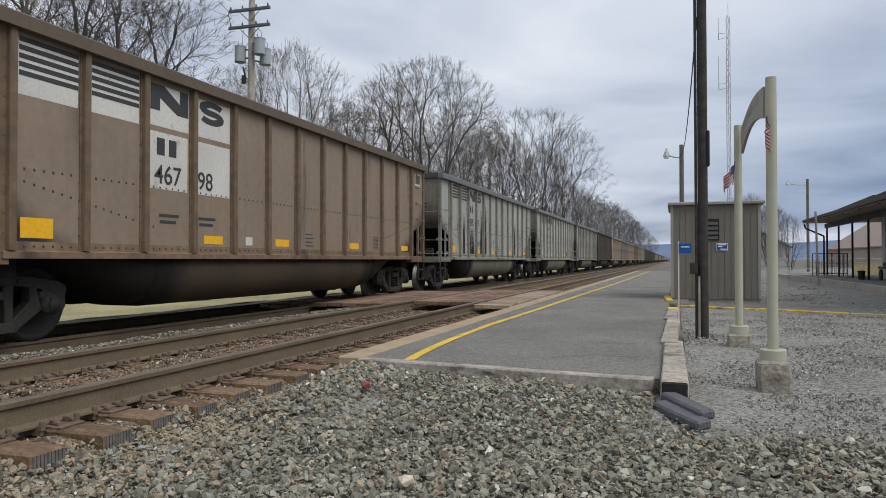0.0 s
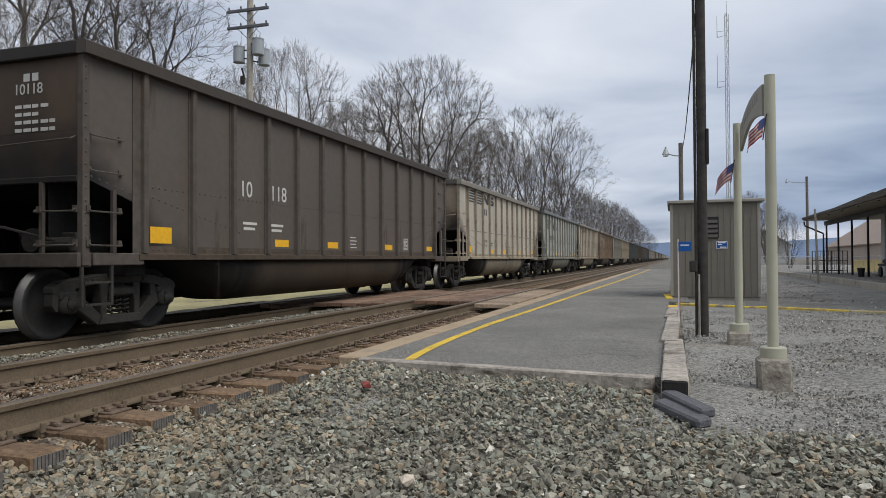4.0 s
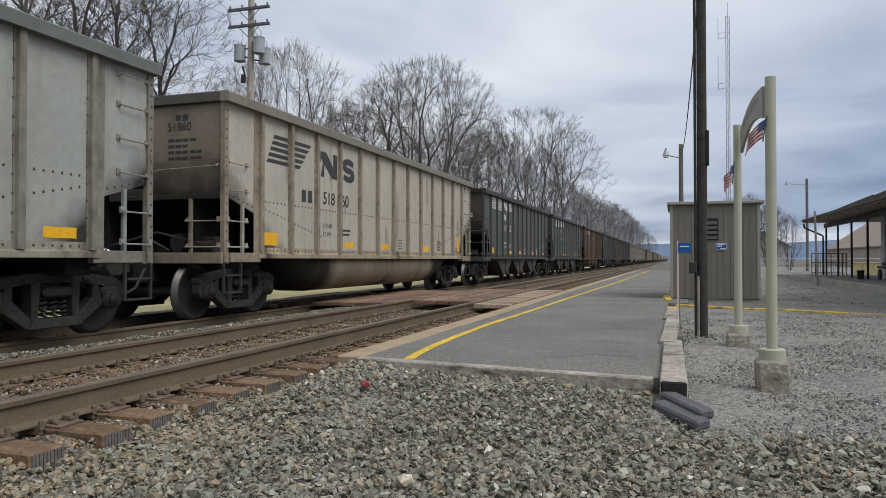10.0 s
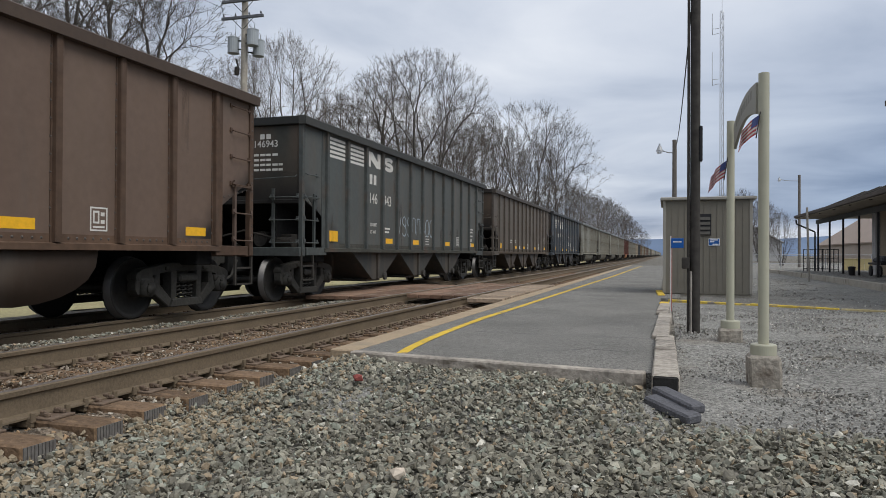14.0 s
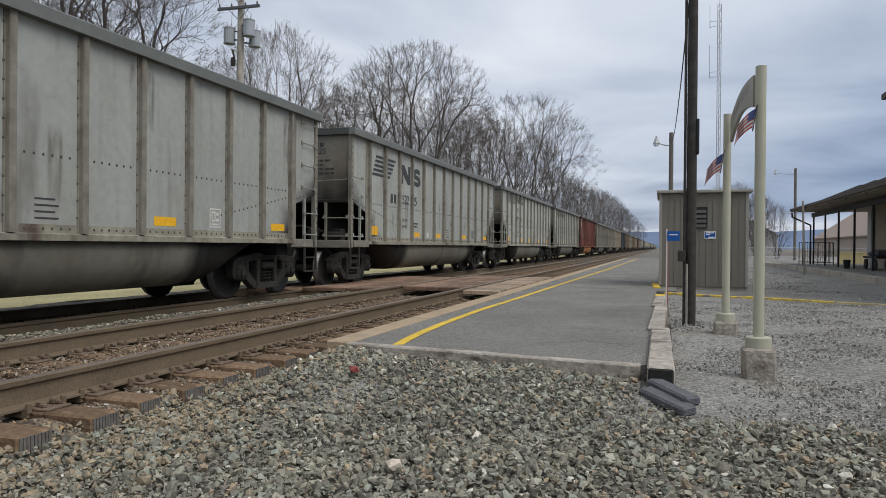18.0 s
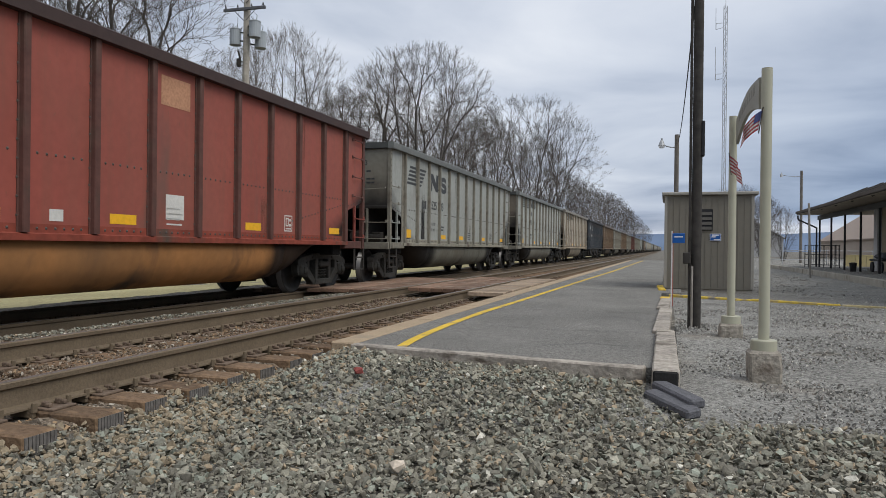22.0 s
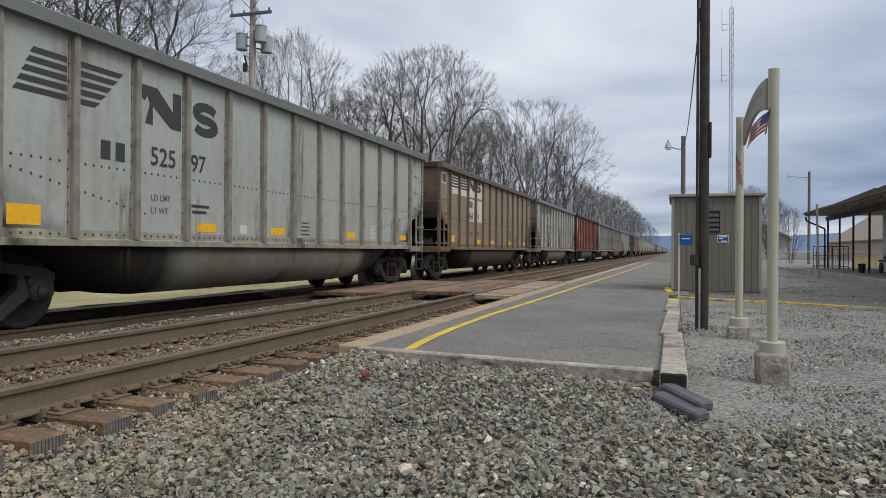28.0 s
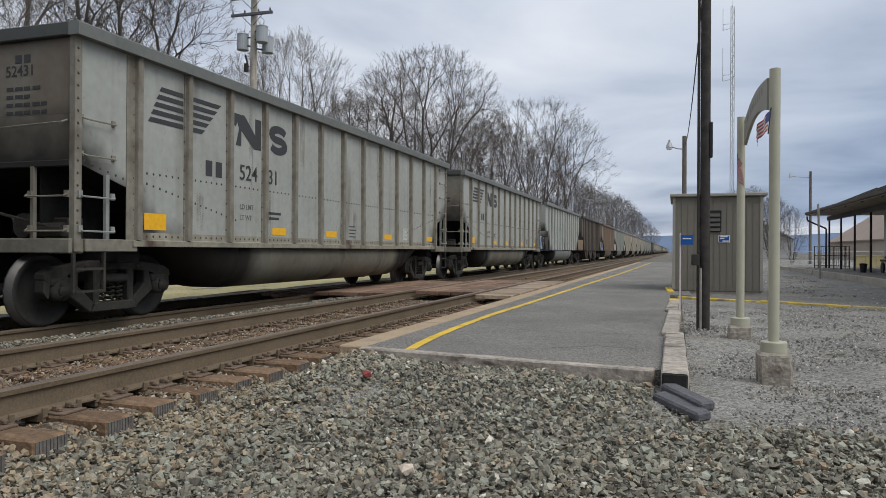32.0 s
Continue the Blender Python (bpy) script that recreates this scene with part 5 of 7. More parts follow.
        mark("number", digits_me(left, size, "decal_" + tone), POSTS[2] + (0.28 if style == "mane" else 0.2), zt, SHEET + 0.006)
        mark("number", digits_me(right, size, "decal_" + tone), POSTS[3] + 0.11, zt, SHEET + 0.006)
        put("number", digits_me(left + right, 0.19, "decal_" + tone), car, Matrix.Translation((0.42, -LEN + 0.013, 3.12)) @ Matrix.Rotation(-math.pi / 2, 4, "Z"))
    light = "decal_" + tone
    if style in ("plain", "patches"):
        mark("stencil", MARK["stencil_" + tone], POSTS[2] + 0.3, 1.52)
    else:
        for words, z in (("LD LMT", 1.66), ("LT WT", 1.48)):
            mark("stencil", digits_me(words, 0.12, light if number == 23 or tone == "white" else "decal_faint"), POSTS[2] + 0.30, z, SHEET + 0.004)
    if number == 23:
        for words, z in (("237300", 1.66), ("48700", 1.48)):
            mark("stencil", digits_me(words, 0.13, light), POSTS[3] + 0.14, z, SHEET + 0.004)
    else:
        mark("stencil", MARK["stencil_" + tone], POSTS[3] + 0.14, 1.52)
    mark("stencil", MARK["small_print_" + tone], panel(6) - 0.18, 1.27)
    if base == "hopper_bay":
        mark("stencil", digits_me("H65", 0.17, light), POSTS[11] + 0.2, 1.43, SHEET + 0.004)
        for z in (1.62, 1.76, 1.86):
            mark("stencil", MARK["print_line_" + tone], POSTS[11] + 0.2, z)
        mark("placard", MARK["placard"], POSTS[11] + 0.28, SILL + 0.2)
    mark("consolidated_stencil", MARK["frame_white" if tone == "white" or number % 2 else "frame_dark"], panel(9) + 0.02, 1.26)
    if number % 3 == 0:
        mark("placard", MARK["placard"], panel(4) - 0.05, SILL + 0.2)
    stains = random.Random(number * 13 + 5)
    for i in range(12):
        if stains.random() < 0.6:
            mark("rust_run", MARK["rust_run_%d" % stains.randrange(6)], POSTS[i] + stains.choice((0.16, 0.30, 0.62, 0.86)), stains.choice((3.5, 3.5, 2.4, 1.9, 1.9)))
    end = put("stencil", MARK["end_" + tone], car, Matrix.Translation((0.42, -LEN + SHEET + 0.016, 2.42)) @ Matrix.Rotation(-math.pi / 2, 4, "Z"))
    for name in EXTRA.get(number, ()):
        for me in SPRAY.get(name, ()):
            mark("graffiti", me)
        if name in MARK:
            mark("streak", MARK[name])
    if style == "patches":
        for y, z in ((-6.75, 3.26), (6.75, 3.26)):
            mark("patch", MARK["window_frame"], y, z)
            mark("patch", MARK["window_dark"], y, z)
    if style == "badge":
        mark("badge", MARK["badge"])
    return car


EXTRA = {1: ("streak_a", "streak_c", "streak_e", "streak_g", "streak_h", "streak_f"), 2: ("graffiti_small",), 3: ("streak_b",), 14: ("graffiti_pale",), 16: ("graffiti_tall",), 29: ("streak_a", "streak_d"), 22: ("streak_c",), 26: ("streak_f",)}
COLOURS = {"grey": (0.352, 0.370, 0.342), "tan": (0.44, 0.41, 0.345), "brown": (0.27, 0.21, 0.155), "black": (0.080, 0.089, 0.086), "rust": (0.128, 0.088, 0.067), "slate": (0.058, 0.068, 0.078), "red": (0.285, 0.073, 0.053), "dark": (0.102, 0.087, 0.073)}
FLEET = [
    ("brown", "patches", "467 98", "dark", "tub"), ("grey", "bars", "485 57", "dark", "tub"), ("grey", "bars", "491 89", "dark", "tub"), ("grey", "mane", "513 34", "dark", "tub"),
    ("dark", "plain", "10 118", "white", "tub"), ("tan", "bars", "", "dark", "tub"), ("grey", "mane", "512 33", "dark", "tub"), ("tan", "bars", "504 61", "dark", "tub"),
    ("brown", "patches", "466 84", "dark", "tub"), ("grey", "mane", "522 59", "dark", "tub"), ("tan", "mane", "518 60", "dark", "tub"), ("black", "bars", "147 823", "white", "hopper_bay"),
    ("black", "bars", "147 431", "white", "hopper_bay"), ("rust", "bars", "100 48", "white", "round_bay"), ("black", "bars", "146 943", "white", "hopper_bay"), ("dark", "plain", "", "white", "hopper_bay"),
    ("slate", "mane", "146 441", "white", "hopper_bay"), ("grey", "bars", "479 15", "dark", "tub"), ("grey", "mane", "522 25", "dark", "tub"), ("grey", "bars", "497 09", "dark", "tub"),
    ("grey", "bars", "504 95", "dark", "tub"), ("red", "badge", "5079 39", "white", "tub"), ("grey", "mane", "525 03", "dark", "tub"), ("grey", "bars", "491 60", "dark", "tub"),
    ("tan", "bars", "501 23", "dark", "tub"), ("slate", "mane", "145 95", "white", "hopper_bay"), ("brown", "patches", "", "dark", "tub"), ("grey", "mane", "525 97", "dark", "tub"),
    ("brown", "patches", "469 29", "dark", "tub"), ("grey", "bars", "474 59", "dark", "tub"), ("red", "badge", "5076 48", "white", "tub"), ("grey", "mane", "524 31", "dark", "tub"), ("grey", "mane", "", "dark", "tub")]
JOINTS = [20.15, 36.20, 52.47, 68.25, 84.25, 100.25, 116.25, 132.05, 148.20, 164.35, 180.35, 196.65, 212.90, 229.05, 245.45, 261.45, 277.50, 293.75, 309.95, 326.13, 342.05, 358.10, 374.25, 390.55, 406.55, 422.65, 438.65, 454.75, 470.90, 486.95, 503.00, 519.15]
SPEED = 15.53
# play in the couplings
SLACK = {0: -0.03, 1: -0.1, 2: 0.0, 5: 0.0, 6: 0.10, 7: -0.14, 8: -0.1, 9: -0.12, 10: -0.04, 11: 0.25, 12: -0.12, 13: -0.03, 14: -0.05, 16: -0.1, 17: -0.02, 18: -0.05, 19: -0.08, 20: -0.1, 21: -0.2, 22: -0.15, 23: -0.05, 24: -0.1, 25: -0.15, 27: 0.03, 28: -0.08, 29: 0.05, 30: -0.14, 31: -0.15}


def joint(k):
    """Where the coupling behind car k stands at the start."""
    return 4.05 if k < 0 else JOINTS[k] if k < len(JOINTS) else JOINTS[-1] + 16.1 * (k - len(JOINTS) + 1)


CARS = []
for k, spec in enumerate(FLEET):
    CARS.append((k, detail_car(k, *spec)))


def far_side_bm(bm):
    block(bm, -SHEET, -LEN, SILL, SHEET, LEN, SILL + 0.05)
    for s in (-1, 1):
        block(bm, s * SHEET, -LEN + 0.1, 2.1, s * (SHEET - 0.02), LEN - 0.1, ROOF - 0.15)
        block(bm, s * SHEET, -6.2, SILL, s * (SHEET - 0.021), 6.2, 2.11)
        for y in POSTS:
            block(bm, s * SHEET, y - 0.05, SILL, s * HALF, y + 0.05, ROOF - 0.16)
    for s in (-1, 1):
        block(bm, -SHEET + 0.02, s * LEN, 2.1, SHEET - 0.02, s * (LEN - 0.03), ROOF - 0.16)


def far_truck_bm(bm):
    for m in (Matrix.Identity(4), TURN):
        b2 = bmesh.new(); sideframe_bm(b2); b2.transform(m)
        tmp = bpy.data.meshes.new("tmp"); b2.to_mesh(tmp); b2.free(); bm.from_mesh(tmp); bpy.data.meshes.remove(tmp)
    for y in (-0.89, 0.89):
        for s in (-0.75, 0.75):
            tube(bm, (s - 0.06, y, 0.457), (s + 0.06, y, 0.457), 0.457, n=16)


FAR = {"body": build(far_side_bm, "body", "paint"), "truck": build(far_truck_bm, "truck", "cast")}
tones = ["tan", "grey", "grey", "tan", "grey", "brown", "tan", "grey", "dark", "tan"]
for k in range(33, 76):
    colour = tones[(k * 7) % 10]
    c = COLOURS[colour]
    hop = colour in ("black", "dark")
    names = {"grey": "Pale grey", "tan": "Dusty tan", "brown": "Faded brown", "black": "Black", "dark": "Dark sooty"}
    car = thing("coal_car", f"{names[colour].lower()} coal car far down the line", "freight car", "cars of the coal train")
    put("body", FAR["body"], car, colour=c)
    for m in (Matrix.Identity(4), TURN):
        put("top_chord", CAR["top_chord"], car, m, colour=tuple(v * 0.45 + 0.01 for v in c))
    base = "hopper_bay" if hop else "tub"
    # underside shade is put into the belly and bay colours here too
    belly_colour = tuple(v * 0.62 for v in c)
    for y in BAY_AT[base]:
        put(base, CAR[base], car, Matrix.Translation((0, y, 0)), colour=belly_colour if base == "tub" else tuple(v * 0.5 for v in c))
    for y in (-6.1, 6.1):
        put("truck", FAR["truck"], car, Matrix.Translation((0, y, 0)))
    CARS.append((k, car))


def train_motions():
    """The train rolls past at a steady speed, its wheels turning."""
    times = (0, 0.1, 0.2, 4, 8, 12, 16, 20, 24, 28, 31.8, 31.9, 32)
    middle = {}
    for k, car in CARS:
        y = (joint(k - 1) + joint(k)) / 2 + SLACK.get(k, 0.0)
        middle[k] = y
        walk(car, [(t, Matrix.Translation((FAR_X, y - SPEED * t, FAR_Z))) for t in times])
    for k, wheel, dy in WHEELS:
        # turning from about 45 m away until it has passed
        a = max(0.0, (middle[k] - 45) / SPEED)
        b = min(32.0, (middle[k] + 12) / SPEED)
        rows, home = [], Matrix.Translation((0, dy, 0.457))
        first, last = frame(a), frame(b)
        if first > 1:
            rows.append((0, home))
        for f in range(first, last + 1):
            t = (f - 1) / FPS
            rows.append((t, home @ Matrix.Rotation(SPEED * (t - a) / 0.457, 4, "X")))
        if last < frame(32.0):
            rows.append((32.0, rows[-1][1]))
        walk(wheel, rows)

# ---- loose stones ----
STONES = np.random.default_rng(11)


def stone_shapes(n, points=10):
    """Angular chips: hulls of a few random points."""
    out = []
    for _ in range(n):
        p = STONES.normal(size=(points, 3))
        p /= np.linalg.norm(p, axis=1)[:, None]
        p *= STONES.uniform(0.8, 1.1, (points, 1)) * np.array([1.0, STONES.uniform(0.65, 0.95), STONES.uniform(0.5, 0.8)])
        bm = bmesh.new()
        for q in p:
            bm.verts.new(q)
        bmesh.ops.convex_hull(bm, input=bm.verts[:])
        bmesh.ops.triangulate(bm, faces=bm.faces[:])
        bmesh.ops.delete(bm, geom=[v for v in bm.verts if not v.link_faces], context="VERTS")
        bm.verts.index_update()
        out.append((np.array([v.co[:] for v in bm.verts]), np.array([[v.index for v in f.verts] for f in bm.faces])))
        bm.free()
    return out


SHAPES = stone_shapes(24)
CHIPS = stone_shapes(12, 7)

PEBBLES = stone_shapes(12, 9)


def scatter(name, x, y, z, size, material, shapes=None):
    """Many stones as one mesh, lying at random."""
    n = len(x)
    q = STONES.normal(size=(n, 4)) * np.array([1.0, 0.35, 0.35, 1.0])
    q /= np.linalg.norm(q, axis=1)[:, None]
    w, a, b, c = q.T
    R = np.stack([1 - 2 * (b * b + c * c), 2 * (a * b - c * w), 2 * (a * c + b * w), 2 * (a * b + c * w), 1 - 2 * (a * a + c * c), 2 * (b * c - a * w), 2 * (a * c - b * w), 2 * (b * c + a * w), 1 - 2 * (a * a + b * b)], -1).reshape(n, 3, 3)
    shapes = shapes or SHAPES
    pick = STONES.integers(0, len(shapes), n)
    at = np.stack([x, y, z], -1)
    vs, fs, base = [], [], 0
    for k, (sv, sf) in enumerate(shapes):
        m = pick == k
        v = np.einsum("nij,kj->nki", R[m], sv) * size[m][:, None, None] * 0.5 + at[m][:, None, :]
        fs.append((sf[None] + (np.arange(len(v)) * len(sv))[:, None, None] + base).reshape(-1, 3))
        vs.append(v.reshape(-1, 3)); base += v.shape[0] * len(sv)
    return put(name, raw(name, np.concatenate(vs), np.concatenate(fs), material))


def field(n, x0, x1, y0, y1, keep, lo, hi, sink=0.15, layers=0.035):
    x, y = STONES.uniform(x0, x1, n), STONES.uniform(y0, y1, n)
    k = keep(x, y)
    x, y = x[k], y[k]
    s = STONES.uniform(lo, hi, len(x)) * STONES.choice([1.0, 0.75, 1.25], len(x), p=[0.6, 0.3, 0.1])
    bumps = 0.02 * np.sin(x * 3.1 + 1.3 * np.sin(y * 2.3)) * np.cos(y * 2.7)
    return x, y, ground_z(x, y) + bumps + s * sink + STONES.uniform(0, layers, len(x)), s


def coarse(x, y):
    edge = np.where(x < -0.15, np.where(x < -2.8, 6.4, 5.98 - 0.14 * (x + 2.8)), np.interp(x, (-0.15, 0.4, 3, 8), (5.1, 4.95, 4.85, 4.8)))
    fade = STONES.uniform(0, 0.3, len(x)) * (x > -0.9)
    return (y < edge - 0.08 - fade) & (x > -3.35 + 0.0 * y)


x, y, z, s = field(29000, -3.4, 4.6, 2.2, 6.4, coarse, 0.040, 0.074)
tagged(scatter("ballast_stones", x, y, z, s, "stone"), "coarse grey crushed stone ballast in the foreground", "ballast", kind="stuff")
x, y, z, s = field(26000, -3.4, 4.6, 2.2, 6.4, coarse, 0.018, 0.032, 0.8, 0.03)
tagged(scatter("ballast_stones", x, y, z, s, "stone", PEBBLES), "small grey chips among the coarse ballast", "ballast", kind="stuff")


def cribs(x, y):
    inside = np.abs(x - NEAR_X) < 1.3
    k = (y - 3.10) / 0.462
    clear = np.abs(k - np.round(k)) * 0.462 > 0.125
    rails = np.minimum(np.abs(x - NEAR_X - 0.7525), np.abs(x - NEAR_X + 0.7525)) > 0.10
    return (~inside | clear | (STONES.uniform(size=len(x)) < 0.025)) & rails & ((y < 13.8) | (x < -5.95))


x, y, z, s = field(20000, -6.0, -3.3, 1.5, 14.0, cribs, 0.026, 0.055, 0.2, 0.022)
tagged(scatter("crib_stones", x, y, z, s, "crib_stone"), "rust-stained stones between the ties", "ballast", kind="stuff")
x, y, z, s = field(9000, NEAR_X - 0.64, NEAR_X + 0.64, 1.5, 13.9, lambda x, y: np.abs(x - NEAR_X) < 0.55 + 0.08 * np.sin(y * 5), 0.018, 0.045, 0.0, 0.0)
tagged(scatter("crib_stones", x, y, 0.004 + s * 0.12 + 0.02 * STONES.uniform(-1, 0.6, len(x)), s, "crib_stone"), "rust-brown stones spilled over the ties between the rails", "ballast", kind="stuff")
x, y, z, s = field(2600, -3.4, -2.35, 2.2, 5.6, lambda x, y: STONES.uniform(size=len(x)) < (-2.3 - x) / 1.0, 0.035, 0.065, 0.35, 0.035)
tagged(scatter("ballast_stones", x, y, z, s, "tan_stone"), "rust-tinted ballast stones beside the tie ends", "ballast", kind="stuff")
x, y, z, s = field(3900, -3.35, -2.98, 6.2, 13.5, lambda x, y: x > -9, 0.022, 0.042)
tagged(scatter("crib_stones", x, y, z, s, "crib_stone"), "small stones between the track and the platform", "ballast", kind="stuff")
x, y, z, s = field(5200, -7.35, -6.0, 1.5, 14.0, lambda x, y: (x > -7.1) | (STONES.uniform(size=len(x)) < 0.4), 0.035, 0.06)
tagged(scatter("ballast_stones", x, y, z, s, "stone"), "pale clean stones between the two tracks", "ballast", kind="stuff")
x, y, z, s = field(44000, 0.12, 6.0, 4.6, 14.0, lambda x, y: STONES.uniform(size=len(x)) < 1.25 - 0.07 * y, 0.014, 0.042, 0.12, 0.004)
tagged(scatter("lot_stones", x, y, z + 0.01, s, "lot_stone", CHIPS), "fine loose gravel on the lot", "gravel", kind="stuff")

x, y, z, s = field(9000, 0.4, 9.0, 13.0, 32.0, lambda x, y: ~((y < 17.2) & (x < 2.5)) & (x < 4.0 + 0.02 * y), 0.03, 0.06, 0.1, 0.004)
tagged(scatter("lot_stones", x, y, z + 0.005, s, "lot_stone", CHIPS), "loose stones on the far part of the lot", "gravel", kind="stuff")
x, y, z, s = field(2500, -2.75, 0.15, 4.9, 5.75, lambda x, y: y < 5.66 - 0.13 * (x + 2.7), 0.012, 0.035, 0.1, 0.004)
tagged(scatter("lot_stones", x, y, z + 0.012, s, "lot_stone", CHIPS), "fine gravel washed against the platform end", "gravel", kind="stuff")
for name, x, y, size, mat, label in (("red_stone", -2.24, 5.0, 0.10, "red_stone", "brick-red stone lying on the ballast"), ("pale_stone", -1.27, 3.33, 0.11, "pale_stone", "pale tan stone standing on the ballast")):
    v, f = SHAPES[3]
    tagged(put(name, raw(name, v * size * 0.5 * np.array([1, 1, 1.4]) + np.array([x, y, float(ground_z(x, y)) + 0.07]), f, mat)), label, "stone")

# ---- trees ----


def limbs(seed, crown, tips, stems, twigs):
    """Segments of a bare tree 18 m high: (start, end, radius, radius, heavy or not). The limbs divide again and again towards
    tips that fill a crown, given by its half width, its lower edge, the height of its widest part and its evenness."""
    r = np.random.default_rng(seed)
    wide, base, belly_at, even = crown
    u = r.beta(1.7, 1.15, tips)
    az = r.uniform(0, math.tau, tips)
    above = np.clip((u - belly_at) / (1 - belly_at), 0, 1)
    rim = np.where(u < belly_at, (np.maximum(u, 0.02) / belly_at) ** 0.6, np.sqrt(1 - above ** 2.4))
    lobes = 1 + (1 - even) * (0.55 * np.sin(az * 2 + 1.7 * seed + u * 3) + 0.35 * np.sin(az * 3 + 2.9 * seed - u * 7))
    far = wide * rim * lobes * r.uniform(0.06, 1, tips) ** 0.45
    hi = base + (18 - base) * u * (1 + (1 - even) * 0.16 * np.sin(az * 2 + seed) * (u > 0.5))
    ends = np.stack([far * np.cos(az), far * np.sin(az), hi], -1)
    segs = []

    def reach(p, q, r0, r1, heavy, bend):
        """A slightly bent piece of limb."""
        mid = (p + q) / 2 + r.normal(0, bend, 3) * np.linalg.norm(q - p)
        segs.append((p, mid, r0, (r0 + r1) / 2, heavy)); segs.append((mid, q, (r0 + r1) / 2, r1, heavy))

    heart = np.array([0, 0, base + (18 - base) * 0.25])

    def spray(p, d, size):
        out = p - heart
        d = d * 0.45 + out / (np.linalg.norm(out) + 1e-6) * 0.75
        d = d / np.linalg.norm(d)
        for _ in range(twigs):
            way = d + r.normal(0, 0.36, 3) + np.array([0, 0, 0.12])
            way /= np.linalg.norm(way)
            a = p - d * r.uniform(0, 0.5) * size
            b = a + way * size * r.uniform(0.35, 0.8)
            segs.append((a, b, 0.006, 0.004, False))
            side = way + r.normal(0, 0.6, 3)
            segs.append((a + (b - a) * 0.5, a + (b - a) * 0.5 + side / np.linalg.norm(side) * size * 0.3, 0.005, 0.004, False))

    def grow(p, d, pts, rad):
        n = len(pts)
        if n == 1:
            reach(p, pts[0], rad, 0.006, False, 0.06)
            way = pts[0] - p
            ln = np.linalg.norm(way) + 1e-6
            spray(pts[0], way / ln, 1.0 + 0.25 * min(ln, 2))
            return
        axis = np.linalg.svd(pts - pts.mean(0), full_matrices=False)[2][0] + r.normal(0, 0.25, 3)
        k = (pts - pts.mean(0)) @ axis
        left = k < np.quantile(k, r.uniform(0.3, 0.7))
        if left.all() or not left.any():
            left = np.arange(n) < n // 2
        for sub in (pts[left], pts[~left]):
            to = sub.mean(0) - p
            ln = np.linalg.norm(to) + 1e-6
            way = to / ln + d * 0.32
            way /= np.linalg.norm(way)
            rr = 0.0068 * len(sub) ** 0.53
            q = p + way * ln * r.uniform(0.28, 0.46)
            reach(p, q, min(rad, rr * 1.15), rr, len(sub) > 14, 0.035)
            grow(q, (q - p) / np.linalg.norm(q - p), sub, rr)

    for j in range(stems):
        share = ends[np.argsort((az + seed) % math.tau)][j * tips // stems:(j + 1) * tips // stems]
        lean = share.mean(0) * np.array([1, 1, 0])
        foot = lean / (np.linalg.norm(lean) + 1e-6) * (0.0 if stems == 1 else 0.25)
        fork = foot + lean * 0.12 + np.array([0, 0, base * r.uniform(0.7, 1.0)])
        rad = 0.0068 * len(share) ** 0.53
        reach(foot, fork, rad * 1.35, rad, True, 0.02)
        grow(fork, np.array([0, 0, 1.0]), share, rad)
    return segs


def bars(segs, sides, least):
    """Tapered bars for many segments at once."""
    a = np.array([s[0] for s in segs]); b = np.array([s[1] for s in segs])
    r0 = np.maximum([s[2] for s in segs], least); r1 = np.maximum([s[3] for s in segs], least * 0.7)
    d = b - a; d /= np.linalg.norm(d, axis=1)[:, None] + 1e-9
    ref = np.where(np.abs(d[:, 2:3]) > 0.9, [[1.0, 0, 0]], [[0, 0, 1.0]])
    u = np.cross(d, ref); u /= np.linalg.norm(u, axis=1)[:, None]
    w = np.cross(d, u)
    ang = np.arange(sides) * math.tau / sides
    ring = np.cos(ang)[None, :, None] * u[:, None] + np.sin(ang)[None, :, None] * w[:, None]
    v = np.concatenate([a[:, None] + ring * r0[:, None, None], b[:, None] + ring * r1[:, None, None]], 1)
    k = np.arange(sides)
    q = np.stack([k, (k + 1) % sides, sides + (k + 1) % sides, sides + k], -1)
    f = q[None] + (np.arange(len(segs)) * 2 * sides)[:, None, None]
    return v.reshape(-1, 3), f.reshape(-1, 4)


TREE_ME = []
# half width, lower edge, widest height and evenness of the crown; tips, stems, twigs
for seed, crown, tips, stems, twigs in ((1, (7.0, 3.0, 0.60, 0.9), 1300, 3, 4), (2, (3.2, 5.0, 0.45, 0.75), 560, 1, 4), (3, (7.6, 3.6, 0.5, 0.8), 640, 2, 4), (4, (4.6, 3.0, 0.5, 0.75), 680, 2, 4),
                                        (5, (2.7, 4.2, 0.5, 0.7), 440, 1, 4), (6, (5.6, 1.2, 0.45, 0.7), 760, 6, 4), (7, (5.0, 1.6, 0.5, 0.7), 560, 4, 4)):
    segs = limbs(seed, crown, tips, stems, twigs)
    TREE_ME.append((raw("trunk", *bars([s for s in segs if s[4]], 6, 0.02), "bark", True), raw("crown", *bars([s for s in segs if not s[4]], 3, 0.0065), "twig")))
DOME, SLIM, OPEN, OVAL, THIN, BUSHY, FAR_TREE = range(7)


def tree(x, y, height, kind, spread=1.0, label="tall bare deciduous tree in a trackside wood", turn=None):
    k = height / 18
    t = thing("tree", label, "tree", "bare trees along the line", at=Matrix.Translation((x, y, float(ground_z(x, y)) - 0.1)) @ Matrix.Rotation(x * 7 + y * 3 if turn is None else turn, 4, "Z") @ Matrix.Diagonal((k * spread, k * spread, k, 1)))
    put("trunk", TREE_ME[kind][0], t)
    put("crown", TREE_ME[kind][1], t)


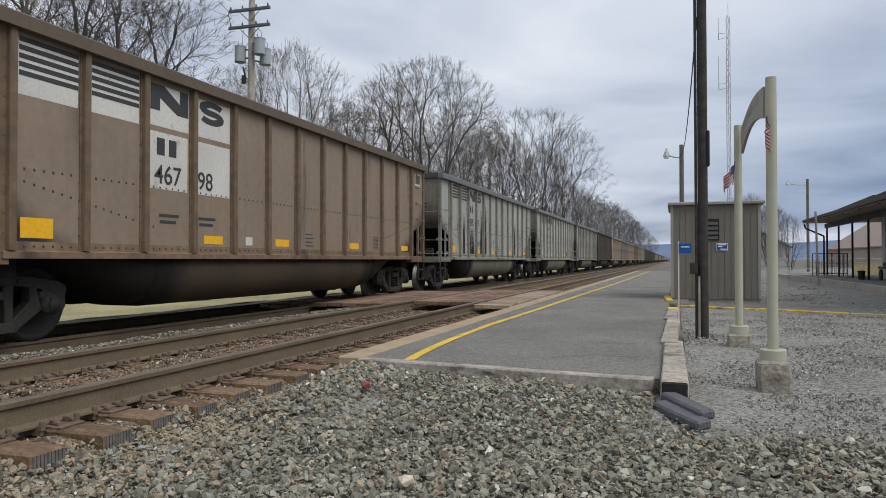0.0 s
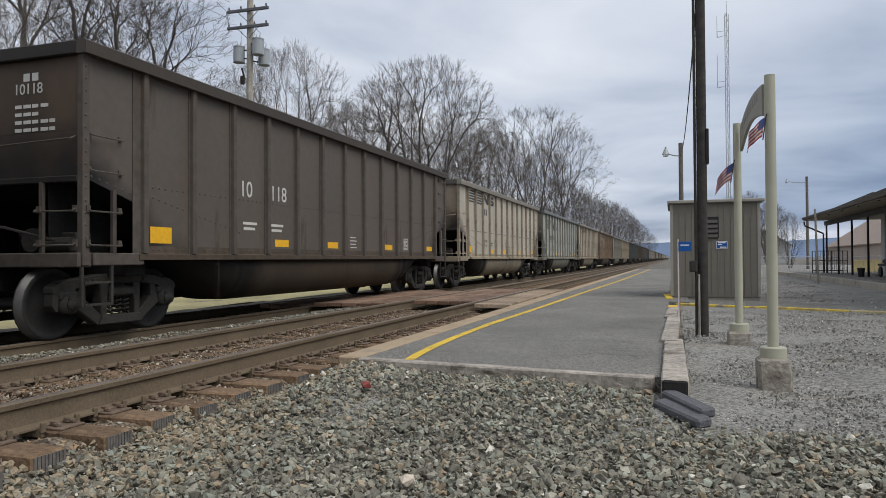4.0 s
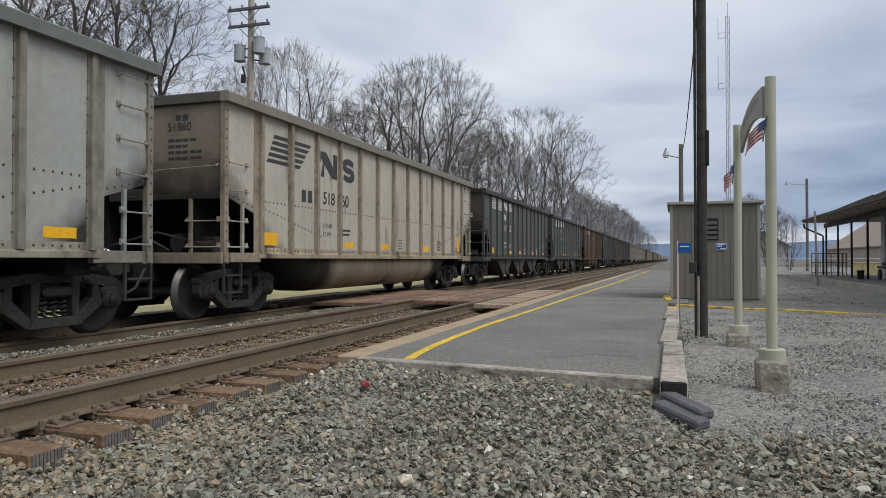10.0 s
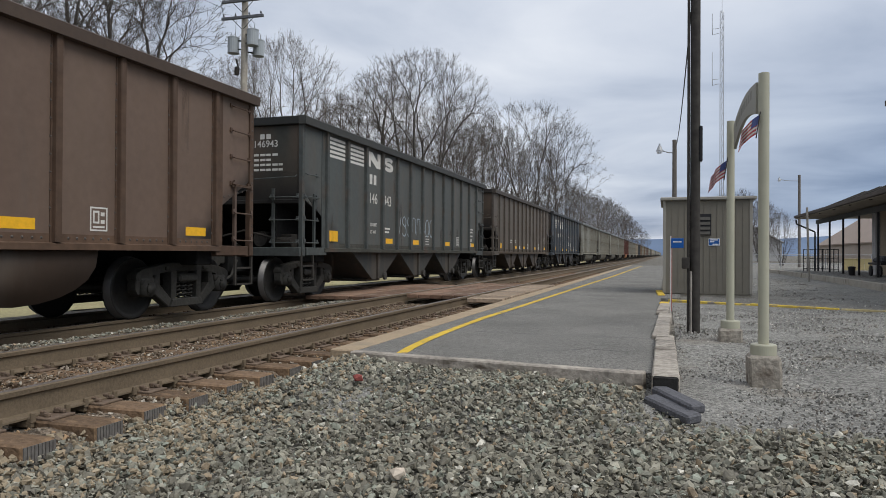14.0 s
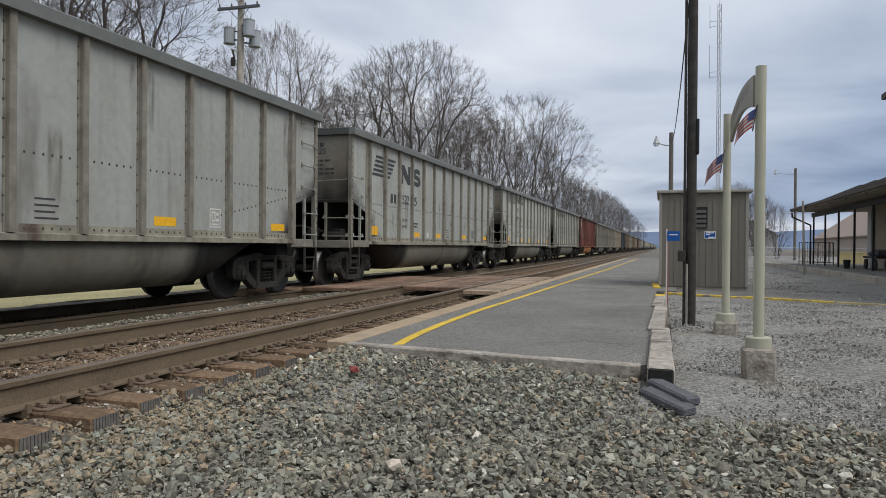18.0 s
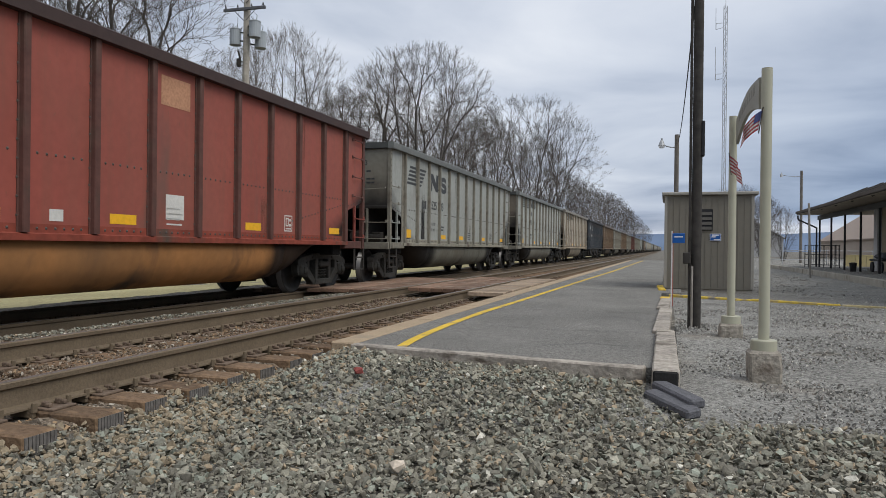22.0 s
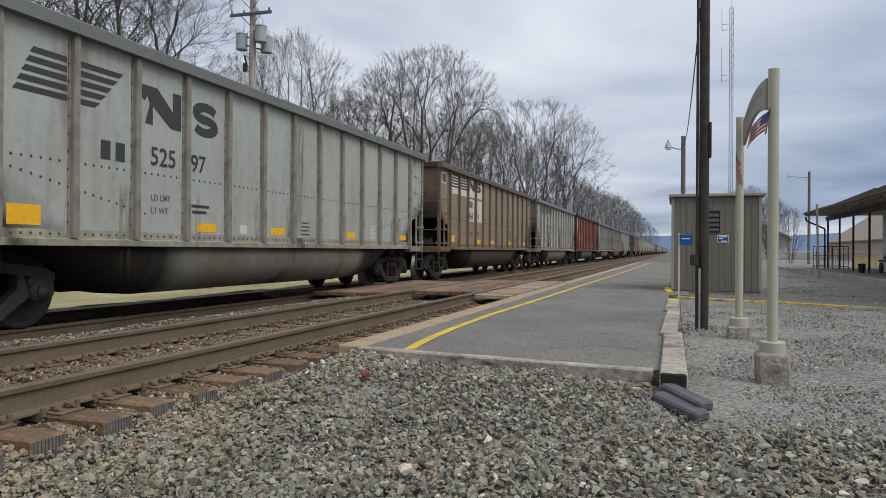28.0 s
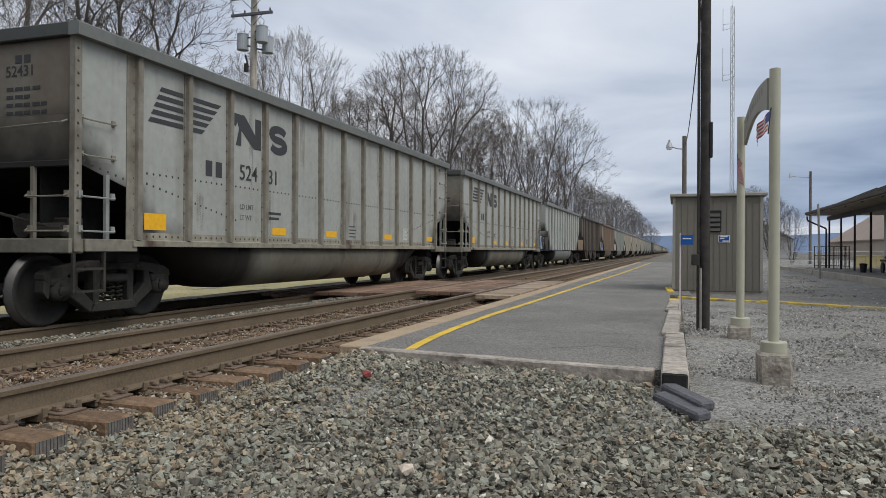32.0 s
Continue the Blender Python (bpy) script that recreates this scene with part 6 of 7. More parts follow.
# direction in degrees left of the track, distance, height, kind, spread
TREES = [(52.0, 31, 15.0, OVAL, 1.0), (48.6, 36, 17.5, SLIM, 1.1), (45.2, 38, 18.0, THIN, 1.3), (42.6, 42, 18.6, THIN, 1.4), (39.8, 44, 18.2, THIN, 1.5),
         (36.0, 64, 16.0, THIN, 1.2), (33.4, 52, 15.0, OVAL, 0.9), (30.0, 50, 16.2, DOME, 0.72), (27.6, 60, 15.0, OVAL, 0.9), (25.6, 62, 15.0, SLIM, 1.1), (24.0, 66, 16.0, THIN, 1.3),
         (31.0, 88, 17.0, BUSHY, 1.0), (26.4, 86, 16.0, BUSHY, 1.0), (22.4, 70, 18.8, SLIM, 1.5), (19.3, 66, 20.0, DOME, 0.95), (16.9, 72, 17.4, OVAL, 1.15), (20.6, 84, 16.0, BUSHY, 1.2), (17.4, 80, 16.5, BUSHY, 1.2), (15.2, 78, 15.5, BUSHY, 1.1),
         (13.8, 86, 17.6, OVAL, 1.2), (10.7, 92, 20.8, OPEN, 1.0), (12.2, 88, 16.4, BUSHY, 1.2), (8.4, 100, 19.6, OPEN, 0.8), (10.0, 100, 16.6, BUSHY, 1.3), (8.0, 112, 13.5, BUSHY, 1.2), (7.2, 128, 13.6, BUSHY, 1.2), (6.5, 145, 14.2, BUSHY, 1.2), (6.0, 162, 15.4, FAR_TREE, 1.3), (5.5, 178, 16.0, FAR_TREE, 1.3), (5.0, 195, 16.5, FAR_TREE, 1.3), (4.6, 212, 17.5, FAR_TREE, 1.3), (4.2, 240, 19.0, FAR_TREE, 1.3), (3.7, 276, 19.5, FAR_TREE, 1.3), (3.4, 300, 19.5, FAR_TREE, 1.2), (3.1, 333, 20, FAR_TREE, 1.2), (2.8, 370, 20, FAR_TREE, 1.2), (2.5, 419, 20, FAR_TREE, 1.2), (2.0, 505, 19.7, FAR_TREE, 1.2), (1.6, 600, 19.9, FAR_TREE, 1.2)]
for a, d, h, kind, spread in TREES:
    tree(-d * math.sin(radians(a)), d * math.cos(radians(a)), h, kind, spread)

for i in range(13):
    y = 3.0 + 4.2 * i
    tree(-21.5 - 2.2 * ((i * 5) % 3), y, 4.6 + 0.5 * ((i * 7) % 4), FAR_TREE, 1.9, "low tangled brush at the edge of the wood")

# ---- hills on the horizon ----


def hills(bm):
    top, low = [], []
    for i in range(41):
        x = -700 + 45 * i
        z = 22 + 20 * noise.noise(Vector((x * 0.0016, 3.1, 0))) + 6 * noise.noise(Vector((x * 0.008, 1.1, 0)))
        top.append(bm.verts.new((x, 1480, 12 + z))); low.append(bm.verts.new((x, 1380, -1)))
    for i in range(40):
        bm.faces.new((low[i], low[i + 1], top[i + 1], top[i]))


hill = put("backdrop", build(hills, "backdrop", "hill"))
tagged(hill, "hazy blue hills on the horizon", "hills", kind="structure")

# ---- station end ----


def shed():
    t = thing("shed", "taupe corrugated steel equipment shed with a flat roof", "shed", at=Matrix.Translation((0, 17.32, 0.17)))
    x0, x1, d, h = -0.06, 1.84, 2.6, 2.14
    def walls(bm):
        block(bm, x0, 0, -0.02, x1, d, h, 0.01)
    part("wall", build_bm(walls), "shed_wall", t)
    ribs = build(lambda bm: block(bm, -0.012, -0.016, 0.0, 0.012, 0, h - 0.04, 0.003), "rib", "shed_wall")
    for i in range(14):
        put("rib", ribs, t, Matrix.Translation((x0 + 0.06 + i * 0.138, 0, 0)))
    part("roof", build_bm(lambda bm: block(bm, x0 - 0.07, -0.10, h, x1 + 0.10, d + 0.1, h + 0.07, 0.012)), "shed_trim", t, "pale overhanging roof edge")
    for x in (x0 - 0.012, x1 - 0.05):
        part("corner_trim", build_bm(lambda bm: block(bm, x, -0.02, 0, x + 0.062, 0.05, h, 0.004)), "shed_trim", t)
    part("base", build_bm(lambda bm: block(bm, x0 + 0.04, 0.03, -0.25, x1 - 0.02, d, -0.02)), "concrete", t)
    v = part("louvre", build_bm(lambda bm: block(bm, 0.60, -0.03, 1.33, 0.98, 0, 1.82, 0.006)), "black_steel", t, "dark louvred vent")
    for i in range(4):
        part("slat", build_bm(lambda bm: prism(bm, [(-0.06, 1.35 + 0.11 * i), (-0.032, 1.35 + 0.11 * i), (-0.032, 1.42 + 0.11 * i), (-0.038, 1.42 + 0.11 * i)], "x", 0.625, 0.955)), "shed_shade", v)
    return t


shed()


def sign(name, x, y, z, w, h, label, bars):
    t = thing(name, label, "sign", at=Matrix.Translation((x, y, z)))
    part("panel", build_bm(lambda bm: block(bm, -w / 2, -0.006, -h / 2, w / 2, 0.0, h / 2, 0.003)), "white", t)
    part("face", build_bm(lambda bm: block(bm, -w / 2 + 0.012, -0.009, -h / 2 + 0.012, w / 2 - 0.012, -0.0065, h / 2 - 0.012)), "blue_sign", t, "blue face")
    for bx, bz, bw in bars:
        part("lettering", build_bm(lambda bm: block(bm, bx - bw / 2, -0.012, bz - 0.012, bx + bw / 2, -0.0095, bz + 0.012)), "white", t, "unreadable white lettering")
    return t


sign("sign", 1.04, 17.30, 1.345, 0.24, 0.165, "small blue sign with white lettering on the shed", ((0.0, 0.05, 0.16), (-0.04, 0.01, 0.09), (0.03, -0.05, 0.13)))
# a low post with a blue plate before the shed
pt = thing("sign_post", "thin red and white post with a blue plate", "sign post", at=Matrix.Translation((0.075, 12.0, 0.05)))
part("post", build_bm(lambda bm: block(bm, -0.016, -0.01, 0, 0.006, 0.01, 1.30)), "faded_white", pt)
part("flange", build_bm(lambda bm: block(bm, 0.0065, -0.012, 0.1, 0.018, 0.01, 1.30)), "sign_red", pt, "faded red flange")
part("plate", build_bm(lambda bm: block(bm, -0.0, -0.022, 1.11, 0.19, -0.0125, 1.265, 0.003)), "blue_sign", pt, "blue plate")
part("lettering", build_bm(lambda bm: block(bm, 0.03, -0.0245, 1.20, 0.16, -0.0225, 1.217)), "white", pt)


def arch():
    t = thing("sign_arch", "cream steel arch of two pipes carrying a curved name panel", "gateway sign")
    for x, y in ((0.78, 6.5), (0.70, 8.73)):
        part("post", build_bm(lambda bm: tube(bm, (x, y, 0.2), (x, y, 2.58), 0.043, n=44)), "post_enamel", t, smooth=False)
        part("collar", build_bm(lambda bm: (tube(bm, (x, y, 0.22), (x, y, 0.30), 0.104, n=44), tube(bm, (x, y, 0.30), (x, y, 0.308), 0.104, 0.097, n=44))), "post_enamel", t, "wide cream collar")
        def foot(bm):
            block(bm, x - 0.125, y - 0.125, -0.3, x + 0.125, y + 0.125, 0.219, 0.02)
            bmesh.ops.subdivide_edges(bm, edges=bm.edges[:], cuts=3, use_grid_fill=True)
            for v in bm.verts:
                v.co += noise.noise_vector(v.co * 7) * 0.022 * (1 if v.co.z < 0.2 else 0)
        part("footing", build_bm(foot), "footing", t, "crumbling concrete footing")
    # curved panel from the near post up to the far one
    ys = np.linspace(6.56, 8.66, 19)
    lower = [(y, 2.25 + 0.13 * math.sin(math.pi * (y - 6.56) / 2.1)) for y in ys]
    upper = [(y, 2.52 + 0.08 * math.sin(math.pi * (y - 6.56) / 2.1)) for y in ys]
    part("arch_panel", build_bm(lambda bm: prism(bm, lower + upper[::-1], "x", 0.725, 0.755)), "arch_panel", t, "bronze-grey arched panel")
    for i in range(9):
        y = 6.95 + 0.17 * i
        part("lettering", build_bm(lambda bm: block(bm, 0.7235, y - 0.05, 2.43 + 0.04 * math.sin(math.pi * (y - 6.56) / 2.1), 0.7248, y + 0.05, 2.50 + 0.04 * math.sin(math.pi * (y - 6.56) / 2.1))), "faint", t, "unreadable raised lettering")


arch()


FLAGS = []

# ---- a broken drain box in the lot ----
drain = thing("drain_box", "broken pale concrete drain box sunk in gravel", "drain", at=pose(2.62, 7.95, 0.05, 0, 0, 12))
for x0, y0, x1, y1 in ((-0.3, -0.3, -0.22, 0.3), (0.22, -0.3, 0.3, 0.3), (-0.218, -0.3, 0.218, -0.22), (-0.218, 0.22, 0.218, 0.3)):
    part("rim", build_bm(lambda bm: block(bm, x0, y0, -0.1, x1, y1, 0.06, 0.012)), "faded_white", drain)
# a near-black block paints the shade of the open hollow
part("opening", build_bm(lambda bm: block(bm, -0.218, -0.218, -0.1, 0.218, 0.218, 0.02)), "sooty", drain, "near-black block in place of the box's shaded hollow")


def flag(x, y, z, size, label):
    """A small striped flag hanging in folds from a post; it swings about its staff."""
    t = thing("flag", label, "flag", "small flags on the arch", at=Matrix.Translation((x, y, z)))
    part("staff", build_bm(lambda bm: tube(bm, (0.02 * size, 0, 0.10 * size), (-0.10 * size, 0, -0.66 * size), 0.005)), "dark_pole", t)

    def cloth(u, w):
        """Hanging from the staff: w down the staff, u out along the drooping cloth."""
        fold = (0.07 * math.sin(u * 9 + w * 1.6) + 0.03 * math.sin(u * 17 + w * 3)) * (0.2 + u)
        return Vector(((-0.09 * w - 0.60 * u + 0.10 * u * u) * size - 0.004, fold * size, (-0.56 * w - 0.30 * u - 0.22 * u * u) * size))
    for i in range(9):
        bm = bmesh.new()
        rows = [[bm.verts.new(cloth(j / 12, (i + k) / 9)) for k in (0, 1)] for j in range(13)]
        for p, q in zip(rows[:-1], rows[1:]):
            bm.faces.new((p[0], p[1], q[1], q[0]))
        bmesh.ops.solidify(bm, geom=bm.faces[:], thickness=0.002)
        part("stripe", bm, "flag_red" if i % 2 == 0 else "faded_white", t)
    bm = bmesh.new()
    rows = [[bm.verts.new(cloth(j / 12, k / 4 * 0.5) + Vector((0, -0.004, 0))) for k in range(5)] for j in range(5)]
    for p, q in zip(rows[:-1], rows[1:]):
        for k in range(4):
            bm.faces.new((p[k], p[k + 1], q[k + 1], q[k]))
    part("canton", bm, "flag_blue", t, "dark blue corner")
    FLAGS.append((t, (x, y, z)))


flag(0.742, 6.45, 2.22, 0.29, "small striped red and white flag with a blue corner")
flag(0.655, 8.62, 2.12, 0.34, "small striped flag hanging limp")


def dark_pole():
    t = thing("utility_pole", "dark weathered wooden pole with a conduit", "utility pole", at=Matrix.Translation((0.345, 9.44, 0)))
    def shaft(bm):
        tube(bm, (0, 0, -0.3), (0, 0, 9.5), 0.062, 0.054, n=36)
    part("shaft", build_bm(shaft), "dark_pole", t)
    part("conduit", build_bm(lambda bm: (tube(bm, (-0.080, -0.02, 0.0), (-0.080, -0.02, 9), 0.018, n=10))), "dark_pole", t, "brown conduit")
    part("conduit", build_bm(lambda bm: (tube(bm, (-0.05, -0.075, 0.0), (-0.05, -0.075, 0.85), 0.014, n=10))), "grey_pole", t, "grey conduit")
    part("junction_box", build_bm(lambda bm: block(bm, -0.16, -0.12, 0.88, -0.07, -0.03, 1.02, 0.01)), "dark_pole", t)
    part("meter_box", build_bm(lambda bm: block(bm, 0.045, -0.05, 2.22, 0.085, 0.06, 2.66, 0.008)), "black_steel", t, "black box on the side")


dark_pole()


def street_lamp(x, y, z, top, arm, label, r=0.05):
    t = thing("street_lamp", label, "street lamp", at=Matrix.Translation((x, y, z)))
    part("pole", build_bm(lambda bm: tube(bm, (0, 0, -0.2), (0, 0, top), r, r * 0.85, n=12)), "brown_pole", t)
    pts = [(-arm * math.sin(k * math.pi / 8) , 0, top - 0.45 + 0.22 * (1 - math.cos(k * math.pi / 8))) for k in range(5)]
    part("arm", build_bm(lambda bm: rod(bm, pts, 0.02)), "galvanised", t)
    e = pts[-1]
    part("lamp_head", build_bm(lambda bm: (tube(bm, (e[0], 0, e[2] - 0.14), (e[0], 0, e[2] + 0.05), 0.12, 0.05, n=12), tube(bm, (e[0], 0, e[2] + 0.05), (e[0], 0, e[2] + 0.12), 0.03, n=8))), "galvanised", t)
    part("lens", build_bm(lambda bm: tube(bm, (e[0], 0, e[2] - 0.22), (e[0], 0, e[2] - 0.14), 0.085, 0.11, n=12)), "lens", t, "clear lamp lens")


street_lamp(0.27, 26.0, 0.1, 4.95, 0.5, "old street lamp on a thin pole behind the shed", 0.085)
street_lamp(9.7, 60, 0.1, 7.1, 1.4, "distant street lamp on a wooden pole", 0.11)


def tower():
    """A slender lattice mast with whip aerials."""
    t = thing("radio_mast", "slender grey lattice radio mast", "radio mast", at=Matrix.Translation((3.95, 57, 0)))
    s, top = 0.15, 19.3
    legs = [(s * math.cos(a), s * math.sin(a)) for a in (0.5, 2.594, 4.689)]
    for a in legs:
        part("leg", build_bm(lambda bm: tube(bm, (*a, 0), (*a, top), 0.024, n=6)), "galvanised", t)
    def lace(bm):
        for i in range(3):
            a, b = legs[i], legs[(i + 1) % 3]
            for k in range(48):
                z = 0.2 + 0.4 * k
                p, q = (a, b) if k % 2 else (b, a)
                tube(bm, (*p, z), (*q, z + 0.4), 0.012, n=4)
    part("lacing", build_bm(lace), "galvanised", t)["kind"] = "stuff"
    for z, up in ((13.9, 2.4), (17.7, 1.5)):
        part("whip_aerial", build_bm(lambda bm: (rod(bm, [(-0.2, 0, z), (-0.66, 0, z - 0.1), (-0.66, 0, z + 0.35), (-0.2, 0, z + 0.35)], 0.018), tube(bm, (-0.68, 0, z - 0.1), (-0.68, 0, z + up), 0.02, n=6))), "galvanised", t)
    part("spike", build_bm(lambda bm: tube(bm, (0, 0, top), (0, 0, top + 1.0), 0.015)), "galvanised", t)


tower()


def line_pole(x, y):
    """The pole line's pole with two crossarms and three transformers."""
    t = thing("utility_pole", "tall grey wooden pole with crossarms and transformers", "utility pole", at=pose(x, y, -0.4, 0, 0.4, 0))
    top = 16.6
    part("shaft", build_bm(lambda bm: tube(bm, (0, 0, 0), (0, 0, top), 0.21, 0.165, n=16)), "tan_pole", t, "bare sun-bleached shaft")
    for z in (14.85, 13.95):
        a = part("crossarm", build_bm(lambda bm: block(bm, -1.26, -0.3, z - 0.075, 1.26, -0.17, z + 0.075, 0.012)), "arm_wood", t, "dark grey crossarm")
        for dx in (-1.15, -0.42, 0.42, 1.12):
            part("insulator", build_bm(lambda bm: (tube(bm, (dx, -0.235, z + 0.075), (dx, -0.235, z + 0.15), 0.02, n=6), tube(bm, (dx, -0.235, z + 0.12), (dx, -0.235, z + 0.24), 0.055, 0.03, n=8))), "insulator", a, "dark insulator")
        part("brace", build_bm(lambda bm: (rod(bm, [(-0.62, -0.2, z - 0.07), (-0.05, -0.2, z - 0.6)], 0.018), rod(bm, [(0.62, -0.2, z - 0.07), (0.05, -0.2, z - 0.6)], 0.018))), "black_steel", a)
    for dx, dy, z in ((-0.60, -0.12, 12.55), (0.62, -0.2, 12.85), (0.60, 0.42, 12.45)):
        r = 0.30
        c = part("transformer", build_bm(lambda bm: (tube(bm, (dx, dy, z - 0.43), (dx, dy, z + 0.36), r, n=20), tube(bm, (dx, dy, z + 0.36), (dx, dy, z + 0.40), r * 1.07, n=20), tube(bm, (dx, dy, z + 0.40), (dx, dy, z + 0.47), r, r * 0.5, n=20), tube(bm, (dx, dy, z - 0.45), (dx, dy, z - 0.41), r * 1.04, n=20))), "can", t, "grey-green transformer can")
        part("bushing", build_bm(lambda bm: (tube(bm, (dx + 0.1, dy, z + 0.42), (dx + 0.13, dy, z + 0.72), 0.035, 0.02, n=6), tube(bm, (dx - 0.1, dy, z + 0.42), (dx - 0.12, dy, z + 0.68), 0.03, 0.02, n=6))), "can", c)
        part("bracket", build_bm(lambda bm: (rod(bm, [(dx * 0.5, dy, z + 0.2), (0, 0, z + 0.2)], 0.04), rod(bm, [(dx * 0.5, dy, z - 0.25), (0, 0, z - 0.25)], 0.04))), "black_steel", c)
        part("lead_wire", build_bm(lambda bm: rod(bm, [(dx + 0.13, dy, z + 0.72), (dx * 0.7, -0.2, z + 1.0), (dx * 0.55, -0.22, 13.9)], 0.009, 4)), "cable", c)
    part("cutout", build_bm(lambda bm: (block(bm, -0.42, -0.3, 10.9, -0.22, -0.1, 11.35, 0.03), tube(bm, (-0.2, -0.25, 11.3), (-0.3, -0.3, 11.75), 0.05, n=8), rod(bm, [(-0.3, -0.2, 11.2), (0, 0, 11.2)], 0.03))), "gear", t, "dark hanging gear")
    part("drop_wire", build_bm(lambda bm: rod(bm, [(-1.15, -0.24, 14.1), (-1.3, -0.3, 14.9), (-1.7, -0.6, 15.35)], 0.012, 4)), "cable", t)
    return t


line_pole(-21.6, 33.0)


def cable(a, b, sag, r, label):
    a, b = Vector(a), Vector(b)
    pts = [a.lerp(b, i / 24) - Vector((0, 0, 4 * sag * (i / 24) * (1 - i / 24))) for i in range(25)]
    tagged(put("cable", build(lambda bm: rod(bm, pts, r, 4), "cable", "cable")), label, "cable", "overhead wires")


cable((0.29, 9.44, 4.1), (0.27, 26.0, 4.75), 0.45, 0.009, "thin black wire from the pole to the street lamp")
for dx, z in ((-1.15, 15.08), (1.12, 15.08), (-0.42, 15.08), (-1.15, 14.18)):
    cable((-21.6 + dx, 33, z), (-23.5 + dx, -8, z + 0.3), 0.5, 0.010, "overhead wire of the pole line")

# ---- walkway, station platform and canopy ----
walkway = thing("walkway", "asphalt walkway with a yellow edge from the platform to the station", "walkway", kind="structure")
part("surface", build_bm(lambda bm: prism(bm, [(0.05, 15.62), (3.0, 14.24), (4.3, 13.9), (12, 13.5), (12, 15.2), (3.8, 15.9), (1.9, 17.2), (0.31, 17.25), (0.31, 15.7)], "z", -0.2, 0.092)), "asphalt", walkway)
part("yellow_kerb", timber(0.06, 15.58, 0.125, 1.55, 14.88, 0.112, 0.11, 0.14), "kerb_yellow", walkway, "worn yellow kerb")
part("yellow_kerb", timber(1.56, 14.875, 0.125, 2.95, 14.22, 0.110, 0.11, 0.14), "kerb_yellow", walkway, "worn yellow kerb")
part("faded_kerb", timber(2.97, 14.20, 0.11, 4.3, 13.86, 0.105, 0.12, 0.14), "faded_yellow", walkway, "kerb with yellow paint nearly gone")
part("yellow_timber", timber(-0.10, 16.5, 0.178, -0.17, 18.4, 0.178, 0.15, 0.15), "yellow_paint", platform, "yellow painted timber")
part("yellow_tip", timber(-0.035, 13.3, 0.1895, -0.02, 13.74, 0.1895, 0.17, 0.02), "yellow_paint", platform, "yellow paint on the timber's end")

station = thing("station_platform", "concrete platform edge at the station canopy", "platform", kind="structure")
part("kerb", build_bm(lambda bm: prism(bm, [(5.40, 16.4), (5.52, 26), (5.48, 36), (5.2, 46), (18, 46), (18, 16.4)], "z", -0.2, 0.30)), "concrete", station)
part("surface", build_bm(lambda bm: prism(bm, [(5.62, 16.4), (5.74, 26), (5.70, 36), (5.45, 45.8), (17.8, 45.8), (17.8, 16.4)], "z", 0.28, 0.304)), "asphalt", station)


def canopy():
    t = thing("station_canopy", "dark timber platform canopy on black steel posts", "canopy")
    part("roof", build_bm(lambda bm: prism(bm, [(6.05, 2.86), (6.05, 2.98), (9.0, 3.7), (9.1, 3.7), (12.2, 2.98), (12.2, 2.86)], "y", 12, 38.6)), "shingle", t, "brown shingled roof")
    part("fascia", build_bm(lambda bm: block(bm, 6.0, 12, 2.88, 6.04, 38.6, 2.99)), "shingle", t, "brown gutter board")
    part("soffit", build_bm(lambda bm: prism(bm, [(6.06, 2.835), (6.06, 2.853), (12.2, 2.853), (12.2, 2.835)], "y", 12.02, 38.58)), "soffit", t, "tan boarded soffit")
    part("beam", build_bm(lambda bm: (block(bm, 6.93, 12, 2.58, 7.07, 38.4, 2.78), block(bm, 10.93, 12, 2.58, 11.07, 38.4, 2.78))), "black_steel", t)
    for y in (38.2, 35.65, 33.1, 30.55, 28.0, 25.4, 22.8):
        for x in (7.0, 11.0):
            part("post", build_bm(lambda bm: block(bm, x - 0.036, y - 0.036, 0.3, x + 0.036, y + 0.036, 2.6, 0.008)), "black_steel", t)
        part("rafter", build_bm(lambda bm: (tube(bm, (6.1, y, 2.84), (9.0, y, 4.08), 0.05, n=6), tube(bm, (12.1, y, 2.84), (9.0, y, 4.08), 0.05, n=6))), "dark_pole", t)
    part("downpipe", build_bm(lambda bm: rod(bm, [(6.08, 38.5, 2.8), (6.1, 38.5, 2.6), (6.9, 38.4, 2.2), (6.9, 38.4, 0.3)], 0.04)), "black_steel", t)
    return t


canopy()


def baggage_cart():
    t = thing("baggage_cart", "black iron-wheeled baggage cart under the canopy", "cart", at=pose(7.62, 29.3, 0.304, 0, 0, 0))
    part("deck", build_bm(lambda bm: block(bm, -0.42, -0.85, 0.42, 0.34, 0.85, 0.5, 0.02)), "black_steel", t)
    for x in (-0.38, 0.30):
        for y in (-0.6, 0.6):
            part("wheel", build_bm(lambda bm: tube(bm, (x - 0.03, y, 0.2), (x + 0.03, y, 0.2), 0.2, n=14)), "black_steel", t)
    part("load", build_bm(lambda bm: (block(bm, -0.36, -0.75, 0.502, 0.26, 0.1, 0.74, 0.06), block(bm, -0.3, 0.12, 0.502, 0.3, 0.75, 0.66, 0.06))), "tar", t, "dark covered load")
    part("handle", build_bm(lambda bm: rod(bm, [(0, -0.85, 0.46), (0, -1.05, 0.30), (0, -1.12, 0.02)], 0.025)), "black_steel", t)


baggage_cart()

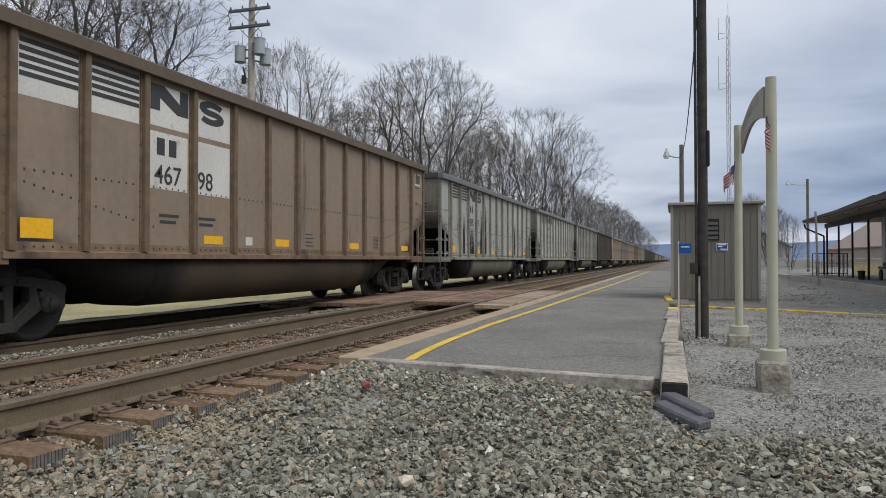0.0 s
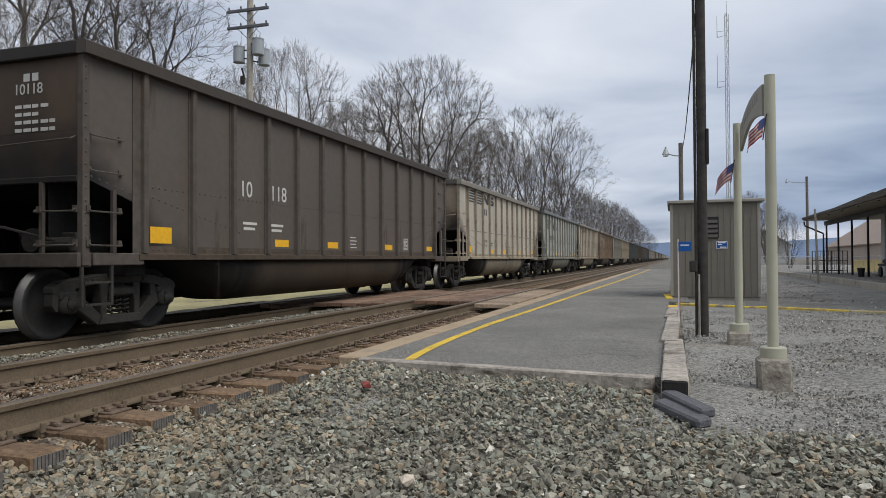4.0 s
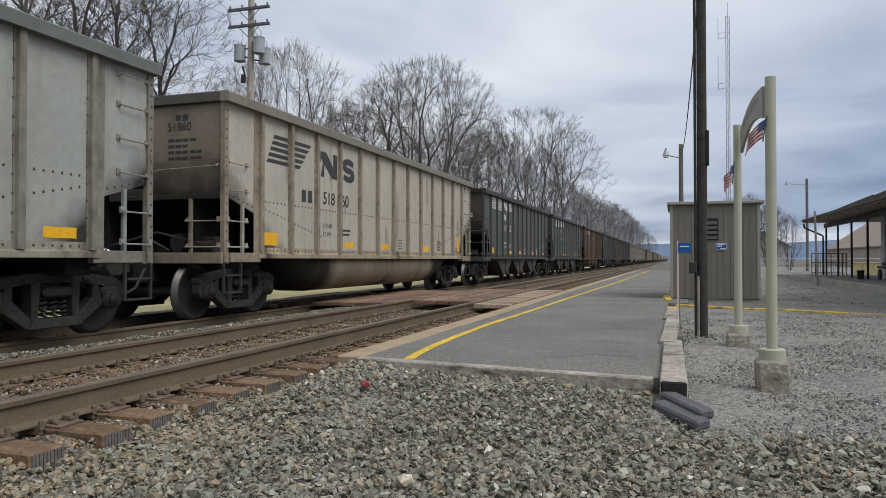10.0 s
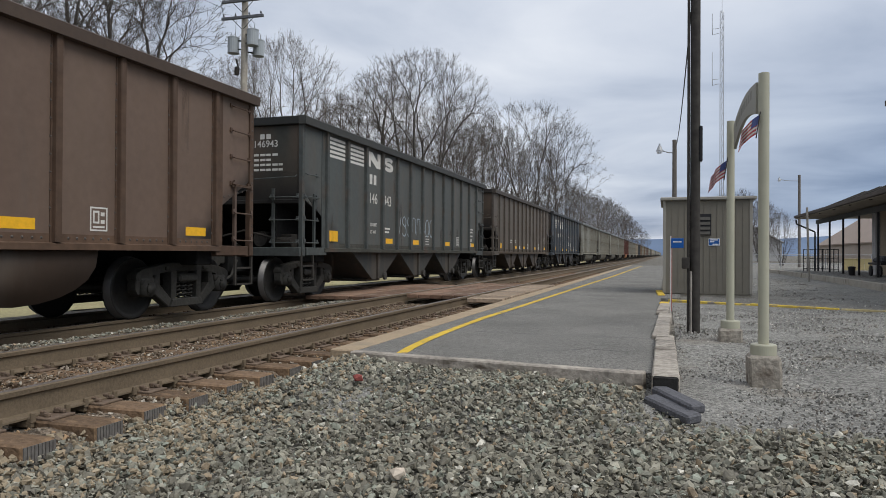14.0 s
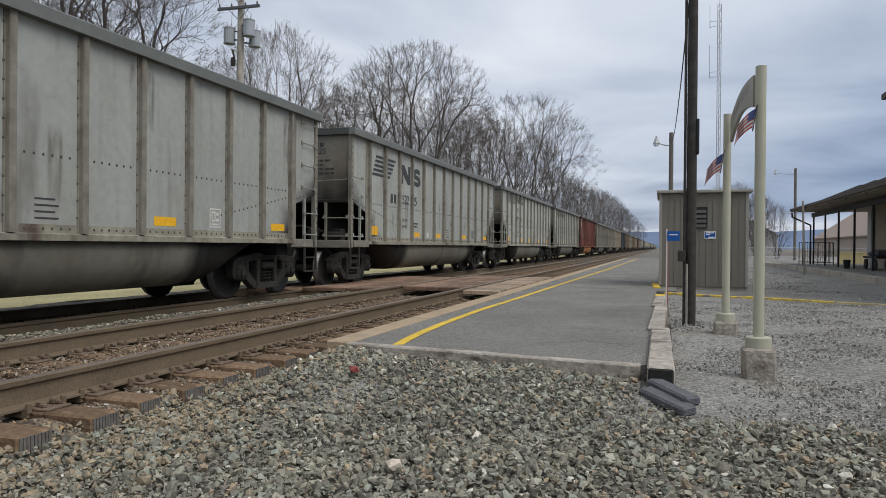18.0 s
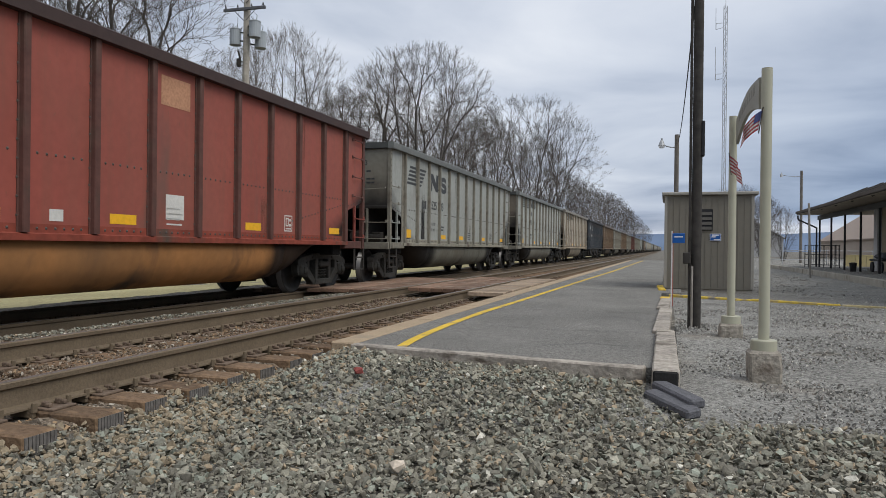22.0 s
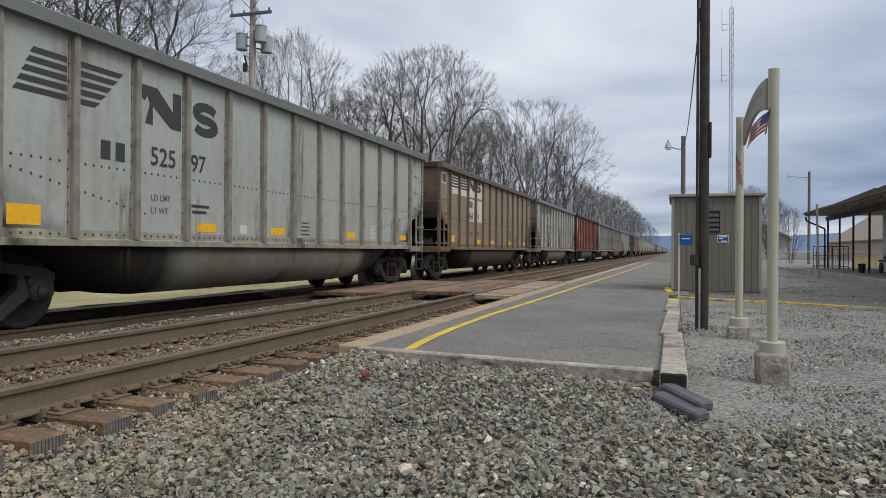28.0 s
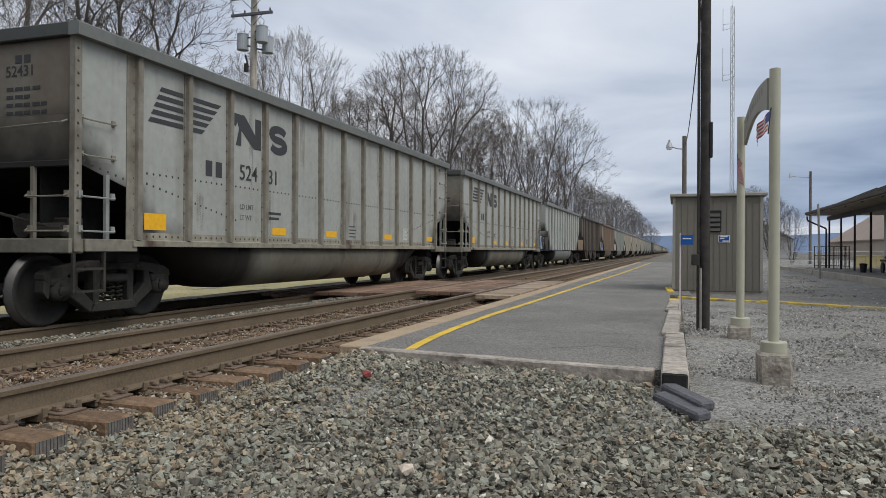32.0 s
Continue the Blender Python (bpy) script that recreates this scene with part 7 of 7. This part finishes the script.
planter = thing("planter", "dark round planter at the foot of a canopy post", "planter", at=Matrix.Translation((6.72, 30.4, 0.304)))
part("pot", build_bm(lambda bm: (tube(bm, (0, 0, 0), (0, 0, 0.30), 0.10, 0.13, n=20), tube(bm, (0, 0, 0.30), (0, 0, 0.33), 0.142, n=20))), "black_steel", planter)
part("soil", build_bm(lambda bm: tube(bm, (0, 0, 0.331), (0, 0, 0.35), 0.12, 0.07, n=12)), "leaf_litter", planter, "dry brown soil")

depot = thing("station_building", "tan station building with a dark overhanging roof", "station", at=Matrix.Translation((0, 0, 0)))
part("wall", build_bm(lambda bm: (block(bm, 8.0, 14.0, 0.3, 13.0, 20.6, 5.0), block(bm, 8.02, 20.6, 0.3, 10.8, 32.2, 2.84))), "brick_wall", depot)
part("corner_post", build_bm(lambda bm: block(bm, 7.86, 31.8, 0.3, 8.018, 32.3, 2.83)), "pale_wall", depot, "pale corner board")
part("eave", build_bm(lambda bm: prism(bm, [(5.5, 5.0), (5.5, 5.14), (9.5, 7.4), (13.5, 5.14), (13.5, 5.0)], "y", 12.6, 21.4)), "shingle", depot, "dark overhanging roof")


def house(name, x, y, w, d, h, ridge, wall, roof, label):
    t = thing(name, label, "building", at=Matrix.Translation((x, y, 0)))
    part("wall", build_bm(lambda bm: prism(bm, [(-w / 2, 0), (w / 2, 0), (w / 2, h), (0, ridge), (-w / 2, h)], "y", 0, d)), wall, t)
    for s in (-1, 1):
        part("roof", build_bm(lambda bm: prism(bm, [(s * (w / 2 + 0.3), h - 0.1), (s * (w / 2 + 0.3), h + 0.05), (0, ridge + 0.2), (0, ridge + 0.03)], "y", -0.4, d + 0.4)), roof, t)
    return t


house("warehouse", 29.5, 92, 14, 30, 2.6, 7.4, "tan_siding", "warehouse_roof", "long grey warehouse with a brown pitched roof")
house("warehouse", 12.5, 120, 9, 24, 3.0, 5.6, "pale_wall", "pale_wall", "distant pale building with a pitched metal roof")
low_wall = thing("low_wall", "low cream-yellow board wall behind the canopy", "wall", at=Matrix.Translation((8.7, 41.2, 0.3)))
boards = build(lambda bm: block(bm, 0.01, 0, 0, 0.49, 0.06, 0.55, 0.008), "board", "yellow_wall")
for i in range(7):
    put("board", boards, low_wall, Matrix.Translation((0.5 * i, 0, 0)))
part("cap", build_bm(lambda bm: block(bm, -0.02, -0.02, 0.552, 3.52, 0.08, 0.60, 0.01)), "yellow_wall", low_wall)
fence = thing("fence", "low grey pipe railing at the back of the station platform", "fence")
posts = build(lambda bm: tube(bm, (0, 0, 0), (0, 0, 1.1), 0.025, n=8), "post", "galvanised")
rails = build(lambda bm: tube(bm, (0, 0, 0), (2.4, 0, 0), 0.02, n=8), "rail", "galvanised")
for i in range(6):
    put("post", posts, fence, Matrix.Translation((4.2 + 2.4 * i, 47.0, 0.05)))
    for z in (0.55, 1.1):
        put("rail", rails, fence, Matrix.Translation((4.2 + 2.4 * i, 47.0, z)))
cage = thing("trolley_cage", "dark mesh cage under the canopy", "cage", at=Matrix.Translation((6.3, 36.9, 0.304)))
for x, y in ((0, 0), (1.3, 0), (0, 0.9), (1.3, 0.9), (0.65, 0)):
    part("upright", build_bm(lambda bm: block(bm, x - 0.016, y - 0.016, 0, x + 0.016, y + 0.016, 1.05)), "black_steel", cage)
for z in (0.12, 0.6, 1.04):
    for y in (0, 0.9):
        part("bar", build_bm(lambda bm: block(bm, 0.017, y - 0.012, z - 0.012, 1.283, y + 0.012, z + 0.012)), "black_steel", cage)
for i in range(16):
    part("wire", build_bm(lambda bm: tube(bm, (0.08 * i + 0.05, 0, 0.1), (0.08 * i + 0.05, 0, 1.05), 0.006, n=4)), "black_steel", cage)
for x, y, h in ((5.2, 66, 6.2), (6.5, 70, 6.8), (7.6, 64, 5.6), (8.6, 74, 6.0), (4.3, 72, 5.4), (9.6, 68, 4.8)):
    tree(x, y, h, BUSHY, 1.0, "bushy bare shrub tree behind the station")
tagged(put("post", build(lambda bm: tube(bm, (0, 0, 0), (0, 0, 2.8), 0.038, n=10), "post", "grey_pole"), None, pose(4.95, 28.6, 0.0, 0, -1.5, 0)), "thin grey leaning post beside the station platform", "post")

def motions():
    """Everything that moves: the train, its wheels and the two flags in the wind."""
    train_motions()
    for (t, at), turns in zip(FLAGS, FLAG_TURNS):
        walk(t, [(second, pose(*at, 0, 0, turn)) for second, turn in turns])


FLAG_TURNS = (
    ((0, 88), (1, 20), (2, 0), (3, 30), (4.5, 10), (6, -25), (7, 55), (8, 0), (9, -30), (10, 10), (11, 0), (12, 10), (13, 50), (14, 10), (17, 12), (18, 5), (20, 0), (22, 8), (25, 0), (28, 5), (30, 15), (31, 42), (32, 45)),
    ((0, 50), (1, -10), (2, 0), (3, -10), (4.5, 10), (6, 30), (7, 40), (8, 0), (9, 10), (10, 55), (11, 35), (12, 115), (13, 65), (14, -15), (17, 0), (18, 0), (19, 50), (20, 40), (21, 40), (22, 125), (23, 45), (24, 10), (25, 55), (28, 100), (29, 130), (30, 105), (31, 130), (32, 100)))
motions()
